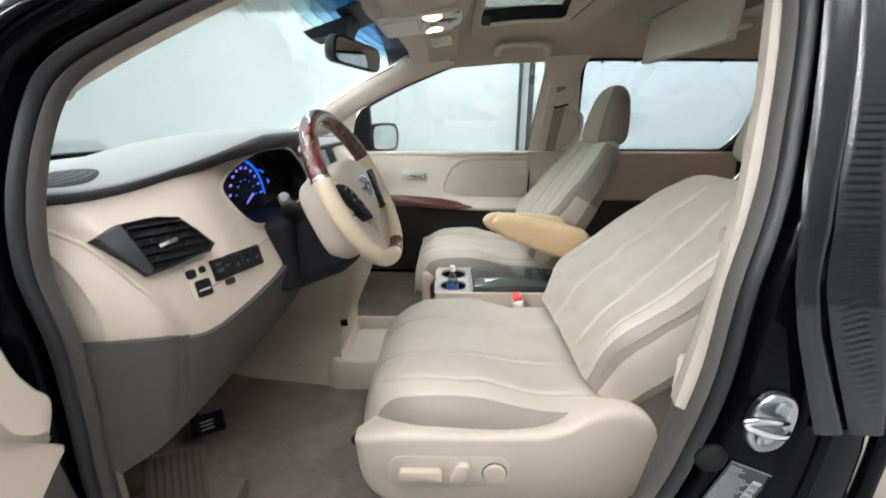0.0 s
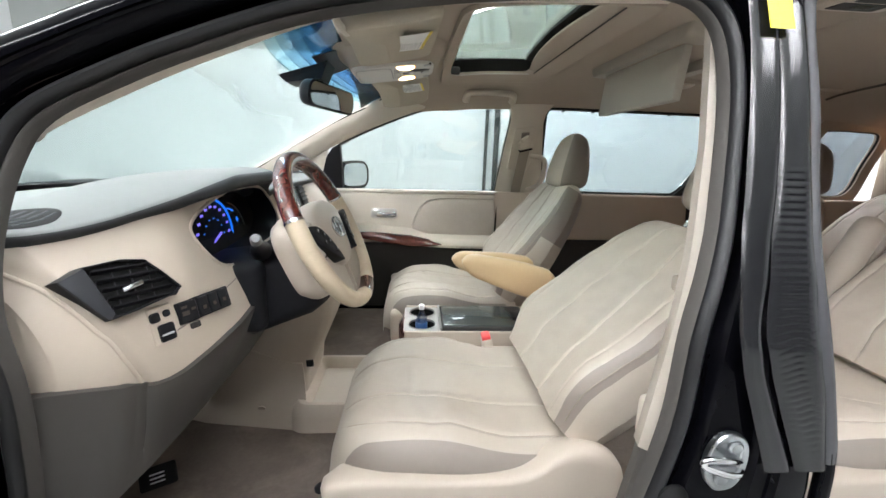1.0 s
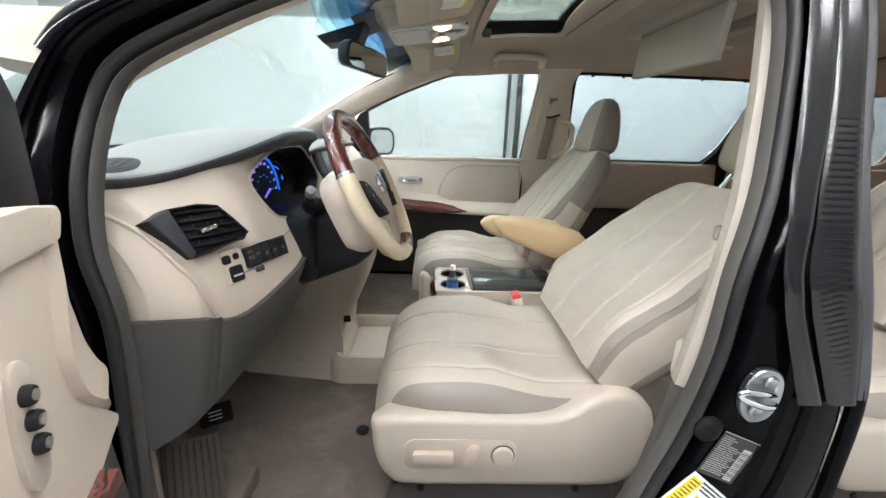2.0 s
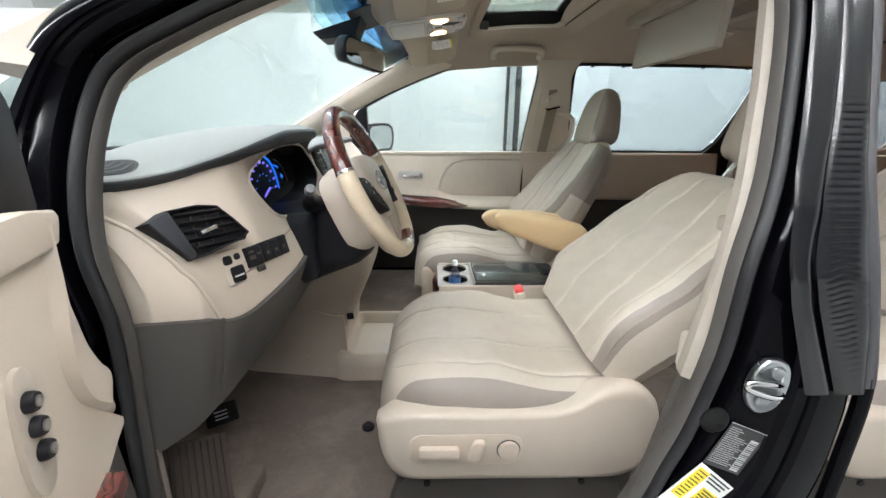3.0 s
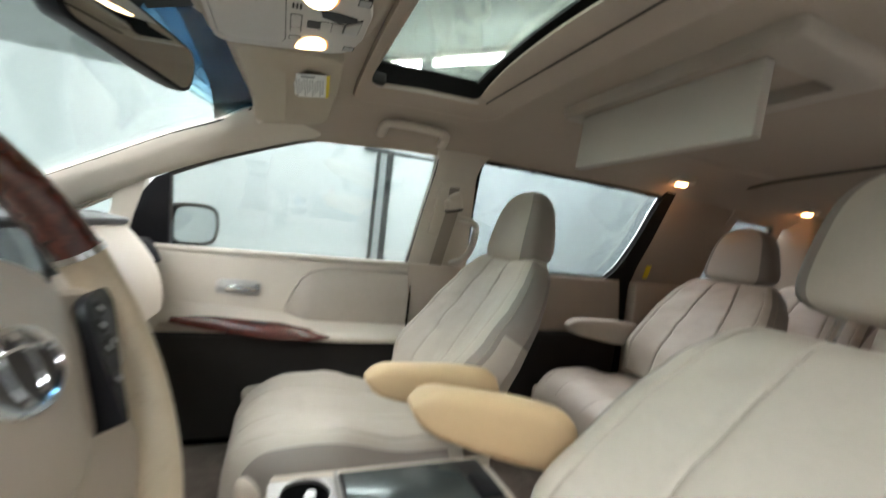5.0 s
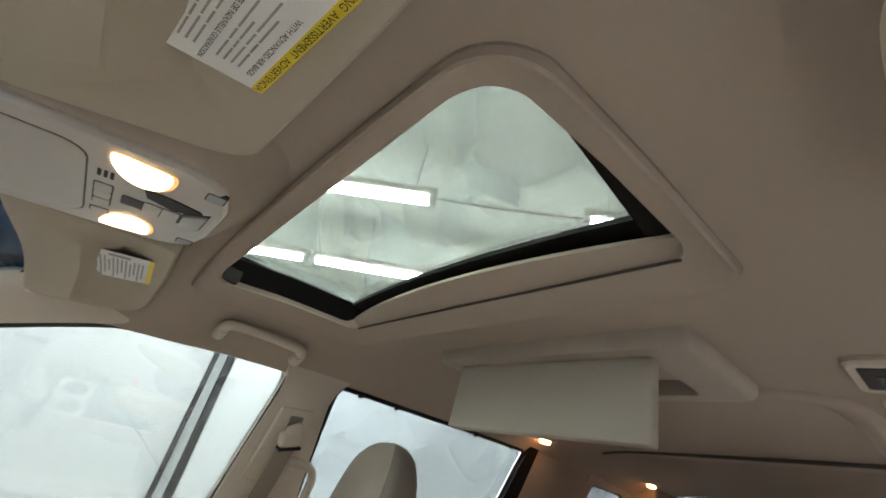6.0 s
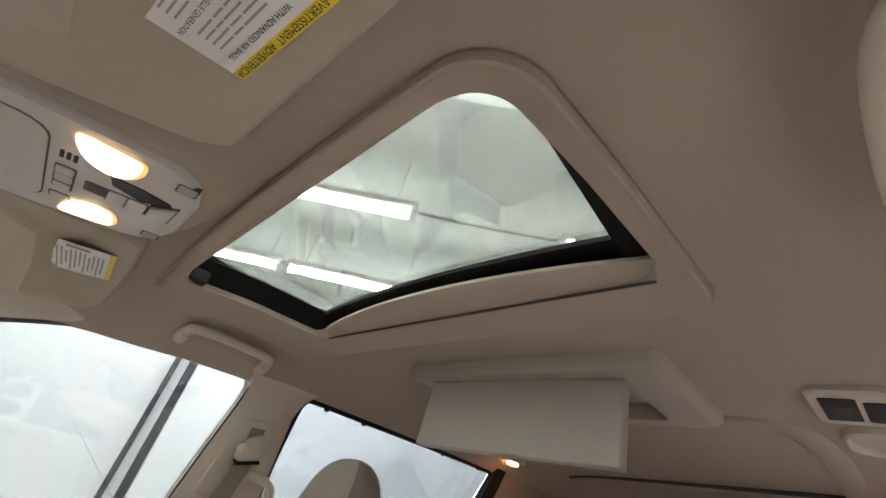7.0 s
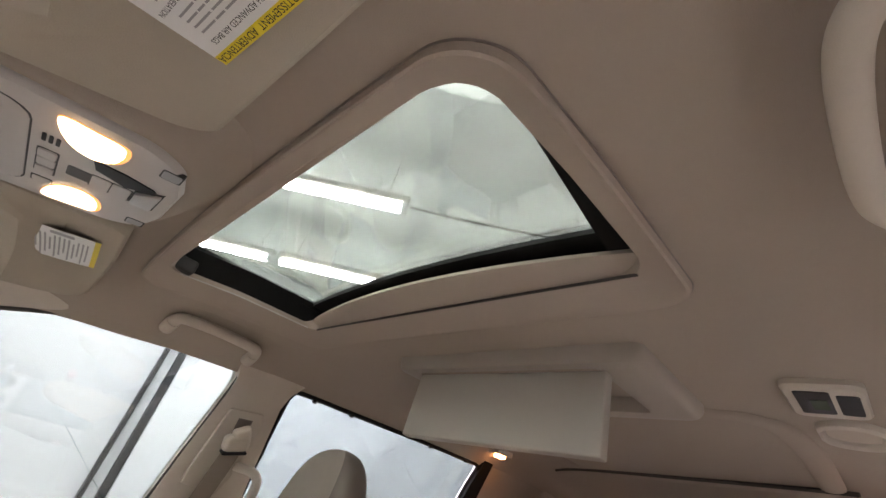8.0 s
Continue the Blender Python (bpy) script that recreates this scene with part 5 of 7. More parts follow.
# side air vents: slanted black frames with blades
def air_vent(side):
    m = frame_of((-0.372, -0.737 * side, 1.190), (0.50 * side, 0.866, 0), (-0.25, 0.14 * side, 0.96))
    vent = thing("air_vent", "black slanted side air vent with chrome tab", "air vent", (-0.375, -0.737 * side, 1.15), "side air vents")
    outer = [(-0.074, 0.021), (-0.045, 0.034), (0.0, 0.036), (0.030, 0.030), (0.050, 0.006), (0.070, -0.022), (0.060, -0.030), (0.0, -0.040), (-0.032, -0.043), (-0.050, -0.015)]
    inner = [(-0.042, 0.029), (-0.03, 0.0325), (0.0, 0.0335), (0.0275, 0.0275), (0.047, 0.005), (0.066, -0.0215), (0.058, -0.0275), (0.0, -0.0372), (-0.022, -0.0395), (-0.030, -0.012)]

    def on(pts, d):
        return [m @ Vector((u * side, v, d)) for u, v in pts]

    part("vent_frame", loft([on(outer, -0.03), on(outer, 0.008), on([(u * 0.985, v * 0.97) for u, v in outer], 0.011), on(inner, 0.010), on(inner, 0.002)], caps=False), BLACK, vent, "black vent frame")
    part("vent_back", loft([on(inner, -0.004), on(inner, 0.003)]), BLACK_RUBBER, vent)
    wedge = [(-0.074, 0.021), (-0.044, 0.033), (-0.024, -0.036), (-0.034, -0.043)]
    part("wedge", prism(wedge, lambda u, v, d: m @ Vector((u * side, v, d)), 0.006, 0.014, 0.003), SLATE, vent, "dark grey side wedge")
    for k in range(5):
        v = 0.0225 - 0.0128 * k
        left, right = -0.036 + 0.0035 * k, 0.033 + 0.0105 * k - 0.0008 * k * k
        part("blade", prism([(left, -0.0012), (right, -0.0032), (right, -0.0008), (left, 0.0012)], lambda p, q, d: m @ Vector((p * side, v + q + (d - 0.004) * 0.6, d)), 0.003, 0.0105, 0.0004), BLACK, vent, "black vent blade")
    for k in range(3):
        u = -0.012 + 0.022 * k
        part("rear_blade", prism([(u - 0.001, -0.032), (u + 0.001, -0.032), (u + 0.001, 0.028), (u - 0.001, 0.028)], lambda p, q, d: m @ Vector((p * side, q, d)), 0.0022, 0.0045), SLATE, vent, "upright blade behind")
    part("tab", moved(slab(0.028, 0.007, 0.010, 0.002), m @ pose(0.004 * side, -0.004, 0.011, 0, 0, 12 * side)), CHROME, vent, "chrome slider tab")


air_vent(1)
air_vent(-1)


def plate(name, label, cx, cy, w, h, at, parent, material, d=0.006, r=0.002, turn=0):
    return part(name, moved(slab(w, h, d, min(r, d / 2.2)), at @ pose(cx, cy, 0, 0, 0, turn)), material, parent, label)


# mirror and comfort switches
SO = frame_of(face_at(-0.660, 0.345) + dash_normal(-0.660, 0.345) * 0.0, (0.42, 0.88, 0.0), (-0.22, 0.10, 0.96))
sw = thing("switch_panel", "row of black switches on the lower dash", "switch panel", (-0.33, -0.69, 1.10))
plate("knob", "black mirror direction knob", -0.052, -0.016, 0.025, 0.027, SO, sw, BLACK, 0.010, 0.004)
plate("knob_mark", "", -0.054, -0.018, 0.018, 0.003, SO @ pose(0, 0, 0.0065), sw, SILVER_INK, 0.001)
plate("button", "small round mirror button", -0.064, 0.010, 0.015, 0.015, SO, sw, BLACK, 0.010, 0.004)
plate("button", "small round mirror button", -0.046, 0.012, 0.011, 0.011, SO, sw, BLACK, 0.010, 0.004)
plate("switch_frame", "black frame of the switch row", 0.018, 0.004, 0.098, 0.036, SO @ pose(0, 0, -0.002, 0, 0, 2), sw, BLACK, 0.006, 0.003)
plate("knob_plate", "beige plate round the mirror knobs", -0.054, -0.003, 0.036, 0.058, SO @ pose(0, 0, -0.002), sw, BEIGE, 0.006, 0.0025)
wide = plate("wide_switch", "wide black switch with a lever", -0.013, 0.003, 0.031, 0.034, SO, sw, BLACK, 0.010, 0.003)
plate("lever", "black lever under the wide switch", -0.010, -0.020, 0.016, 0.010, SO @ pose(0, 0, 0.006), wide, DARK_TRIM, 0.006, 0.002)
for x, y, w, h in ((-0.020, 0.012, 0.010, 0.004), (-0.019, 0.002, 0.012, 0.007), (-0.005, 0.006, 0.008, 0.004)):
    plate("switch_mark", "", x, y, w, h, SO @ pose(0, 0, 0.0050), wide, MAT, 0.0008, 0.0003)
for k in range(3):
    b = plate("button", "black rocker switch", 0.0145 + 0.0190 * k, 0.0045 + 0.001 * k, 0.0165, 0.031, SO, sw, BLACK, 0.009, 0.002)
    plate("button_mark", "", 0.0145 + 0.0190 * k, 0.002 + 0.001 * k, 0.006, 0.006, SO @ pose(0, 0, 0.0048), b, MAT, 0.0008, 0.0003)

# dark knee panel and kick panel below the face
def knee_at(u, q):
    y = -0.838 + 0.726 * u
    low = table(y, [(-0.838, 0.846), (-0.812, 0.858), (-0.79, 0.872), (-0.745, 0.892), (-0.60, 0.896), (-0.33, 0.882), (-0.11, 0.90)])
    foot = table(y, [(-0.838, -0.474), (-0.812, -0.440), (-0.79, -0.410), (-0.745, -0.386), (-0.60, -0.380), (-0.33, -0.392), (-0.11, -0.40)])
    top = face_at(y, 0)
    ridge = 0.004 * math.exp(-((y + 0.772) / 0.006) ** 2) + 0.004 * math.exp(-((y + 0.735) / 0.006) ** 2)
    return Vector((top.x - 0.004 + (foot - top.x + 0.004) * q ** 1.2 + ridge * (1 - q), y, dash_low(y) + 0.002 + (low - dash_low(y)) * q))


def knee_under(u, q):
    """The underside, which turns forward from the panel's lower edge."""
    e = knee_at(u, 1)
    return Vector((e.x - 0.20 * q, e.y, e.z + 0.004 + 0.05 * q))


part("knee_panel", sheet(knee_at, sorted(set(span(0, 0.13, 26) + span(0.14, 1, 30))), span(0, 1, 16), 0.012), GREY_TAUPE, dash, "dark taupe knee panel")
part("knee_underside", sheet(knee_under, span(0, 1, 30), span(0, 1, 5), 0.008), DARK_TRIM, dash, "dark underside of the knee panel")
structure("kick_carpet", sheet(lambda u, v: Vector((-0.44 - 0.45 * u, -0.822 + 0.03 * math.sin(math.pi * v) * u, 0.565 + 0.30 * v)), span(0, 1, 14), span(0, 1, 10), 0.01), CARPET, "taupe carpet on the footwell side", "carpet")
def on_knee(u, q, lift=0.0):
    du, dq = knee_at(u + 0.01, q) - knee_at(u - 0.01, q), knee_at(u, q - 0.02) - knee_at(u, q + 0.02)
    m = frame_of(knee_at(u, q), du, dq)
    return m @ pose(0, 0, lift)


plate("cover_cap", "small round cover", 0, 0, 0.020, 0.030, on_knee(0.2335, 0.30), dash, GREY_TAUPE, 0.008, 0.003)
slot = plate("release_lever", "black bonnet release lever", 0, 0, 0.011, 0.040, on_knee(0.2942, 0.30), dash, BLACK, 0.014, 0.004)
plate("grip", "", 0, -0.010, 0.009, 0.016, on_knee(0.2942, 0.30, 0.008), slot, DARK_TRIM, 0.006, 0.002)
plate("screw_cap", "", 0, 0, 0.010, 0.010, on_knee(0.166, 0.10), dash, GREY_TAUPE, 0.006, 0.002)
plug = plate("diagnostic_socket", "dark socket in the lower edge", 0, 0, 0.050, 0.024, on_knee(0.2045, 0.86), dash, BLACK, 0.010, 0.003)
for k in range(4):
    plate("pin", "", -0.015 + 0.010 * k, 0.0, 0.005, 0.012, on_knee(0.2045, 0.86, 0.005), plug, DARK_TRIM, 0.003, 0.001)

# steering column and stalk
WHEEL = Vector((-0.1564, -0.4028, 1.2144))
W = Matrix.Translation(WHEEL) @ pose(0, 0, 0, 0, 0, -3.08) @ frame_of((0, 0, 0), (0, 1, 0), (-math.sin(radians(26.4)), 0, math.cos(radians(26.4))))
W_N = (W.to_3x3() @ Vector((0, 0, 1))).normalized()
COLUMN = frame_of((-0.182, -0.374, 1.204), (0, 1, 0), (-math.sin(radians(24.7)), 0, math.cos(radians(24.7))))
COLLAR = Matrix.Translation((0.016, -0.006, 0)) @ COLUMN
column = thing("steering_column", "black steering column cover with a stalk", "steering column", (-0.30, -0.40, 1.08))


def oval(m, w, h, d, n=32, e=2.8, dy=0.0):
    out = []
    for k in range(n):
        a = 2 * math.pi * k / n
        c, s = math.cos(a), math.sin(a)
        out.append(m @ Vector((w * abs(c) ** (2 / e) * (1 if c > 0 else -1), dy + h * abs(s) ** (2 / e) * (1 if s > 0 else -1), d)))
    return out


part("column_cover", loft([oval(COLUMN, 0.075, 0.052, -0.030, e=3.5, dy=-0.05), oval(COLUMN, 0.112, 0.078, -0.042, e=4, dy=-0.065), oval(COLUMN, 0.118, 0.084, -0.075, e=4, dy=-0.068), oval(COLUMN, 0.118, 0.082, -0.15, e=4, dy=-0.066), oval(COLUMN, 0.11, 0.075, -0.26, e=4, dy=-0.07)]), NAVY, column, "black column cover")
part("column_collar", loft([oval(COLLAR, 0.086, 0.080, -0.004, e=3, dy=-0.012), oval(COLLAR, 0.118, 0.094, -0.016, e=3.4, dy=-0.022), oval(COLLAR, 0.128, 0.098, -0.030, e=3.6, dy=-0.025), oval(COLLAR, 0.130, 0.098, -0.058, e=3.6, dy=-0.026), oval(COLLAR, 0.120, 0.090, -0.080, e=3.4, dy=-0.026)]), SMOOTH_BEIGE, column, "beige cover behind the wheel")
stalk = part("stalk", tube(spline([(-0.272, -0.495, 1.185), (-0.265, -0.520, 1.198), (-0.256, -0.555, 1.213), (-0.248, -0.580, 1.225)], 14), [0.021, 0.020, 0.019, 0.017, 0.015, 0.0130, 0.0115, 0.0105, 0.010, 0.0098, 0.0098, 0.0098, 0.0095, 0.009], 14), BLACK, column, "black indicator stalk")
part("stalk_end", tube([(-0.2515, -0.570, 1.220), (-0.2465, -0.585, 1.2275), (-0.2445, -0.5905, 1.230)], [0.0102, 0.0100, 0.0072], 14), STALK_GREY, stalk, "grey turning end")
part("stalk", tube(spline([(-0.262, -0.33, 1.185), (-0.257, -0.29, 1.20), (-0.252, -0.225, 1.223)], 12), 0.0095, 12), BLACK, column, "black wiper stalk")
part("lower_cover", rbox(-0.42, -0.268, -0.520, -0.265, 1.012, 1.165, 0.025, 4), NAVY, column, "black lower column panel")

# steering wheel
wheel = thing("steering_wheel", "worn beige leather and wood steering wheel", "steering wheel", WHEEL)
R_RIM = 0.167


def rim(a0, a1, r, material, label, n=40, fat=1.12):
    pts = [W @ Vector((R_RIM * math.sin(radians(a)), R_RIM * math.cos(radians(a)), 0)) for a in span(a0, a1, n)]
    return part("rim", tube(pts, r, 16, False, fat, W_N), material, wheel, label)


rim(-73.5, 68, 0.0162, WOOD, "glossy dark red wood rim")
rim(69.5, 154, 0.0164, RIM_LEATHER, "worn beige leather rim", 28)
rim(155.5, 177, 0.0162, WOOD, "glossy dark red wood rim", 14)
rim(178.5, 285, 0.0166, RIM_LEATHER, "worn beige leather rim", 36)
for a in (-74.2, 68.8, 177.7):
    rim(a - 1.0, a + 1.0, 0.0172, CHROME, "chrome rim joint", 5)


def spoke(a, w0, w1, material, label, name="spoke"):
    m = W @ pose(0, 0, 0, 0, 0, -a)
    rings = []
    for k in range(9):
        q = k / 8
        y = 0.055 + (0.168 - 0.055) * q
        w = w0 + (w1 - w0) * q + 0.006 * (2 * q - 1) ** 2
        d = 0.004 - 0.004 * q
        rings.append([m @ Vector(v) for v in ((-w, y, d - 0.010), (-w * 0.8, y, d), (0, y, d + 0.004), (w * 0.8, y, d), (w, y, d - 0.010), (0, y, d - 0.018))])
    return part(name, loft(rings), material, wheel, label)


for a in (-92, 92):
    spoke(a, 0.046, 0.034, SMOOTH_BEIGE, "beige spoke")
for side in (-1, 1):
    web = [(p.x, p.y) for p in spline([(0.016, -0.060, 0), (0.013, -0.110, 0), (0.015, -0.158, 0), (0.050, -0.156, 0), (0.095, -0.134, 0), (0.120, -0.100, 0), (0.112, -0.062, 0), (0.080, -0.038, 0), (0.04, -0.040, 0)], 40, True)]
    part("spoke", prism(web, lambda u, v, d: W @ Vector((side * u, v, d + 0.004 * (v + 0.1) / 0.06)), -0.024, -0.004, 0.006, 4), SMOOTH_BEIGE, wheel, "broad beige lower spoke")


def hub_ring(scale, d):
    pts = spline([(0, 0.070, 0), (0.050, 0.066, 0), (0.090, 0.046, 0), (0.094, 0.010, 0), (0.070, -0.040, 0), (0.046, -0.074, 0), (0.0, -0.086, 0), (-0.046, -0.074, 0), (-0.070, -0.040, 0), (-0.094, 0.010, 0), (-0.090, 0.046, 0), (-0.050, 0.066, 0)], 60, True)
    return [W @ Vector((p.x * scale, p.y * scale, d)) for p in pts]


part("airbag_cover", loft([hub_ring(0.93, -0.036), hub_ring(1.0, -0.020), hub_ring(1.0, -0.008), hub_ring(0.96, 0.004), hub_ring(0.85, 0.012), hub_ring(0.5, 0.018), hub_ring(0.08, 0.020)]), SMOOTH_BEIGE, wheel, "smooth beige airbag cover")
emblem = part("emblem", moved(lathe([(0.027, 0.0), (0.027, 0.0015), (0.025, 0.003), (0.0, 0.003)], 40), W @ pose(0, -0.002, 0.0180) @ Matrix.Diagonal((1.2, 0.86, 1, 1))), GREY_TAUPE, wheel, "silver oval emblem")
for rx, ry, e in ((0.031, 0.0222, 0.0022), (0.0115, 0.021, 0.0017)):
    part("emblem_ring", tube([W @ Vector((rx * math.cos(a), -0.002 + ry * math.sin(a), 0.0212)) for a in span(0, 2 * math.pi * 39 / 40, 40)], e, 6, True), CHROME, emblem, "chrome ring")
part("emblem_ring", tube([W @ Vector((x, 0.009 - 7.5 * x * x, 0.0212)) for x in span(-0.024, 0.024, 12)], 0.0018, 6), CHROME, emblem)
for side in (-1, 1):
    shape = [(p.x, p.y) for p in spline([(-0.146, 0.024, 0), (-0.118, 0.024, 0), (-0.094, 0.013, 0), (-0.074, -0.022, 0), (-0.062, -0.062, 0), (-0.072, -0.062, 0), (-0.100, -0.036, 0), (-0.134, -0.004, 0)], 36, True)]
    pod = part("button_pod", prism(shape, lambda u, v, d: W @ Vector((-side * u, v, d + 0.18 * max(0, 0.118 + u))), -0.010, 0.0115, 0.003), BLACK, wheel, "black button pod set into the spoke")
    for u, v in ((-0.112, 0.012), (-0.098, 0.000), (-0.088, -0.016), (-0.104, -0.014), (-0.077, -0.038)):
        part("button", moved(slab(0.011, 0.008, 0.004, 0.0015), W @ pose(-side * u, v, 0.0125 + 0.18 * max(0, 0.118 + u), 0, 0, side * -50)), DARK_TRIM, pod)
        part("button_mark", moved(slab(0.005, 0.002, 0.001, 0), W @ pose(-side * u, v, 0.0148 + 0.18 * max(0, 0.118 + u), 0, 0, side * -50)), SILVER_INK, pod)

# centre stack
stack = thing("centre_stack", "dash centre with screen, vents and controls", "centre stack", (-0.36, 0.02, 1.0))
CS = frame_of((-0.372, 0.085, 1.170), (0, 1, 0), (-0.32, 0, 0.95))
part("panel", moved(slab(0.32, 0.215, 0.05, 0.016, 4), CS @ pose(0, -0.004, -0.012)), BEIGE, stack, "beige centre panel")
for side in (-1, 1):
    f = part("vent", moved(slab(0.072, 0.085, 0.02, 0.008), CS @ pose(side * 0.112, 0.052, 0.012)), BLACK, stack, "black centre vent")
    for k in range(5):
        part("blade", moved(slab(0.062, 0.003, 0.010, 0.001), CS @ pose(side * 0.112, 0.024 + 0.014 * k, 0.022, 25)), DARK_TRIM, f)
part("screen", moved(slab(0.140, 0.088, 0.012, 0.003), CS @ pose(0, 0.048, 0.016)), SCREEN, stack, "dark navigation screen")
part("screen_frame", joined(*[moved(slab(w, h, 0.016, 0.003), CS @ pose(x, y, 0.016)) for w, h, x, y in ((0.15, 0.006, 0, 0.095), (0.15, 0.006, 0, 0.001), (0.006, 0.09, -0.073, 0.048), (0.006, 0.09, 0.073, 0.048))]), BLACK, stack, "black screen frame")
for k in range(6):
    part("button", moved(slab(0.018, 0.011, 0.008, 0.002), CS @ pose(-0.06 + 0.024 * k, -0.018, 0.015)), BLACK, stack)
for x in (-0.075, 0.0, 0.075):
    part("knob", moved(lathe([(0.019, 0), (0.018, 0.018), (0.014, 0.021), (0, 0.021)], 24), CS @ pose(x, -0.06, 0.012)), BLACK, stack, "black control knob")


# lower stack: beige side walls that curve down to the floor
def stack_profile(grow):
    return [(-0.70, 0.555), (-0.62, 0.56), (-0.305 + grow, 0.555), (-0.302 + grow, 0.64), (-0.296 + grow, 0.70), (-0.272 + grow, 0.757), (-0.245 + grow, 0.82), (-0.222 + grow, 0.884), (-0.212 + grow, 0.94), (-0.235 + grow, 1.0), (-0.275, 1.06), (-0.70, 1.06)]


lower = thing("console_front", "beige lower console between the footwells", "console", (-0.45, 0.01, FLOOR))
part("side_wall", loft([[Vector((x, y, z)) for x, z in stack_profile(g)] for y, g in ((-0.135, -0.025), (-0.128, -0.010), (-0.115, -0.002), (-0.095, 0.0), (0.115, 0.0), (0.135, -0.002), (0.148, -0.010), (0.155, -0.025))]), BEIGE, lower, "beige console wall")
def tray_ring(inset, z, cx=-0.205, cy=-0.025, w=0.27, h=0.36, r=0.05):
    return [Vector((x - 0.06 * (y - cy) * 0.3, y, z)) for x, y in rounded_rect(w - 2 * inset, h - 2 * inset, max(0.008, r - inset * 0.6), 6, cx, cy)]


part("tray", loft([tray_ring(-0.006, 0.555), tray_ring(0.0, 0.60), tray_ring(0.006, 0.625), tray_ring(0.020, 0.638), tray_ring(0.034, 0.638), tray_ring(0.042, 0.630), tray_ring(0.052, 0.600)]), BEIGE, lower, "beige storage tray on the floor")
part("tray_mat", loft([tray_ring(0.056, 0.600), tray_ring(0.056, 0.6035), tray_ring(0.060, 0.6045)]), PALE, lower, "pale tray mat")
part("wall_clip", moved(lathe([(0.011, 0), (0.011, 0.003), (0.004, 0.005), (0, 0.005)], 16), frame_of((-0.425, -0.164, 0.612), (-1, 0, 0), (0, -0.35, 1))), BEIGE, lower, "round trim clip")
part("socket", moved(slab(0.022, 0.022, 0.008, 0.003), frame_of((-0.283, -0.134, 0.748), (1, 0, 0.1), (0, 0, 1))), BLACK, lower, "small black socket")
def skirt_at(u, v):
    x = -0.69 + 0.385 * u
    foot = table(x, [(-0.69, -0.135), (-0.60, -0.15), (-0.51, -0.165), (-0.41, -0.18), (-0.30, -0.198)])
    top = 0.80 - 0.05 * ease(x, -0.5, -0.32)
    y = -0.1335 + (foot + 0.1335) * v ** 2.4
    return Vector((x + 0.02 * v * u, y, top + (0.556 - top) * v))


part("skirt", sheet(skirt_at, span(0, 1, 30), span(0, 1, 18), 0.006), BEIGE, lower, "flared beige skirt")
part("skirt_seam", tube([skirt_at(0.47, v) + Vector((0, -0.001, 0)) for v in span(0.15, 0.98, 16)], 0.0011, 5), GREY_TAUPE, lower)

# pedals and foot rest
brake = thing("brake_pedal", "black rubber parking brake pedal", "pedal", (-0.56, -0.45, 0.62))
part("pad", moved(slab(0.075, 0.05, 0.016, 0.005), frame_of((-0.555, -0.455, 0.632), (0.75, 0.3, 0.1), (-0.5, 0.2, 0.75))), BLACK_RUBBER, brake, "ribbed black pedal pad")
for k in range(3):
    part("rib", moved(slab(0.030, 0.003, 0.003, 0.001), frame_of((-0.555, -0.455, 0.632), (0.75, 0.3, 0.1), (-0.5, 0.2, 0.75)) @ pose(0.0, -0.010 + 0.009 * k, 0.009)), SILVER_INK, brake)
part("arm", tube(spline([(-0.575, -0.45, 0.635), (-0.63, -0.44, 0.70), (-0.68, -0.43, 0.85)], 10), 0.009, 8), BLACK, brake, "black pedal arm")
rest_pad = thing("foot_rest", "ribbed grey rubber foot rest", "foot rest", (-0.48, -0.66, FLOOR))
FR = frame_of((-0.485, -0.680, 0.648), (0.60, 0.62, -0.25), (-0.55, 0.25, 0.70))
part("plate", moved(slab(0.11, 0.17, 0.012, 0.005), FR), MAT, rest_pad, "dark grey plate")
for k in range(8):
    part("rib", moved(slab(0.007, 0.155, 0.005, 0.002), FR @ pose(-0.046 + 0.013 * k, 0, 0.007)), MAT, rest_pad)
part("wedge", rbox(-0.62, -0.40, -0.80, -0.58, FLOOR - 0.02, 0.60, 0.01), CARPET, rest_pad)
fastener = thing("floor_fastener", "black mat fastener on the carpet", "fastener", (-0.188, -0.42, FLOOR))
part("button", lathe([(0.017, 0), (0.017, 0.006), (0.010, 0.012), (0, 0.012)], 20, Matrix.Translation((-0.190, -0.425, FLOOR))), BLACK, fastener)

# ---- centre console between the seats ----
console = thing("centre_console", "console with cup holders, wood end and black lid", "console", (0.17, 0.0, FLOOR))
part("body", rbox(0.119, 0.46, -0.1095, 0.1225, FLOOR - 0.01, 0.825, 0.012, 4), BEIGE, console, "beige console body")
part("body_front", rbox(0.0, 0.1185, -0.1095, 0.1225, FLOOR - 0.01, 0.772, 0.008, 4), BEIGE, console, "beige console front")
for y0, y1 in ((-0.112, -0.101), (0.114, 0.125)):
    part("side_wall", rbox(0.004, 0.46, y0, y1, 0.765, 0.843, 0.005, 4), BEIGE, console, "beige console side rail")
part("front_wood", loft([[Vector((-0.004 + 0.016 * (y / 0.11) ** 2 + dx, y, z)) for y in span(-0.108, 0.122, 12)] for dx, z in ((0.0, 0.74), (-0.014, 0.78), (-0.014, 0.82), (-0.002, 0.838), (0.006, 0.838), (0.006, 0.74))], close=False, caps=False, loop=True), WOOD, console, "dark red wood end")
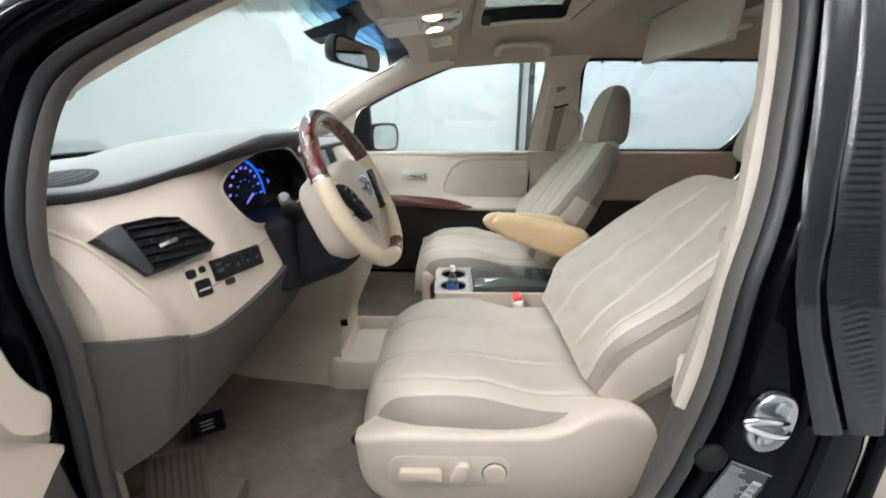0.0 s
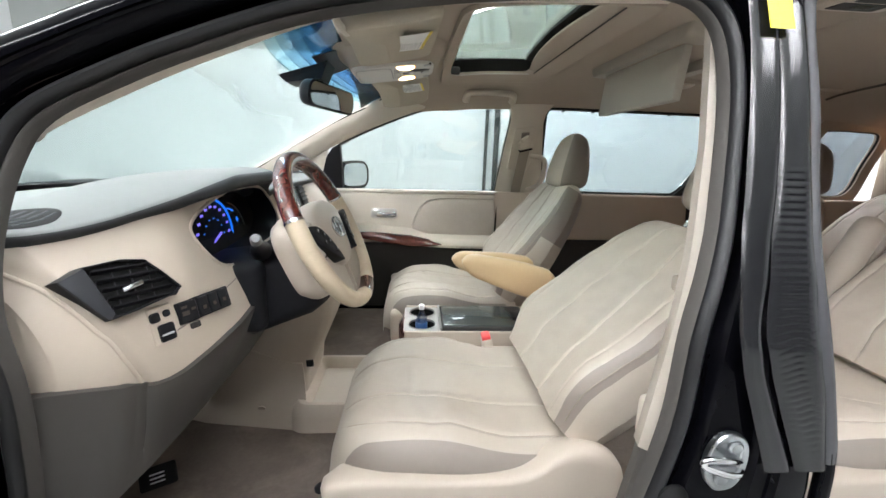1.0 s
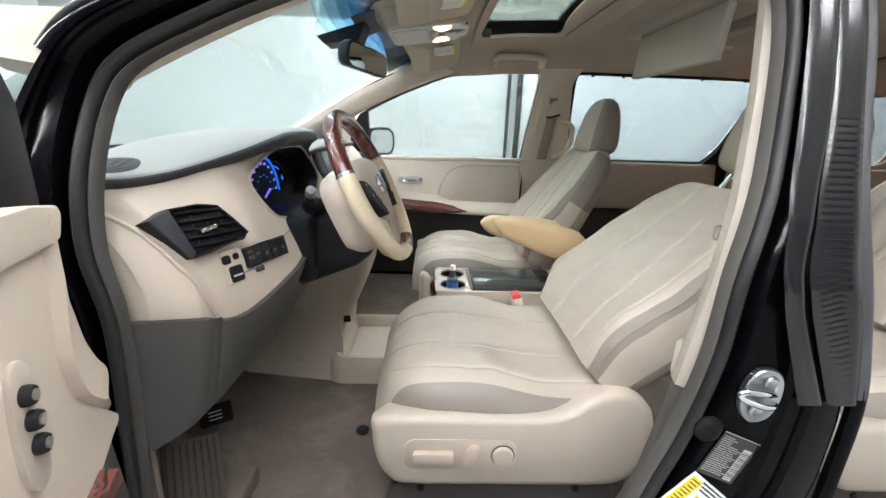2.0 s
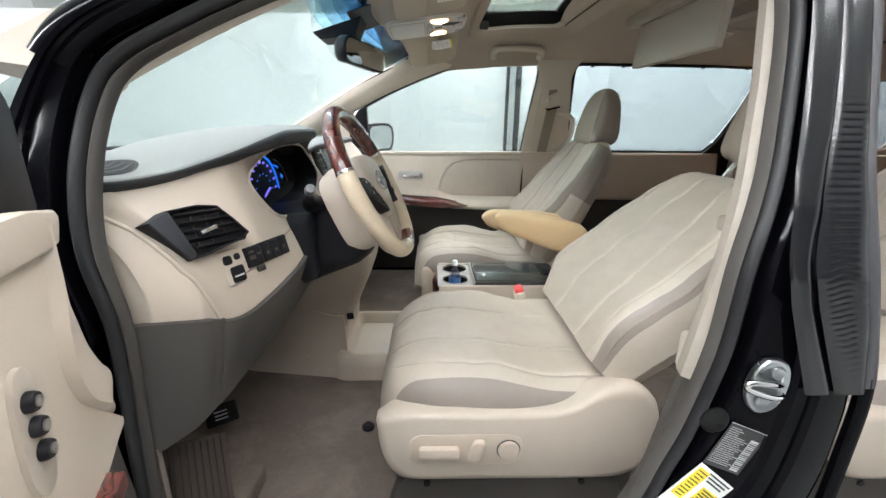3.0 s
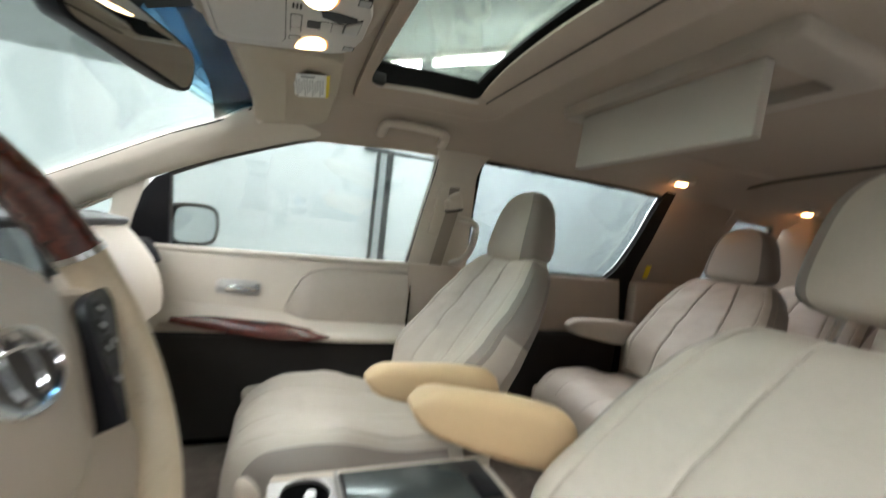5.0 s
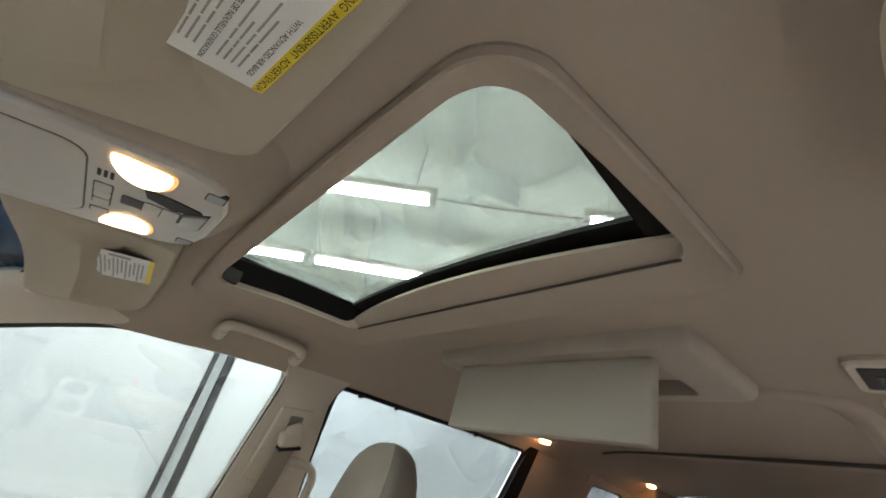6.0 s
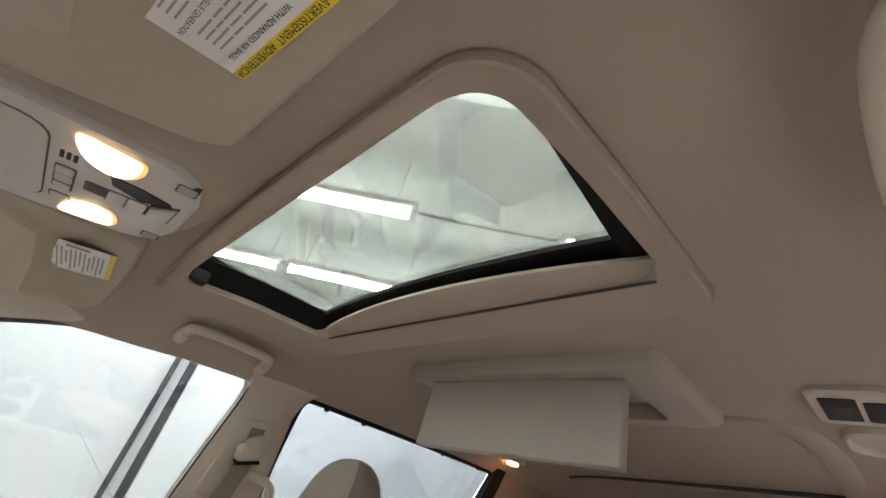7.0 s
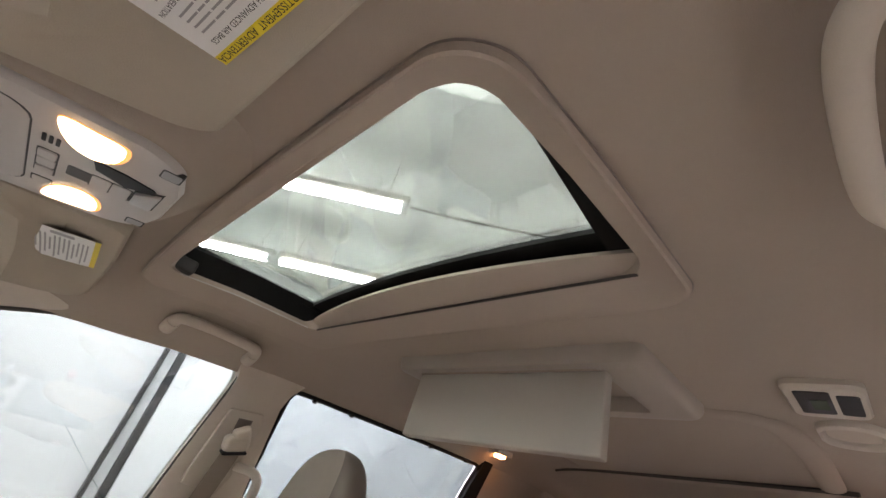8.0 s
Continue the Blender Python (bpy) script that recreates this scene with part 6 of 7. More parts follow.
for y0, y1, x, y in ((-0.100, 0.0125, 0.060, -0.044), (0.0125, 0.113, 0.062, 0.062)):
    # silver plate round each cup, and the black cup sunk into it
    square, circle = [], []
    for k in range(40):
        a = 2 * math.pi * k / 40
        c, q = math.cos(a), math.sin(a)
        reach = min((0.118 - x if c > 0 else x) / max(1e-6, abs(c)), (y1 - y if q > 0 else y - y0) / max(1e-6, abs(q)))
        square.append((x + c * reach, y + q * reach))
        circle.append((c, q))
    plate_ob = part("holder_plate", loft([[Vector((a, b, 0.826)) for a, b in square], [Vector((a, b, 0.8385)) for a, b in square], [Vector((x + c * 0.046, y + q * 0.046, 0.8395)) for c, q in circle], [Vector((x + c * 0.0445, y + q * 0.0445, 0.8425)) for c, q in circle], [Vector((x + c * 0.0430, y + q * 0.0430, 0.8425)) for c, q in circle], [Vector((x + c * 0.0420, y + q * 0.0420, 0.836)) for c, q in circle]], caps=False), PLATE_METAL, console, "dark silver cup holder plate")
    part("cup", loft([[Vector((x + c * r, y + q * r, z)) for c, q in circle] for r, z in ((0.0428, 0.840), (0.0405, 0.80), (0.039, 0.778), (0.002, 0.776))], caps=False), BLACK_RUBBER, plate_ob, "round black cup holder")
lid = part("lid", rbox(0.122, 0.42, -0.098, 0.108, 0.822, 0.850, 0.010, 4), DARK_TRIM, console, "black lid")
part("lid_inset", rbox(0.128, 0.36, -0.085, 0.095, 0.848, 0.8535, 0.003), SCREEN, lid, "glossy black lid panel")
part("latch", rbox(0.365, 0.41, -0.03, 0.04, 0.846, 0.858, 0.004), BLACK, lid, "black latch")
part("edge", tube([(0.120, -0.098, 0.846), (0.120, 0.108, 0.846)], 0.004, 8), SATIN, console, "silver edge strip")

bottle = thing("water_bottle", "small clear water bottle with blue label", "bottle", (0.056, -0.012, 0.80))
BT = Matrix.Translation((0.058, -0.042, 0.772)) @ Matrix.Diagonal((0.64, 0.64, 1.02, 1))
part("bottle_body", lathe([(0.0, 0.0), (0.028, 0.0), (0.030, 0.006), (0.029, 0.02), (0.030, 0.034), (0.029, 0.048), (0.024, 0.062), (0.012, 0.078), (0.011, 0.084)], 28, BT @ pose(0, 0, 0.033)), WATER, bottle, "clear ribbed plastic")
part("label_band", lathe([(0.0305, 0.018), (0.0314, 0.020), (0.0314, 0.040), (0.0305, 0.042), (0.029, 0.042), (0.029, 0.018)], 28, BT @ pose(0, 0, 0.033)), BLUE_LABEL, bottle, "blue label band")
part("cap", lathe([(0.0135, 0.084), (0.0138, 0.086), (0.0138, 0.098), (0.012, 0.100), (0, 0.100)], 24, BT @ pose(0, 0, 0.033)), WHITE_CAP, bottle, "white cap")

# seat-belt buckles
def buckle(x, y, lean, name_label, height=0.80):
    b = thing("belt_buckle", name_label, "belt buckle", (x, y, 0.74))
    m = frame_of((x, y, height), (0, 1, 0), (lean, 0, 1))
    part("stem", moved(slab(0.032, 0.12, 0.016, 0.006), m @ pose(0, -0.03, 0)), BEIGE, b, "beige stem")
    part("housing", moved(slab(0.048, 0.065, 0.030, 0.008), m @ pose(0, 0.040, 0)), PALE, b, "pale buckle housing")
    part("release", moved(slab(0.040, 0.020, 0.026, 0.005), m @ pose(0, 0.074, 0)), RED, b, "red release button")
    return b


buckle(0.264, -0.178, -0.22, "beige belt buckle with red button beside the driver seat", 0.786)
buckle(0.33, 0.17, -0.15, "beige belt buckle with red button beside the passenger seat", 0.72)

# ---- door hardware on the passenger side ----
def on_door(x, z, d):
    return Vector((x, door_skin(x, z, 1) - d, z))


handle = part("door_handle", prism(rounded_rect(0.135, 0.050, 0.014, 5, -0.13, 1.088), lambda u, v, d: on_door(u, v, d), 0.0, 0.004, 0.002), GREY_PLASTIC, front_door, "chrome door handle in a grey bowl")
part("bowl_inside", prism(rounded_rect(0.118, 0.036, 0.010, 5, -0.13, 1.090), lambda u, v, d: on_door(u, v, d), 0.0, 0.005, 0.001), SATIN, handle)
part("lever", prism(rounded_rect(0.090, 0.018, 0.007, 5, -0.122, 1.083), lambda u, v, d: on_door(u, v, d), 0.006, 0.016, 0.004), CHROME, handle, "chrome lever")
part("lock_tab", prism(rounded_rect(0.014, 0.026, 0.005, 4, -0.075, 1.088), lambda u, v, d: on_door(u, v, d), 0.006, 0.016, 0.003), CHROME, handle)
def belt_line(x):
    return table(x, [(-0.34, 0.982), (-0.20, 0.972), (-0.05, 0.958), (0.08, 0.947), (0.20, 0.941), (0.45, 0.938)])


pull = part("armrest", loft([[on_door(x, belt_line(x) + dz, d * table(x, [(-0.34, 0.15), (-0.20, 0.55), (-0.05, 0.9), (0.10, 1), (0.44, 0.9)])) for dz, d in ((0.060, 0.0), (0.040, 0.016), (0.022, 0.040), (0.010, 0.056), (-0.004, 0.060), (-0.016, 0.054), (-0.022, 0.035), (-0.022, 0.0))] for x in span(-0.34, 0.44, 34)]), PALE, front_door, "pale padded armrest")
part("wood_panel", loft([[on_door(x, belt_line(x) + dz * table(x, [(-0.31, 0.35), (-0.20, 0.8), (0.0, 1), (0.10, 0.7), (0.165, 0.12)]), d * table(x, [(-0.31, 0.3), (-0.20, 0.62), (-0.05, 0.95), (0.10, 1.03), (0.165, 1.0)])) for dz, d in ((0.030, 0.010), (0.030, 0.040), (0.018, 0.058), (-0.002, 0.0655), (-0.020, 0.062), (-0.023, 0.02))] for x in span(-0.31, 0.165, 28)]), WOOD, pull, "glossy dark red wood switch panel")
part("switch", moved(slab(0.05, 0.016, 0.006, 0.002), frame_of(on_door(-0.06, 0.985, 0.045), (1, 0, -0.1), (0, 1, 0.1))), BLACK, pull, "black window switch")
part("insert", sheet(lambda u, v: on_door(0.015 + 0.42 * u, 0.975 + 0.195 * v * table(u, [(0, 0.25), (0.04, 0.52), (0.10, 0.76), (0.18, 0.90), (0.30, 0.98), (0.45, 1), (1, 1.0)]), 0.024 * max(0.0, math.sin(math.pi * min(1, max(0, 0.02 + 0.96 * v)))) ** 0.5 * ease(u, -0.02, 0.22)), span(0, 1, 26), span(0, 1, 14), 0.01), LEATHER, pull, "stitched beige door insert")
part("seam", tube([on_door(0.015 + 0.42 * u, 0.975 + 0.197 * table(u, [(0, 0.25), (0.04, 0.52), (0.10, 0.76), (0.18, 0.90), (0.30, 0.98), (0.45, 1), (1, 1.0)]), 0.006) for u in span(0, 1, 30)], 0.0045, 8), LEATHER, pull, "padded border")

# outside mirror beyond the glass
omirror = thing("door_mirror", "black outside mirror on the passenger side", "mirror", (-0.30, 0.98, 1.20))
MO = frame_of((-0.298, 0.965, 1.272), (0.60, 0.80, 0), (0, 0, 1))
MS = [(p.x, p.y) for p in spline([(-0.093, -0.040, 0), (-0.078, -0.062, 0), (-0.04, -0.069, 0), (0.045, -0.069, 0), (0.080, -0.057, 0), (0.094, -0.025, 0), (0.094, 0.020, 0), (0.080, 0.052, 0), (0.045, 0.067, 0), (-0.045, 0.066, 0), (-0.080, 0.055, 0), (-0.094, 0.030, 0)], 44, True)]
part("shell", loft([[MO @ Vector((u * k, v * k, d)) for u, v in MS] for k, d in ((0.5, -0.085), (0.85, -0.07), (1.03, -0.03), (1.08, 0.0), (1.06, 0.006), (0.97, 0.0055), (0.90, 0.004))]), BLACK, omirror, "black mirror shell")
part("mirror_glass", loft([[MO @ Vector((u * 0.90, v * 0.88, d)) for u, v in MS] for d in (-0.003, 0.0065)]), MIRROR, omirror, "mirror glass")
part("foot", rbox(-0.40, -0.36, 0.86, 0.96, 1.19, 1.24, 0.012), BLACK, omirror)

# seat belt and grip on the passenger pillar
belt = thing("seat_belt", "beige seat belt hanging on the pillar", "seat belt", (0.55, 0.72, 1.2))
def on_pillar(x, z, d):
    return side_point(x, z, 1, d)


rail_shape = [(0.506, 1.522), (0.600, 1.532), (0.615, 1.505), (0.606, 1.36), (0.590, 1.318), (0.492, 1.330), (0.494, 1.36)]
part("height_rail", prism(rail_shape, on_pillar, 0.008, 0.022, 0.005, 3), PALE, belt, "raised beige belt slider panel")
# no real recess: a darker taupe plate gives the slot's shade
part("rail_slot", prism([(0.540, 1.505), (0.580, 1.508), (0.578, 1.40), (0.548, 1.40)], on_pillar, 0.018, 0.0232, 0.001), TAUPE, belt, "slider slot with its shade put in as taupe colour")
BP = frame_of(on_pillar(0.560, 1.447, 0.046), (0.96, 0.0, 0.24), (-0.22, -0.28, 0.95))
part("guide", moved(slab(0.070, 0.044, 0.034, 0.015, 5), BP), PALE, belt, "bulky beige belt guide")
part("guide_top", moved(slab(0.048, 0.040, 0.024, 0.011, 5), BP @ pose(0.006, 0.022, 0.004, 0, 0, 18)), PALE, belt, "rounded cover over the guide bolt")
part("guide_slot", moved(slab(0.064, 0.007, 0.030, 0.003), BP @ pose(-0.002, -0.023, 0.004)), BLACK, belt, "dark belt slot")
part("webbing", sheet(lambda u, v: side_point(0.538 - 0.050 * u + 0.050 * v, 1.432 - 0.75 * u + 0.012 * v, 1, 0.044 - 0.018 * ease(u, 0, 0.3) + 0.006 * math.sin(3 * u)), span(0, 1, 24), span(0, 1, 4), 0.0018), BELT, belt, "beige webbing")
part("tongue", moved(slab(0.055, 0.030, 0.012, 0.004), frame_of(side_point(0.535, 1.185, 1, 0.045), (1, 0, 0), (0, -0.1, 1))), CHROME, belt, "metal tongue in a beige grip")
grip = thing("pillar_grip", "beige grab handle on the rear edge of the pillar", "grab handle", (0.64, 0.74, 1.30))
part("bar", tube(spline([side_point(0.600, 1.395, 1, 0.02), side_point(0.650, 1.388, 1, 0.045), side_point(0.672, 1.36, 1, 0.052), side_point(0.672, 1.29, 1, 0.05), side_point(0.650, 1.245, 1, 0.045), side_point(0.610, 1.222, 1, 0.02)], 28), 0.0125, 10), PALE, grip)

# roof grips: a bar along the roof whose two ends turn outwards and down into the headlining
def roof_grip(label, x0, x1, bar_y, foot_y, bar_z, foot_z, r):
    g = thing("roof_grip", label, "grab handle", ((x0 + x1) / 2, foot_y, bar_z))
    k = 0.22
    pts = [(x0, foot_y, foot_z), (x0 + 0.001, foot_y + (bar_y - foot_y) * 0.45, foot_z + (bar_z - foot_z) * 0.55), (x0 + 0.008, bar_y + (foot_y - bar_y) * k, bar_z - 0.002), (x0 + 0.034, bar_y, bar_z),
           ((x0 + x1) / 2, bar_y - math.copysign(0.003, bar_y), bar_z + 0.002),
           (x1 - 0.034, bar_y, bar_z), (x1 - 0.008, bar_y + (foot_y - bar_y) * k, bar_z - 0.002), (x1 - 0.001, foot_y + (bar_y - foot_y) * 0.45, foot_z + (bar_z - foot_z) * 0.55), (x1, foot_y, foot_z)]
    path = spline(pts, 64)
    part("bar", tube(path[8:56], [r * (1 + 0.12 * abs(2 * i / 47 - 1) ** 3) for i in range(48)], 16, False, 0.82), PALE, g, "beige grip bar")
    for a, b in ((0, 10), (54, 64)):
        part("end", tube(path[a:b], r * 1.16, 16, False, 0.9), PALE, g, "beige moulded end")
    return g


roof_grip("beige folding grab handle above the passenger window", 0.256, 0.472, 0.632, 0.694, 1.664, 1.638, 0.0150)
roof_grip("beige folding grab handle above the driver door", 0.205, 0.402, -0.541, -0.602, 1.657, 1.640, 0.0098)


# ---- headlining fittings ----
def ring_plate(outer, inner, zf, steps):
    """A frame round an opening; steps of (0 outer .. 1 inner, drop below the roof)."""
    rings = []
    for f, drop in steps:
        ring = []
        for (a, b), (c, d) in zip(outer, inner):
            x, y = a + (c - a) * f, b + (d - b) * f
            ring.append(Vector((x, y, zf(x, y) - drop)))
        rings.append(ring)
    return loft(rings, caps=False)


def roof_rect(x0, x1, y0, y1, r, bow=0.0, n=9):
    pts = rounded_rect(x1 - x0, y1 - y0, r, n, (x0 + x1) / 2, (y0 + y1) / 2)
    mid, half = (y0 + y1) / 2, (y1 - y0) / 2
    out = []
    for i in range(len(pts)):
        a, b = Vector((*pts[i], 0)), Vector((*pts[(i + 1) % len(pts)], 0))
        k = max(1, int((b - a).length / 0.04))
        for j in range(k):
            p = a.lerp(b, j / k)
            out.append((p.x - bow * (1 - ((p.y - mid) / half) ** 2) * (1 if p.x < (x0 + x1) / 2 else 0), p.y))
    return out


sunroof = thing("sunroof", "closed glass sunroof with its sunshade slid back", "sunroof", (0.34, 0.02, 1.72), kind="structure")
OUT = roof_rect(0.128, 0.574, -0.392, 0.520, 0.055, 0.012)
INN = roof_rect(0.156, 0.490, -0.357, 0.414, 0.040, 0.012)
INN = [(p.x, p.y) for p in spline([(x, y, 0) for x, y in INN], len(OUT), True)]
start = min(range(len(OUT)), key=lambda i: (INN[i][0] - OUT[0][0]) ** 2 + (INN[i][1] - OUT[0][1]) ** 2)
INN = INN[start:] + INN[:start]
part("trim_frame", ring_plate(OUT, INN, roof_z, [(0.0, -0.004), (0.01, 0.005), (0.05, 0.0095), (0.12, 0.011), (0.20, 0.009), (0.28, 0.006), (0.80, 0.003), (0.95, 0.000), (0.99, -0.008), (1.0, -0.020), (1.0, -0.035)]), TRIM_CLOTH, sunroof, "beige trim frame")
part("frame_groove", tube([(x, y, roof_z(x, y) - 0.0006) for x, y in OUT], 0.0013, 6, True), TAUPE, sunroof)
GL = roof_rect(0.135, 0.56, -0.40, 0.44, 0.06)
part("glass", loft([[Vector((x, y, roof_z(x, y) + 0.052)) for x, y in GL], [Vector((x, y, roof_z(x, y) + 0.057)) for x, y in GL]]), ROOF_GLASS, sunroof, "tinted roof glass")
for y0, y1 in ((-0.362, -0.400), (0.386, 0.424)):
    part("track", sheet(lambda u, v: Vector((0.150 + 0.36 * u, y0 + (y1 - y0) * v, roof_z(0.155 + 0.36 * u, 0.3) + 0.050 - 0.046 * v)), span(0, 1, 12), span(0, 1, 5), 0.004), BLACK_RUBBER, sunroof, "black guide track")
    for k in range(6):
        f = (k + 0.8) / 6.3
        part("track_rib", tube([(x, y0 + (y1 - y0) * f, roof_z(x, 0.3) + 0.048 - 0.046 * f) for x in span(0.200, 0.500, 10)], 0.0024, 6), SLATE, sunroof, "ribbed edge of the track")
part("track_lip", tube([(x, 0.415, roof_z(x, 0.415) + 0.001) for x in span(0.170, 0.48, 14)], 0.0013, 6), GREY_PLASTIC, sunroof, "pale plastic track lip")
part("track_stop", rbox(0.158, 0.196, 0.392, 0.426, 1.694, 1.722, 0.006), DARK_TRIM, sunroof, "dark track end stop")
part("side_band", rbox(0.15, 0.56, 0.390, 0.446, 1.746, 1.752, 0.002), BLACK_RUBBER, sunroof, "black glass edge band")
part("side_band", prism([(0.24, -0.338), (0.46, -0.316), (0.53, -0.312), (0.53, -0.43), (0.24, -0.43)], lambda u, v, d: (u, v, d), 1.738, 1.752, 0.002), BLACK_RUBBER, sunroof, "black glass edge band")
part("rear_band", sheet(lambda u, v: Vector((0.456 + 0.035 * v - 0.030 * (1 - (2 * u - 1) ** 2), -0.40 + 0.84 * u, roof_z(0.45, -0.40 + 0.84 * u) + 0.043)), span(0, 1, 20), span(0, 1, 3), 0.008), BLACK_RUBBER, sunroof, "black rear edge band")
# closing plate added to block a light spot behind the sunshade
part("rear_cover", sheet(lambda u, v: Vector((0.462 + 0.15 * v, -0.43 + 0.89 * u, roof_z(0.5, -0.43 + 0.89 * u) + 0.0495)), span(0, 1, 20), span(0, 1, 3), 0.004), BLACK_RUBBER, sunroof, "black closing plate added to block light behind the roof glass")
part("shade_gap", tube([(0.4875, y, roof_z(0.4875, y) - 0.0008) for y in span(-0.345, 0.395, 30)], 0.0022, 6), GREY_TAUPE, sunroof, "dark gap behind the sunshade")
part("sunshade", loft([[Vector((0.476 + dx - 0.044 * (1 - ((y - 0.02) / 0.39) ** 2), y, roof_z(0.45, y) + dz)) for dx, dz in ((0.012, 0.034), (0.0, 0.027), (-0.002, 0.020), (0.008, 0.012), (0.045, 0.002), (0.058, 0.004), (0.10, 0.020), (0.10, 0.034))] for y in span(-0.370, 0.410, 30)]), TRIM_CLOTH, sunroof, "bowed beige sunshade edge")


def visor(y0, y1, label, sign, drop, x0, x1):
    """y0 is the edge beside the overhead console, y1 the edge beside the door."""
    v = thing("sun_visor", label, "sun visor", (-0.02, (y0 + y1) / 2, 1.64))

    def vz(x, y):
        return roof_z(x, y) - drop

    mid = ((x0 + x1) / 2, (y0 + y1) / 2)
    pts = []
    for x, y in roof_rect(x0, x1, min(y0, y1), max(y0, y1), 0.034):
        slant = sign * 0.040 * max(0, 1 - abs(y - y0) / 0.10) * (x - x0) / (x1 - x0)
        pts.append((x - 0.012 * ease(abs(y - y0), 0.3, 0.0), y + slant))

    def ring(k, dz):
        return [Vector((mid[0] + (x - mid[0]) * k, mid[1] + (y - mid[1]) * (1 - (1 - k) * 0.45), vz(x, y) + dz)) for x, y in pts]
    part("board", loft([ring(0.6, 0.018), ring(0.95, 0.016), ring(0.99, 0.010), ring(1.0, 0.003), ring(0.99, -0.004), ring(0.96, -0.0075), ring(0.92, -0.008), ring(0.6, -0.008), ring(0.2, -0.008)]), VISOR_CLOTH, v, "beige fabric visor board")
    part("pivot", tube(spline([(x0 + 0.02, y1 - sign * 0.03, vz(x0, y1)), (x0 + 0.01, y1 + sign * 0.015, vz(x0, y1) + 0.005), (x0 + 0.005, y1 + sign * 0.02, roof_z(x0, y1) + 0.004)], 10), 0.007, 8), PALE, v)
    return v, vz


dv, dvz = visor(-0.128, -0.572, "beige driver sun visor with white and yellow warning label", -1, 0.042, -0.107, 0.0766)
pv, pvz = visor(0.128, 0.590, "beige passenger sun visor with white label", 1, 0.034, -0.115, 0.078)


def roof_label(parent, vz, x0, x1, y0, y1, name, material, lift=0.009, label="", skew=0.0, pin=0.0):
    def at(u, v):
        y = y0 + (y1 - y0) * v
        x = x0 + (x1 - x0) * u - skew * (y - pin)
        return Vector((x, y, vz(x, y) - lift))
    return part(name, sheet(at, span(0, 1, 2 + int(abs(x1 - x0) / 0.006)), span(0, 1, 2 + int(abs(y1 - y0) / 0.008)), 0.0003), material, parent, label)


def words(parent, text, size, m, material):
    c = bpy.data.curves.new("words", "FONT")
    c.body, c.size, c.extrude = text, size, 0.0001
    c.align_x = "RIGHT"
    ob = new("lettering", c)
    me = bpy.data.meshes.new_from_object(ob)
    bpy.data.objects.remove(ob)
    bm = bmesh.new()
    bm.from_mesh(me)
    bpy.data.meshes.remove(me)
    moved(bm, m)
    for v in bm.verts:
        v.co.z = dvz(v.co.x, v.co.y) - 0.0096 + (0.0001 if v.co.z > m.translation.z else 0)
    return part("lettering", bm, material, parent)


SKEW, PIN = 0.13, -0.267
roof_label(dv, dvz, -0.043, 0.0360, -0.4196, PIN, "label", WHITE_LABEL, 0.0086, "white warning label", SKEW, PIN)
roof_label(dv, dvz, 0.0360, 0.0430, -0.4196, PIN, "label_strip", YELLOW_LABEL, 0.0086, "yellow warning strip", SKEW, PIN)


def under_text(text, size, x, y, material=INK, bold=False):
    """Lettering on the visor's underside that ends at y and runs towards the middle of the van, its tops to the rear."""
    way = Vector((-SKEW, 1, -0.02)).normalized()
    tops = Vector((1, SKEW, 0.09)).normalized()
    m = Matrix((way, tops, way.cross(tops))).transposed().to_4x4()
    xx = x - SKEW * (y - PIN)
    m.translation = (xx, y, dvz(xx, y) - 0.0094)
    words(dv, text, size, m, material)


under_text("WARNING  AVERTISSEMENT  ADVERTENCIA", 0.0062, 0.0374, -0.2690)
under_text("WITH ADVANCED AIR BAGS", 0.0048, 0.0285, -0.2790)
under_text("DOTE DE NOUVELLE GENERATION", 0.0042, 0.0035, -0.2720)
for k, (x, long) in enumerate([(0.0225, 0.050), (0.0185, 0.062), (0.0145, 0.040), (0.0105, 0.055), (-0.0015, 0.060), (-0.0055, 0.072), (-0.0095, 0.055), (-0.0135, 0.068), (-0.0175, 0.030), (-0.0235, 0.07), (-0.0275, 0.06), (-0.0315, 0.065), (-0.0355, 0.04)]):
    for a, b in ((0.0, 0.30), (0.34, 0.52), (0.56, 1.0)):
        roof_label(dv, dvz, x, x + 0.0012, -0.281 - long * b, -0.281 - long * a, "text_bar", GREY_INK, 0.0093, "", SKEW, PIN)
roof_label(pv, pvz, -0.046, 0.040, 0.255, 0.400, "label", WHITE_LABEL, 0.0086, "white label", -0.08, 0.255)
roof_label(pv, pvz, 0.040, 0.047, 0.255, 0.400, "label_strip", YELLOW_LABEL, 0.0086, "yellow edge strip", -0.08, 0.255)
for k in range(14):
    roof_label(pv, pvz, -0.041 + 0.0056 * k, -0.0388 + 0.0056 * k, 0.285 if k % 5 else 0.30, 0.392 - 0.016 * (k % 3), "text_bar", GREY_INK, 0.0093, "", -0.08, 0.255)
roof_label(pv, pvz, -0.012, 0.016, 0.264, 0.276, "text_bar", GREY_INK, 0.0093, "", -0.08, 0.255)

# overhead console with two map lamps
oh = thing("overhead_console", "grey overhead console with lit map lamps", "overhead console", (-0.06, 0, 1.63))


def oz(x, y):
    return 1.6185 + 0.138 * x


def oh_ring(k, dz, x0=-0.150, x1=0.078, w=0.114):
    pts = [(x - 0.028 * max(0, (abs(y) - 0.05) / 0.07) ** 1.5 * (1 if x > -0.06 else 0), y) for x, y in roof_rect(x0, x1, -w, w, 0.030)]
    mid = (x0 + x1) / 2
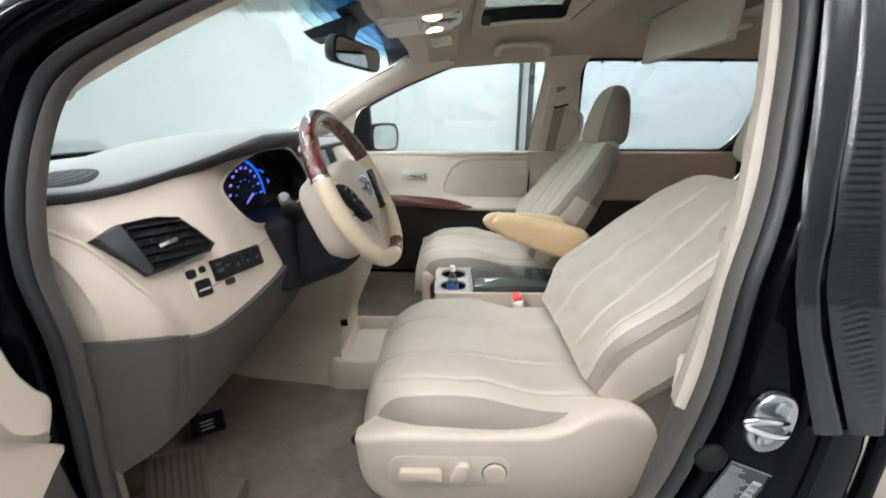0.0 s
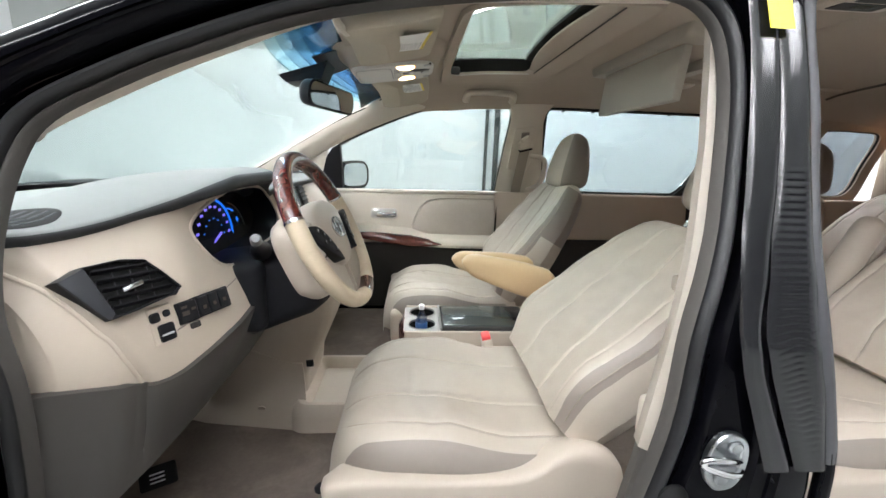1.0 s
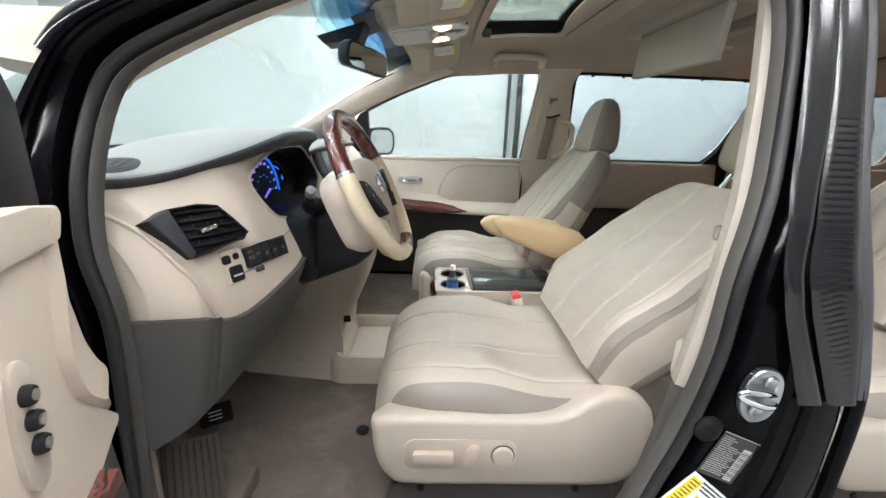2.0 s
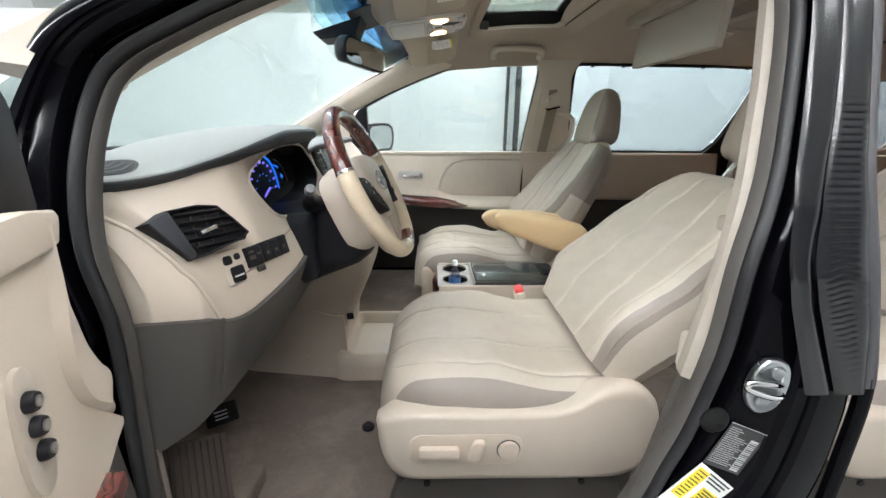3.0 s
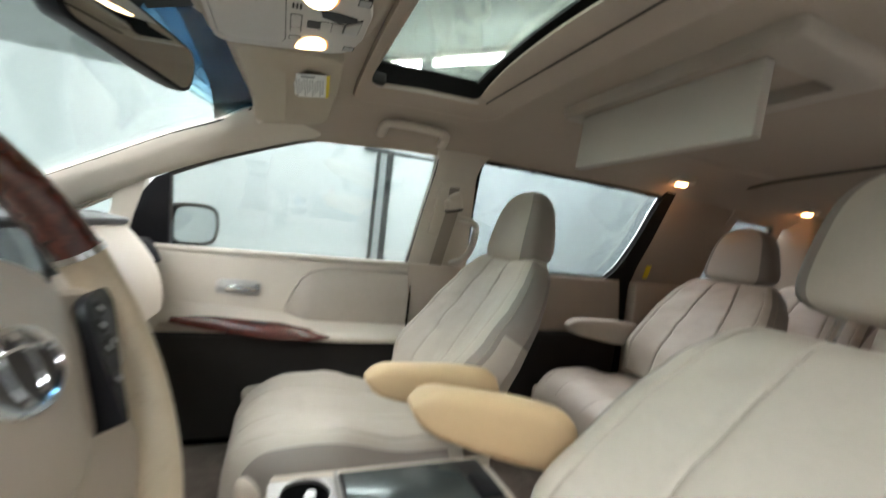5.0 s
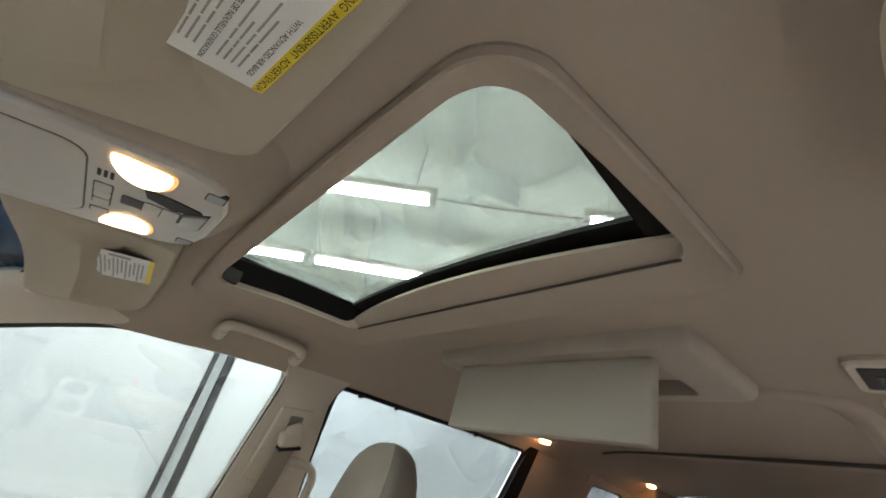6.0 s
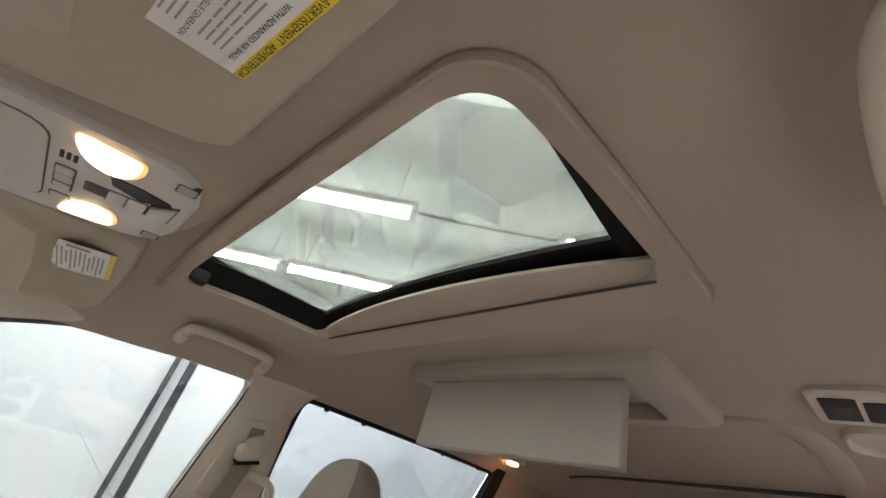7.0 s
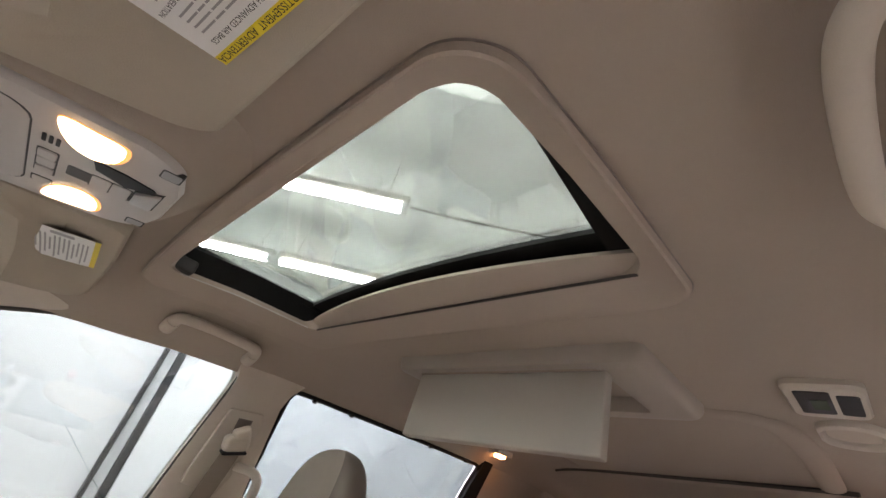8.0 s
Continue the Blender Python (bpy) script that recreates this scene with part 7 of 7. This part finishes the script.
    return [Vector((mid + (x - mid) * k, y * k, oz(mid + (x - mid) * k, y) + dz)) for x, y in pts]


part("housing", loft([oh_ring(0.99, 0.012), oh_ring(1.0, 0.007), oh_ring(0.996, 0.003), oh_ring(0.980, 0.0), oh_ring(0.5, 0.0), oh_ring(0.05, 0.0)]), GREY_PLASTIC, oh, "light grey console shell")


def pod_ring(grow, mix):
    """From the console's edge out and up into the headlining."""
    out = []
    for p in oh_ring(1.0, 0.008):
        c = Vector((-0.036, 0, 0))
        d = Vector((max(-0.3, p.x - c.x), p.y * 1.3, 0)).normalized()
        x, y = p.x + d.x * grow, p.y + d.y * grow
        out.append(Vector((x, y, p.z + (roof_z(x, y) + 0.004 - p.z) * mix)))
    return out


part("pod", loft([pod_ring(-0.002, 0.0), pod_ring(0.003, 0.0), pod_ring(0.008, 0.06), pod_ring(0.016, 0.30), pod_ring(0.024, 0.62), pod_ring(0.034, 0.86), pod_ring(0.055, 1.0), pod_ring(0.062, 1.12)], caps=False), LINER, oh, "beige fabric pod round the console")


def oh_plate(name, x0, x1, y0, y1, material, label="", lift=0.002, r=0.0028, edge=True):
    """A flush plate in the console with a fine dark gap round it."""
    made = None
    for grow, mat, up, nm in ((0.0014, INK, 0.0004, "gap"), (0.0, material, lift * 0.32, name)):
        if nm == "gap" and not edge:
            continue
        pts = roof_rect(x0 - grow, x1 + grow, y0 - grow, y1 + grow, min(r, (x1 - x0) / 2.2, (y1 - y0) / 2.2), 0, 4)
        cx, cy = (x0 + x1) / 2, (y0 + y1) / 2
        made = part(nm, loft([[Vector((x, y, oz(x, y) + 0.004)) for x, y in pts], [Vector((x, y, oz(x, y) - up * 0.6)) for x, y in pts], *[[Vector((cx + (x - cx) * k, cy + (y - cy) * k, oz(cx + (x - cx) * k, cy + (y - cy) * k) - up)) for x, y in pts] for k in (0.96, 0.7, 0.4, 0.05)]]), mat, oh, label if nm == name else "")
    return made


def lamp_shape(s, grow):
    pts = [(-0.027, 0.096), (-0.023, 0.074), (-0.014, 0.056), (0.000, 0.047), (0.013, 0.049), (0.022, 0.060), (0.026, 0.078), (0.024, 0.093), (0.015, 0.0975), (-0.004, 0.0995), (-0.018, 0.101)]
    cx, cy = 0.003, 0.077
    return [(p.x, p.y) for p in spline([(cx + (x - cx) * grow, s * (cy + (y - cy) * grow), 0) for x, y in pts], 36, True)]


for s in (-1, 1):
    rim_pts, core = lamp_shape(s, 1.0), [(-0.026 + (x + 0.026) * 0.94, y) for x, y in lamp_shape(s, 0.97)]
    # the orange spill round the lens is put in as a glowing border
    lamp = part("lamp_falloff", loft([[Vector((x, y, oz(x, y) + 0.004)) for x, y in rim_pts], [Vector((x, y, oz(x, y) - 0.001)) for x, y in rim_pts]]), LAMP_FALLOFF, oh, "glowing amber border that stands in for the map lamp's falloff")
    part("lamp_lens", loft([[Vector((x, y, oz(x, y) + 0.002)) for x, y in core], [Vector((x, y, oz(x, y) - 0.0022)) for x, y in core]]), LAMP_GLOW, lamp, "glowing warm map lamp")
oh_plate("glasses_holder", -0.140, -0.043, -0.088, 0.088, GREY_PLASTIC, "closed sunglasses holder flap", 0.005, 0.022)
oh_plate("lamp_switch", -0.035, -0.021, -0.020, -0.002, GREY_PLASTIC, "lamp switch", 0.006)
oh_plate("lamp_switch", -0.035, -0.021, 0.000, 0.019, GREY_PLASTIC, "lamp switch", 0.004)
oh_plate("lamp_switch", -0.035, -0.021, 0.021, 0.038, GREY_PLASTIC, "lamp switch", 0.006)
oh_plate("lamp_switch", -0.036, -0.021, 0.054, 0.069, GREY_PLASTIC, "lamp switch", 0.003)
oh_plate("slot", -0.011, 0.006, -0.006, 0.017, BLACK, "black slider slot", 0.001)
oh_plate("roof_switch", 0.0075, 0.0235, -0.008, 0.022, GREY_PLASTIC, "sunroof rocker switch", 0.005)
oh_plate("roof_switch", 0.0245, 0.041, -0.008, 0.022, GREY_PLASTIC, "sunroof rocker switch", 0.005)
part("dark_panel", prism([(0.004, -0.044), (0.030, -0.042), (0.056, -0.034), (0.060, -0.026), (0.034, -0.012), (0.008, -0.024)], lambda u, v, d: (u, v, oz(u, v) - d), -0.003, 0.0012), BLACK, oh, "dark display strip")
part("tilt_gap", prism([(0.0425, -0.013), (0.0665, -0.033), (0.0655, 0.0215), (0.0425, 0.0195)], lambda u, v, d: (u, v, oz(u, v) - d), -0.003, 0.0008), INK, oh)
part("tilt_switch", prism([(0.044, -0.011), (0.065, -0.028), (0.064, 0.020), (0.044, 0.018)], lambda u, v, d: (u, v, oz(u, v) - d), -0.003, 0.0042, 0.0012), SATIN, oh, "bright tilt switch")
for s in (-1, 1):
    oh_plate("corner_button", 0.052, 0.068, *sorted((s * 0.089, s * 0.072)), GREY_INK, "small grey button", 0.002)
for k in range(3):
    oh_plate("mic_slot", -0.0345 + 0.0050 * k, -0.0314 + 0.0050 * k, -0.053, -0.036, BLACK, "", 0.0008, 0.0014, False)

# rear-view mirror
rvm = thing("rear_view_mirror", "black rear-view mirror under the windscreen", "mirror", (-0.20, 0.0, 1.52))
RM = frame_of((-0.222, 0.0, 1.538), (0.336, 0.94, -0.03), (0.06, -0.04, 0.99))
MR = [(u, v) for u, v in rounded_rect(0.255, 0.070, 0.028, 7)]
part("shell", loft([[RM @ Vector((u * k, v * k, d)) for u, v in MR] for k, d in ((0.55, -0.045), (0.85, -0.036), (0.98, -0.018), (1.0, 0.0), (0.985, 0.005), (0.94, 0.006))]), BLACK, rvm, "black mirror shell")
part("mirror_glass", loft([[RM @ Vector((u * 0.93, v * 0.86, d)) for u, v in MR] for d in (0.0055, 0.0075)]), MIRROR, rvm, "mirror glass")
part("stem", tube(spline([RM @ Vector((0, 0.01, -0.03)), Vector((-0.255, 0.0, 1.575)), Vector((-0.27, 0.0, 1.612))], 10), 0.013, 10), BLACK, rvm, "black stem")
part("sensor_box", loft([[Vector((-0.24, -0.05, 1.585)), Vector((-0.24, 0.05, 1.585)), Vector((-0.34, 0.045, 1.572)), Vector((-0.34, -0.045, 1.572))], [Vector((-0.22, -0.055, 1.632)), Vector((-0.22, 0.055, 1.632)), Vector((-0.36, 0.05, 1.59)), Vector((-0.36, -0.05, 1.59))]]), BLACK, rvm, "black sensor cover")

# flip-down screen
fd = thing("roof_screen", "grey fold-down roof screen standing open", "screen", (0.72, 0.02, 1.71))
FX, FY = 0.66, 0.02
hous_out = roof_rect(0.684, 1.012, FY - 0.292, FY + 0.292, 0.016)
hous_in = roof_rect(0.712, 0.955, FY - 0.207, FY + 0.235, 0.012)
if len(hous_in) != len(hous_out):
    k = len(hous_out)
    hous_in = [(p.x, p.y) for p in spline([(x, y, 0) for x, y in hous_in], k, True)]
    best = min(range(k), key=lambda i: (hous_in[i][0] - hous_out[0][0]) ** 2 + (hous_in[i][1] - hous_out[0][1]) ** 2)
    hous_in = hous_in[best:] + hous_in[:best]
part("housing", ring_plate(hous_out, hous_in, roof_z, [(0.0, -0.006), (0.0, 0.012), (0.03, 0.019), (0.09, 0.026), (0.18, 0.030), (0.5, 0.031), (0.97, 0.031), (1.0, 0.028), (1.0, -0.01)]), PILLAR_BEIGE, fd, "beige ceiling frame")
part("well", loft([[Vector((x, y, roof_z(x, y) + 0.004)) for x, y in hous_in], [Vector((x, y, roof_z(x, y) + 0.010)) for x, y in hous_in]]), GREY_TAUPE, fd, "dark recess")
part("panel", moved(slab(0.456, 0.140, 0.024, 0.0035), frame_of((0.722, FY + 0.004, 1.612), (0, 1, 0), (0.10, 0, 1))), SCREEN_SHELL, fd, "grey beige back of the screen")
part("display", moved(slab(0.40, 0.115, 0.003, 0.001), frame_of((0.7345, FY + 0.002, 1.612), (0, -1, 0), (0.10, 0, 1)) @ pose(0, 0, 0.0)), SCREEN, fd, "dark display")
part("button", moved(lathe([(0.004, 0), (0.003, 0.002), (0, 0.002)], 12), frame_of((0.711, 0.0, 1.60), (0, -1, 0), (0.10, 0, 1))), GREY_TAUPE, fd)

# rear climate panel and vents in the roof
rc = thing("roof_climate_panel", "beige roof panel with dark climate controls", "control panel", (0.92, -0.46, 1.70))


def roof_plate(parent, name, x0, x1, y0, y1, drop0, drop, material, label="", r=0.012):
    pts = roof_rect(x0, x1, y0, y1, r)
    return part(name, loft([[Vector((x, y, roof_z(x, y) + 0.004 - drop0)) for x, y in pts], [Vector((x, y, roof_z(x, y) - drop * 0.6)) for x, y in pts], [Vector(((x0 + x1) / 2 + (x - (x0 + x1) / 2) * 0.93, (y0 + y1) / 2 + (y - (y0 + y1) / 2) * 0.93, roof_z(x, y) - drop)) for x, y in pts]]), material, parent, label)


roof_plate(rc, "plate", 0.845, 1.0, -0.510, -0.412, 0, 0.012, PALE, "beige plate", 0.02)
roof_plate(rc, "display", 0.862, 0.975, -0.470, -0.425, 0, 0.0135, BLACK, "dark climate display", 0.006)
roof_plate(rc, "buttons", 0.875, 0.975, -0.502, -0.474, 0, 0.0135, BLACK, "black buttons", 0.006)
roof_plate(rc, "lcd", 0.900, 0.950, -0.464, -0.442, 0, 0.0142, LCD, "grey green display", 0.003)
for x, y in ((1.12, -0.475), (1.12, 0.475)):
    rv = thing("roof_vent", "beige round roof air vent", "air vent", (x, y, 1.70))
    pts = roof_rect(x - 0.075, x + 0.075, y - 0.048, y + 0.048, 0.045)
    part("ring", loft([[Vector((x + (a - x) * k, y + (b - y) * k, roof_z(a, b) - d)) for a, b in pts] for k, d in ((1.0, -0.003), (0.98, 0.010), (0.88, 0.014), (0.78, 0.008), (0.75, -0.002))], caps=False), PALE, rv, "beige vent ring")
    part("dial", loft([[Vector((x + (a - x) * 0.76, y + (b - y) * 0.76, roof_z(a, b) - d)) for a, b in pts] for d in (-0.003, 0.002)]), BEIGE, rv)

# warm roof lamps in the rear
for x, y in ((1.57, 0.632), (2.42, 0.60), (1.57, -0.632), (2.42, -0.60)):
    rl = thing("roof_lamp", "small glowing warm roof lamp", "lamp", (x, y, roof_z(x, y)), "rear roof lamps")
    part("base", rbox(x - 0.05, x + 0.05, y - 0.03, y + 0.03, roof_z(x, y) - 0.012, roof_z(x, y) + 0.012, 0.006), PALE, rl, "beige lamp base")
    part("lens", rbox(x - 0.024, x + 0.024, y - 0.013, y + 0.013, roof_z(x, y) - 0.024, roof_z(x, y) - 0.010, 0.004), REAR_GLOW, rl, "glowing lamp lens")
# seams across the headlining
structure("roof_seam", tube([(1.76 + 0.26 * (y - 0.05), y, roof_z(1.76, y) - 0.004) for y in span(-0.44, 0.56, 24)], 0.006, 8), GREY_TAUPE, "dark seam across the headlining", "trim")
structure("roof_ledge", tube([(1.80 + 0.26 * (y - 0.05), y, roof_z(1.78, y) - 0.004) for y in span(-0.44, 0.56, 24)], 0.022, 10, False, 0.5), LINER, "rounded beige ledge behind the headlining seam", "trim")
BEAD = spline([(1.02, 0.02, 0), (1.05, -0.28, 0), (1.075, -0.335, 0), (1.13, -0.372, 0), (1.30, -0.392, 0), (1.55, -0.392, 0), (1.80, -0.388, 0)], 40)
for side in (1, -1):
    structure("roof_bead", tube([Vector((p.x, (p.y - 0.02) * side + 0.02, roof_z(p.x, p.y))) for p in BEAD], 0.028, 14, False, 0.40), LINER, "rounded beige headlining bead", "trim")

# yellow tag on the pillar trim
tag = thing("airbag_tag", "small yellow tag on the rear pillar trim", "tag", (1.640, 0.74, 1.25))
part("tag_plate", moved(slab(0.030, 0.065, 0.003, 0.001), frame_of(side_point(1.640, 1.262, 1, 0.019), (-1, 0, 0), (0, -0.3, 1))), YELLOW_LABEL, tag)

# ---- driver-side pillar hardware ----
striker = thing("door_striker", "shiny zinc door striker on the black pillar", "door striker", (0.430, -0.885, 1.01))
SK = frame_of((0.432, -0.884, 1.012), (1, 0, -0.12), (-0.1, 0, 1))
plate_pts = [(p.x, p.y) for p in spline([(-0.014, 0.036, 0), (0.012, 0.038, 0), (0.027, 0.018, 0), (0.029, -0.016, 0), (0.018, -0.038, 0), (-0.004, -0.042, 0), (-0.022, -0.022, 0), (-0.026, 0.010, 0)], 40, True)]
part("base_plate", loft([[SK @ Vector((u, v, -0.004)) for u, v in plate_pts], [SK @ Vector((u, v, 0.003)) for u, v in plate_pts], [SK @ Vector((u * 0.94, v * 0.95, 0.005)) for u, v in plate_pts], [SK @ Vector((u * 0.70, v * 0.74, 0.004)) for u, v in plate_pts], [SK @ Vector((u * 0.64, v * 0.68, 0.002)) for u, v in plate_pts]]), ZINC, striker, "zinc base plate")
part("loop", tube(spline([SK @ Vector(p) for p in ((0.020, 0.002, 0.002), (-0.004, 0.009, 0.014), (-0.034, 0.012, 0.019), (-0.043, 0.008, 0.019), (-0.036, 0.0, 0.018), (-0.006, -0.009, 0.015), (0.016, -0.012, 0.010), (0.024, -0.010, 0.002))], 36), 0.0046, 12), CHROME, striker, "bright striker loop")
for u, v in ((0.006, 0.022), (0.000, -0.024)):
    part("screw", moved(lathe([(0.0095, 0), (0.0095, 0.003), (0.007, 0.005), (0.004, 0.0035), (0, 0.0035)], 18), SK @ pose(u, v, 0.003)), ZINC, striker, "round screw head")
bump = thing("door_stop", "black rubber door stop on the pillar", "door stop", (0.372, -0.88, 0.945))
part("stop", moved(lathe([(0.020, 0), (0.020, 0.004), (0.014, 0.010), (0.006, 0.012), (0, 0.010)], 20), frame_of((0.378, -0.876, 0.950), (1, 0, 0), (0, 0, 1))), BLACK_RUBBER, bump)


def jamb_plate(m, w, h, name, material, parent, label=""):
    return part(name, moved(slab(w, h, 0.0006, 0), m), material, parent, label)


cert = thing("certification_plate", "black maker's plate with silver print", "label", (0.415, -0.882, 0.90))
CP = frame_of((0.4165, -0.8812, 0.902), (1, 0, -0.42), (0.10, 0, 1))
jamb_plate(CP, 0.062, 0.076, "plate", INK, cert, "black plate")
jamb_plate(CP @ pose(0, 0.0375, 0.0005), 0.062, 0.0008, "edge", SILVER_INK, cert)
for k in range(19):
    x = -0.028
    for q in range(5):
        w = 0.0035 + 0.0045 * ((k * 7 + q * 5 + k * q) % 4) / 3
        if x + w < 0.011 and (k > 3 or q < 3):
            jamb_plate(CP @ pose(x + w / 2, 0.031 - 0.0034 * k, 0.0005), w, 0.0012, "text_bar", GREY_INK, cert)
        x += w + 0.0012
jamb_plate(CP @ pose(0.019, -0.006, 0.0005), 0.013, 0.056, "code_field", SILVER_INK, cert, "silver code field")
for k in range(16):
    jamb_plate(CP @ pose(0.019, -0.030 + 0.0032 * k, 0.0009), 0.012, 0.0009 + 0.0006 * (k % 3), "code_bar", INK, cert)
load = thing("tyre_label", "white and yellow tyre information label", "label", (0.37, -0.882, 0.83))
LP = frame_of((0.372, -0.8812, 0.820), (1, 0, -0.85), (0.50, 0, 0.86))
jamb_plate(LP, 0.076, 0.090, "sheet", WHITE_LABEL, load, "white label sheet")
jamb_plate(LP @ pose(-0.022, 0.010, 0.0005), 0.022, 0.058, "yellow_field", YELLOW_LABEL, load, "yellow field")
jamb_plate(LP @ pose(0.016, 0.004, 0.0005), 0.032, 0.028, "yellow_field", YELLOW_LABEL, load, "yellow field")
for k in range(9):
    jamb_plate(LP @ pose(-0.022, 0.034 - 0.006 * k, 0.0009), 0.018 - 0.003 * (k % 3), 0.0018, "text_bar", INK, load)
    jamb_plate(LP @ pose(0.014 - 0.002 * (k % 2), -0.014 - 0.0034 * k, 0.0009), 0.034 - 0.004 * (k % 3), 0.0014, "text_bar", GREY_INK, load)
for k in range(5):
    jamb_plate(LP @ pose(0.016, 0.014 - 0.005 * k, 0.0009), 0.026 - 0.004 * (k % 2), 0.0022, "text_bar", INK, load)
for k in range(3):
    jamb_plate(LP @ pose(0.010, 0.040 - 0.006 * k, 0.0009), 0.044 - 0.006 * k, 0.0026, "text_bar", INK, load)
yt = thing("pillar_sticker", "yellow sticker high on the black pillar", "sticker", (0.475, -0.80, 1.56))
jamb_plate(frame_of((0.474, -0.7835, 1.578), (1, 0, 0.0), (0.05, 0.36, 0.93)), 0.032, 0.075, "sheet", YELLOW_LABEL, yt)
dbelt = thing("seat_belt", "beige driver seat belt beside the pillar", "seat belt", (0.43, -0.76, 1.1))
part("webbing", sheet(lambda u, v: Vector((0.455 - 0.05 * u + 0.045 * v, -0.745 - 0.01 * u, 1.45 - 0.80 * u)), span(0, 1, 16), span(0, 1, 4), 0.0018), BELT, dbelt, "beige webbing")
part("stop_button", moved(slab(0.02, 0.024, 0.014, 0.005), frame_of((0.435, -0.74, 1.203), (1, 0, 0), (0, 0, 1))), BELT, dbelt)
part("lower_guide", rbox(0.385, 0.425, -0.785, -0.755, 0.96, 1.03, 0.010), PALE, dbelt, "pale lower belt guide")

# ---- open driver door ----
dd = thing("driver_door", "open driver door with beige trim and black frame", "door", (-0.52, -0.90, 0.6))
DO = frame_of((-0.3925, -0.930, 1.078), (0.34, -0.94, 0), (0, 0, 1)) @ Matrix.Scale(0.775, 4)
DF = DO @ pose(0, 0, 0, 0, 180, 0)


def on_dd(s, z, d=0.0):
    return DO @ Vector((s, z, -d))


EDGE = spline([(0.058, 0.232, 0), (0.062, 0.222, 0), (0.068, 0.205, 0), (0.058, 0.15, 0), (0.044, 0.10, 0), (0.030, 0.045, 0), (0.005, 0.0, 0), (-0.016, -0.026, 0), (-0.006, -0.050, 0), (0.018, -0.074, 0)], 44)
CREASE = spline([(0.094, 0.238, 0), (0.094, 0.228, 0), (0.095, 0.205, 0), (0.100, 0.154, 0), (0.112, 0.11, 0), (0.117, 0.07, 0), (0.114, 0.04, 0), (0.100, 0.005, 0), (0.075, -0.022, 0), (0.045, -0.050, 0)], 44)
part("front_return", sheet(lambda u, v: on_dd(*(EDGE[u].lerp(CREASE[u], v)).xy, -0.022 * (1 - v) ** 1.3), range(44), span(0, 1, 7), 0.012), BEIGE, dd, "beige front edge turned away from the seat")
LOWER = [(0.018, -0.074), (-0.004, -0.096), (-0.002, -0.105), (0.030, -0.112), (0.070, -0.124), (0.125, -0.136), (0.16, -0.142), (0.30, -0.152), (1.02, -0.16)]
upper = [(p.x, p.y) for p in CREASE] + LOWER + [(1.02, 0.26), (0.3, 0.248), (0.12, 0.246)]
part("upper_trim", prism(upper, lambda u, v, d: on_dd(u, v, d), -0.03, 0.0), BEIGE, dd, "beige upper door trim")
part("top_ledge", prism([(0.066, 0.245), (0.058, 0.236), (0.062, 0.224), (0.072, 0.206), (0.090, 0.202), (0.30, 0.206), (1.0, 0.214), (1.0, 0.266), (0.12, 0.252)], lambda u, v, d: on_dd(u, v, d), -0.02, 0.012, 0.003, 3), BEIGE, dd, "beige ledge along the door top")
lowerp = [(0.018, -0.070), (-0.016, -0.02), (-0.034, -0.12), (-0.044, -0.19), (-0.060, -0.30), (-0.075, -0.46), (1.0, -0.46), (1.0, -0.10), (0.30, -0.08), (0.16, -0.07)]
part("lower_trim", prism(lowerp, lambda u, v, d: on_dd(u, v, d), -0.06, -0.031, 0.004), GREY_TAUPE, dd, "dark taupe lower door trim")
part("shell", prism([(-0.01, 0.22), (1.05, 0.24), (1.05, -0.55), (-0.06, -0.55), (-0.05, -0.2), (-0.01, 0.0)], lambda u, v, d: on_dd(u, v, d), -0.16, -0.062, 0.01), PAINT, dd, "black painted door shell")
part("window_frame", tube([on_dd(s, z, -0.06) for s, z in [(p.x, p.y) for p in spline([(0.02, 0.22, 0), (0.03, 0.30, 0), (0.02, 0.36, 0), (0.06, 0.44, 0), (0.30, 0.56, 0), (0.70, 0.62, 0), (0.98, 0.60, 0), (1.02, 0.24, 0)], 50)]], 0.024 * 0.775, 10), PAINT, dd, "black window frame")
part("sail", prism([(0.02, 0.235), (0.12, 0.235), (0.12, 0.47), (0.06, 0.44), (0.02, 0.36)], lambda u, v, d: on_dd(u, v, d), -0.07, -0.02, 0.006), BLACK, dd, "black sail panel")
memo = part("memory_panel", prism([(p.x, p.y) for p in spline([(0.196, 0.112, 0), (0.216, 0.10, 0), (0.228, 0.04, 0), (0.228, -0.01, 0), (0.210, -0.032, 0), (0.188, -0.02, 0), (0.180, 0.04, 0), (0.182, 0.095, 0)], 36, True)], lambda u, v, d: on_dd(u, v, d), -0.002, 0.006, 0.003), SMOOTH_BEIGE, dd, "beige memory button panel")
for z in (0.076, 0.047, 0.018):
    knob = part("memory_button", moved(lathe([(0.0112, 0), (0.0112, 0.006), (0.0095, 0.010), (0.007, 0.010), (0, 0.010)], 20), DF @ pose(-0.203, z, 0.005)), BLACK, memo, "round black button with silver middle")
    part("button_ring", moved(lathe([(0.006, 0.0), (0.006, 0.0025), (0.003, 0.0035), (0, 0.0035)], 14), DF @ pose(-0.203, z, 0.0148)), SATIN, memo)
part("wood_edge", loft([[on_dd(s, -0.136 - 0.012 * math.sin(3 * (s - 0.16)) + dz, d) for dz, d in ((0.012, 0.0), (0.008, 0.02), (-0.012, 0.022), (-0.016, 0.0))] for s in span(0.085, 0.6, 18)]), WOOD, dd, "dark red wood armrest panel")
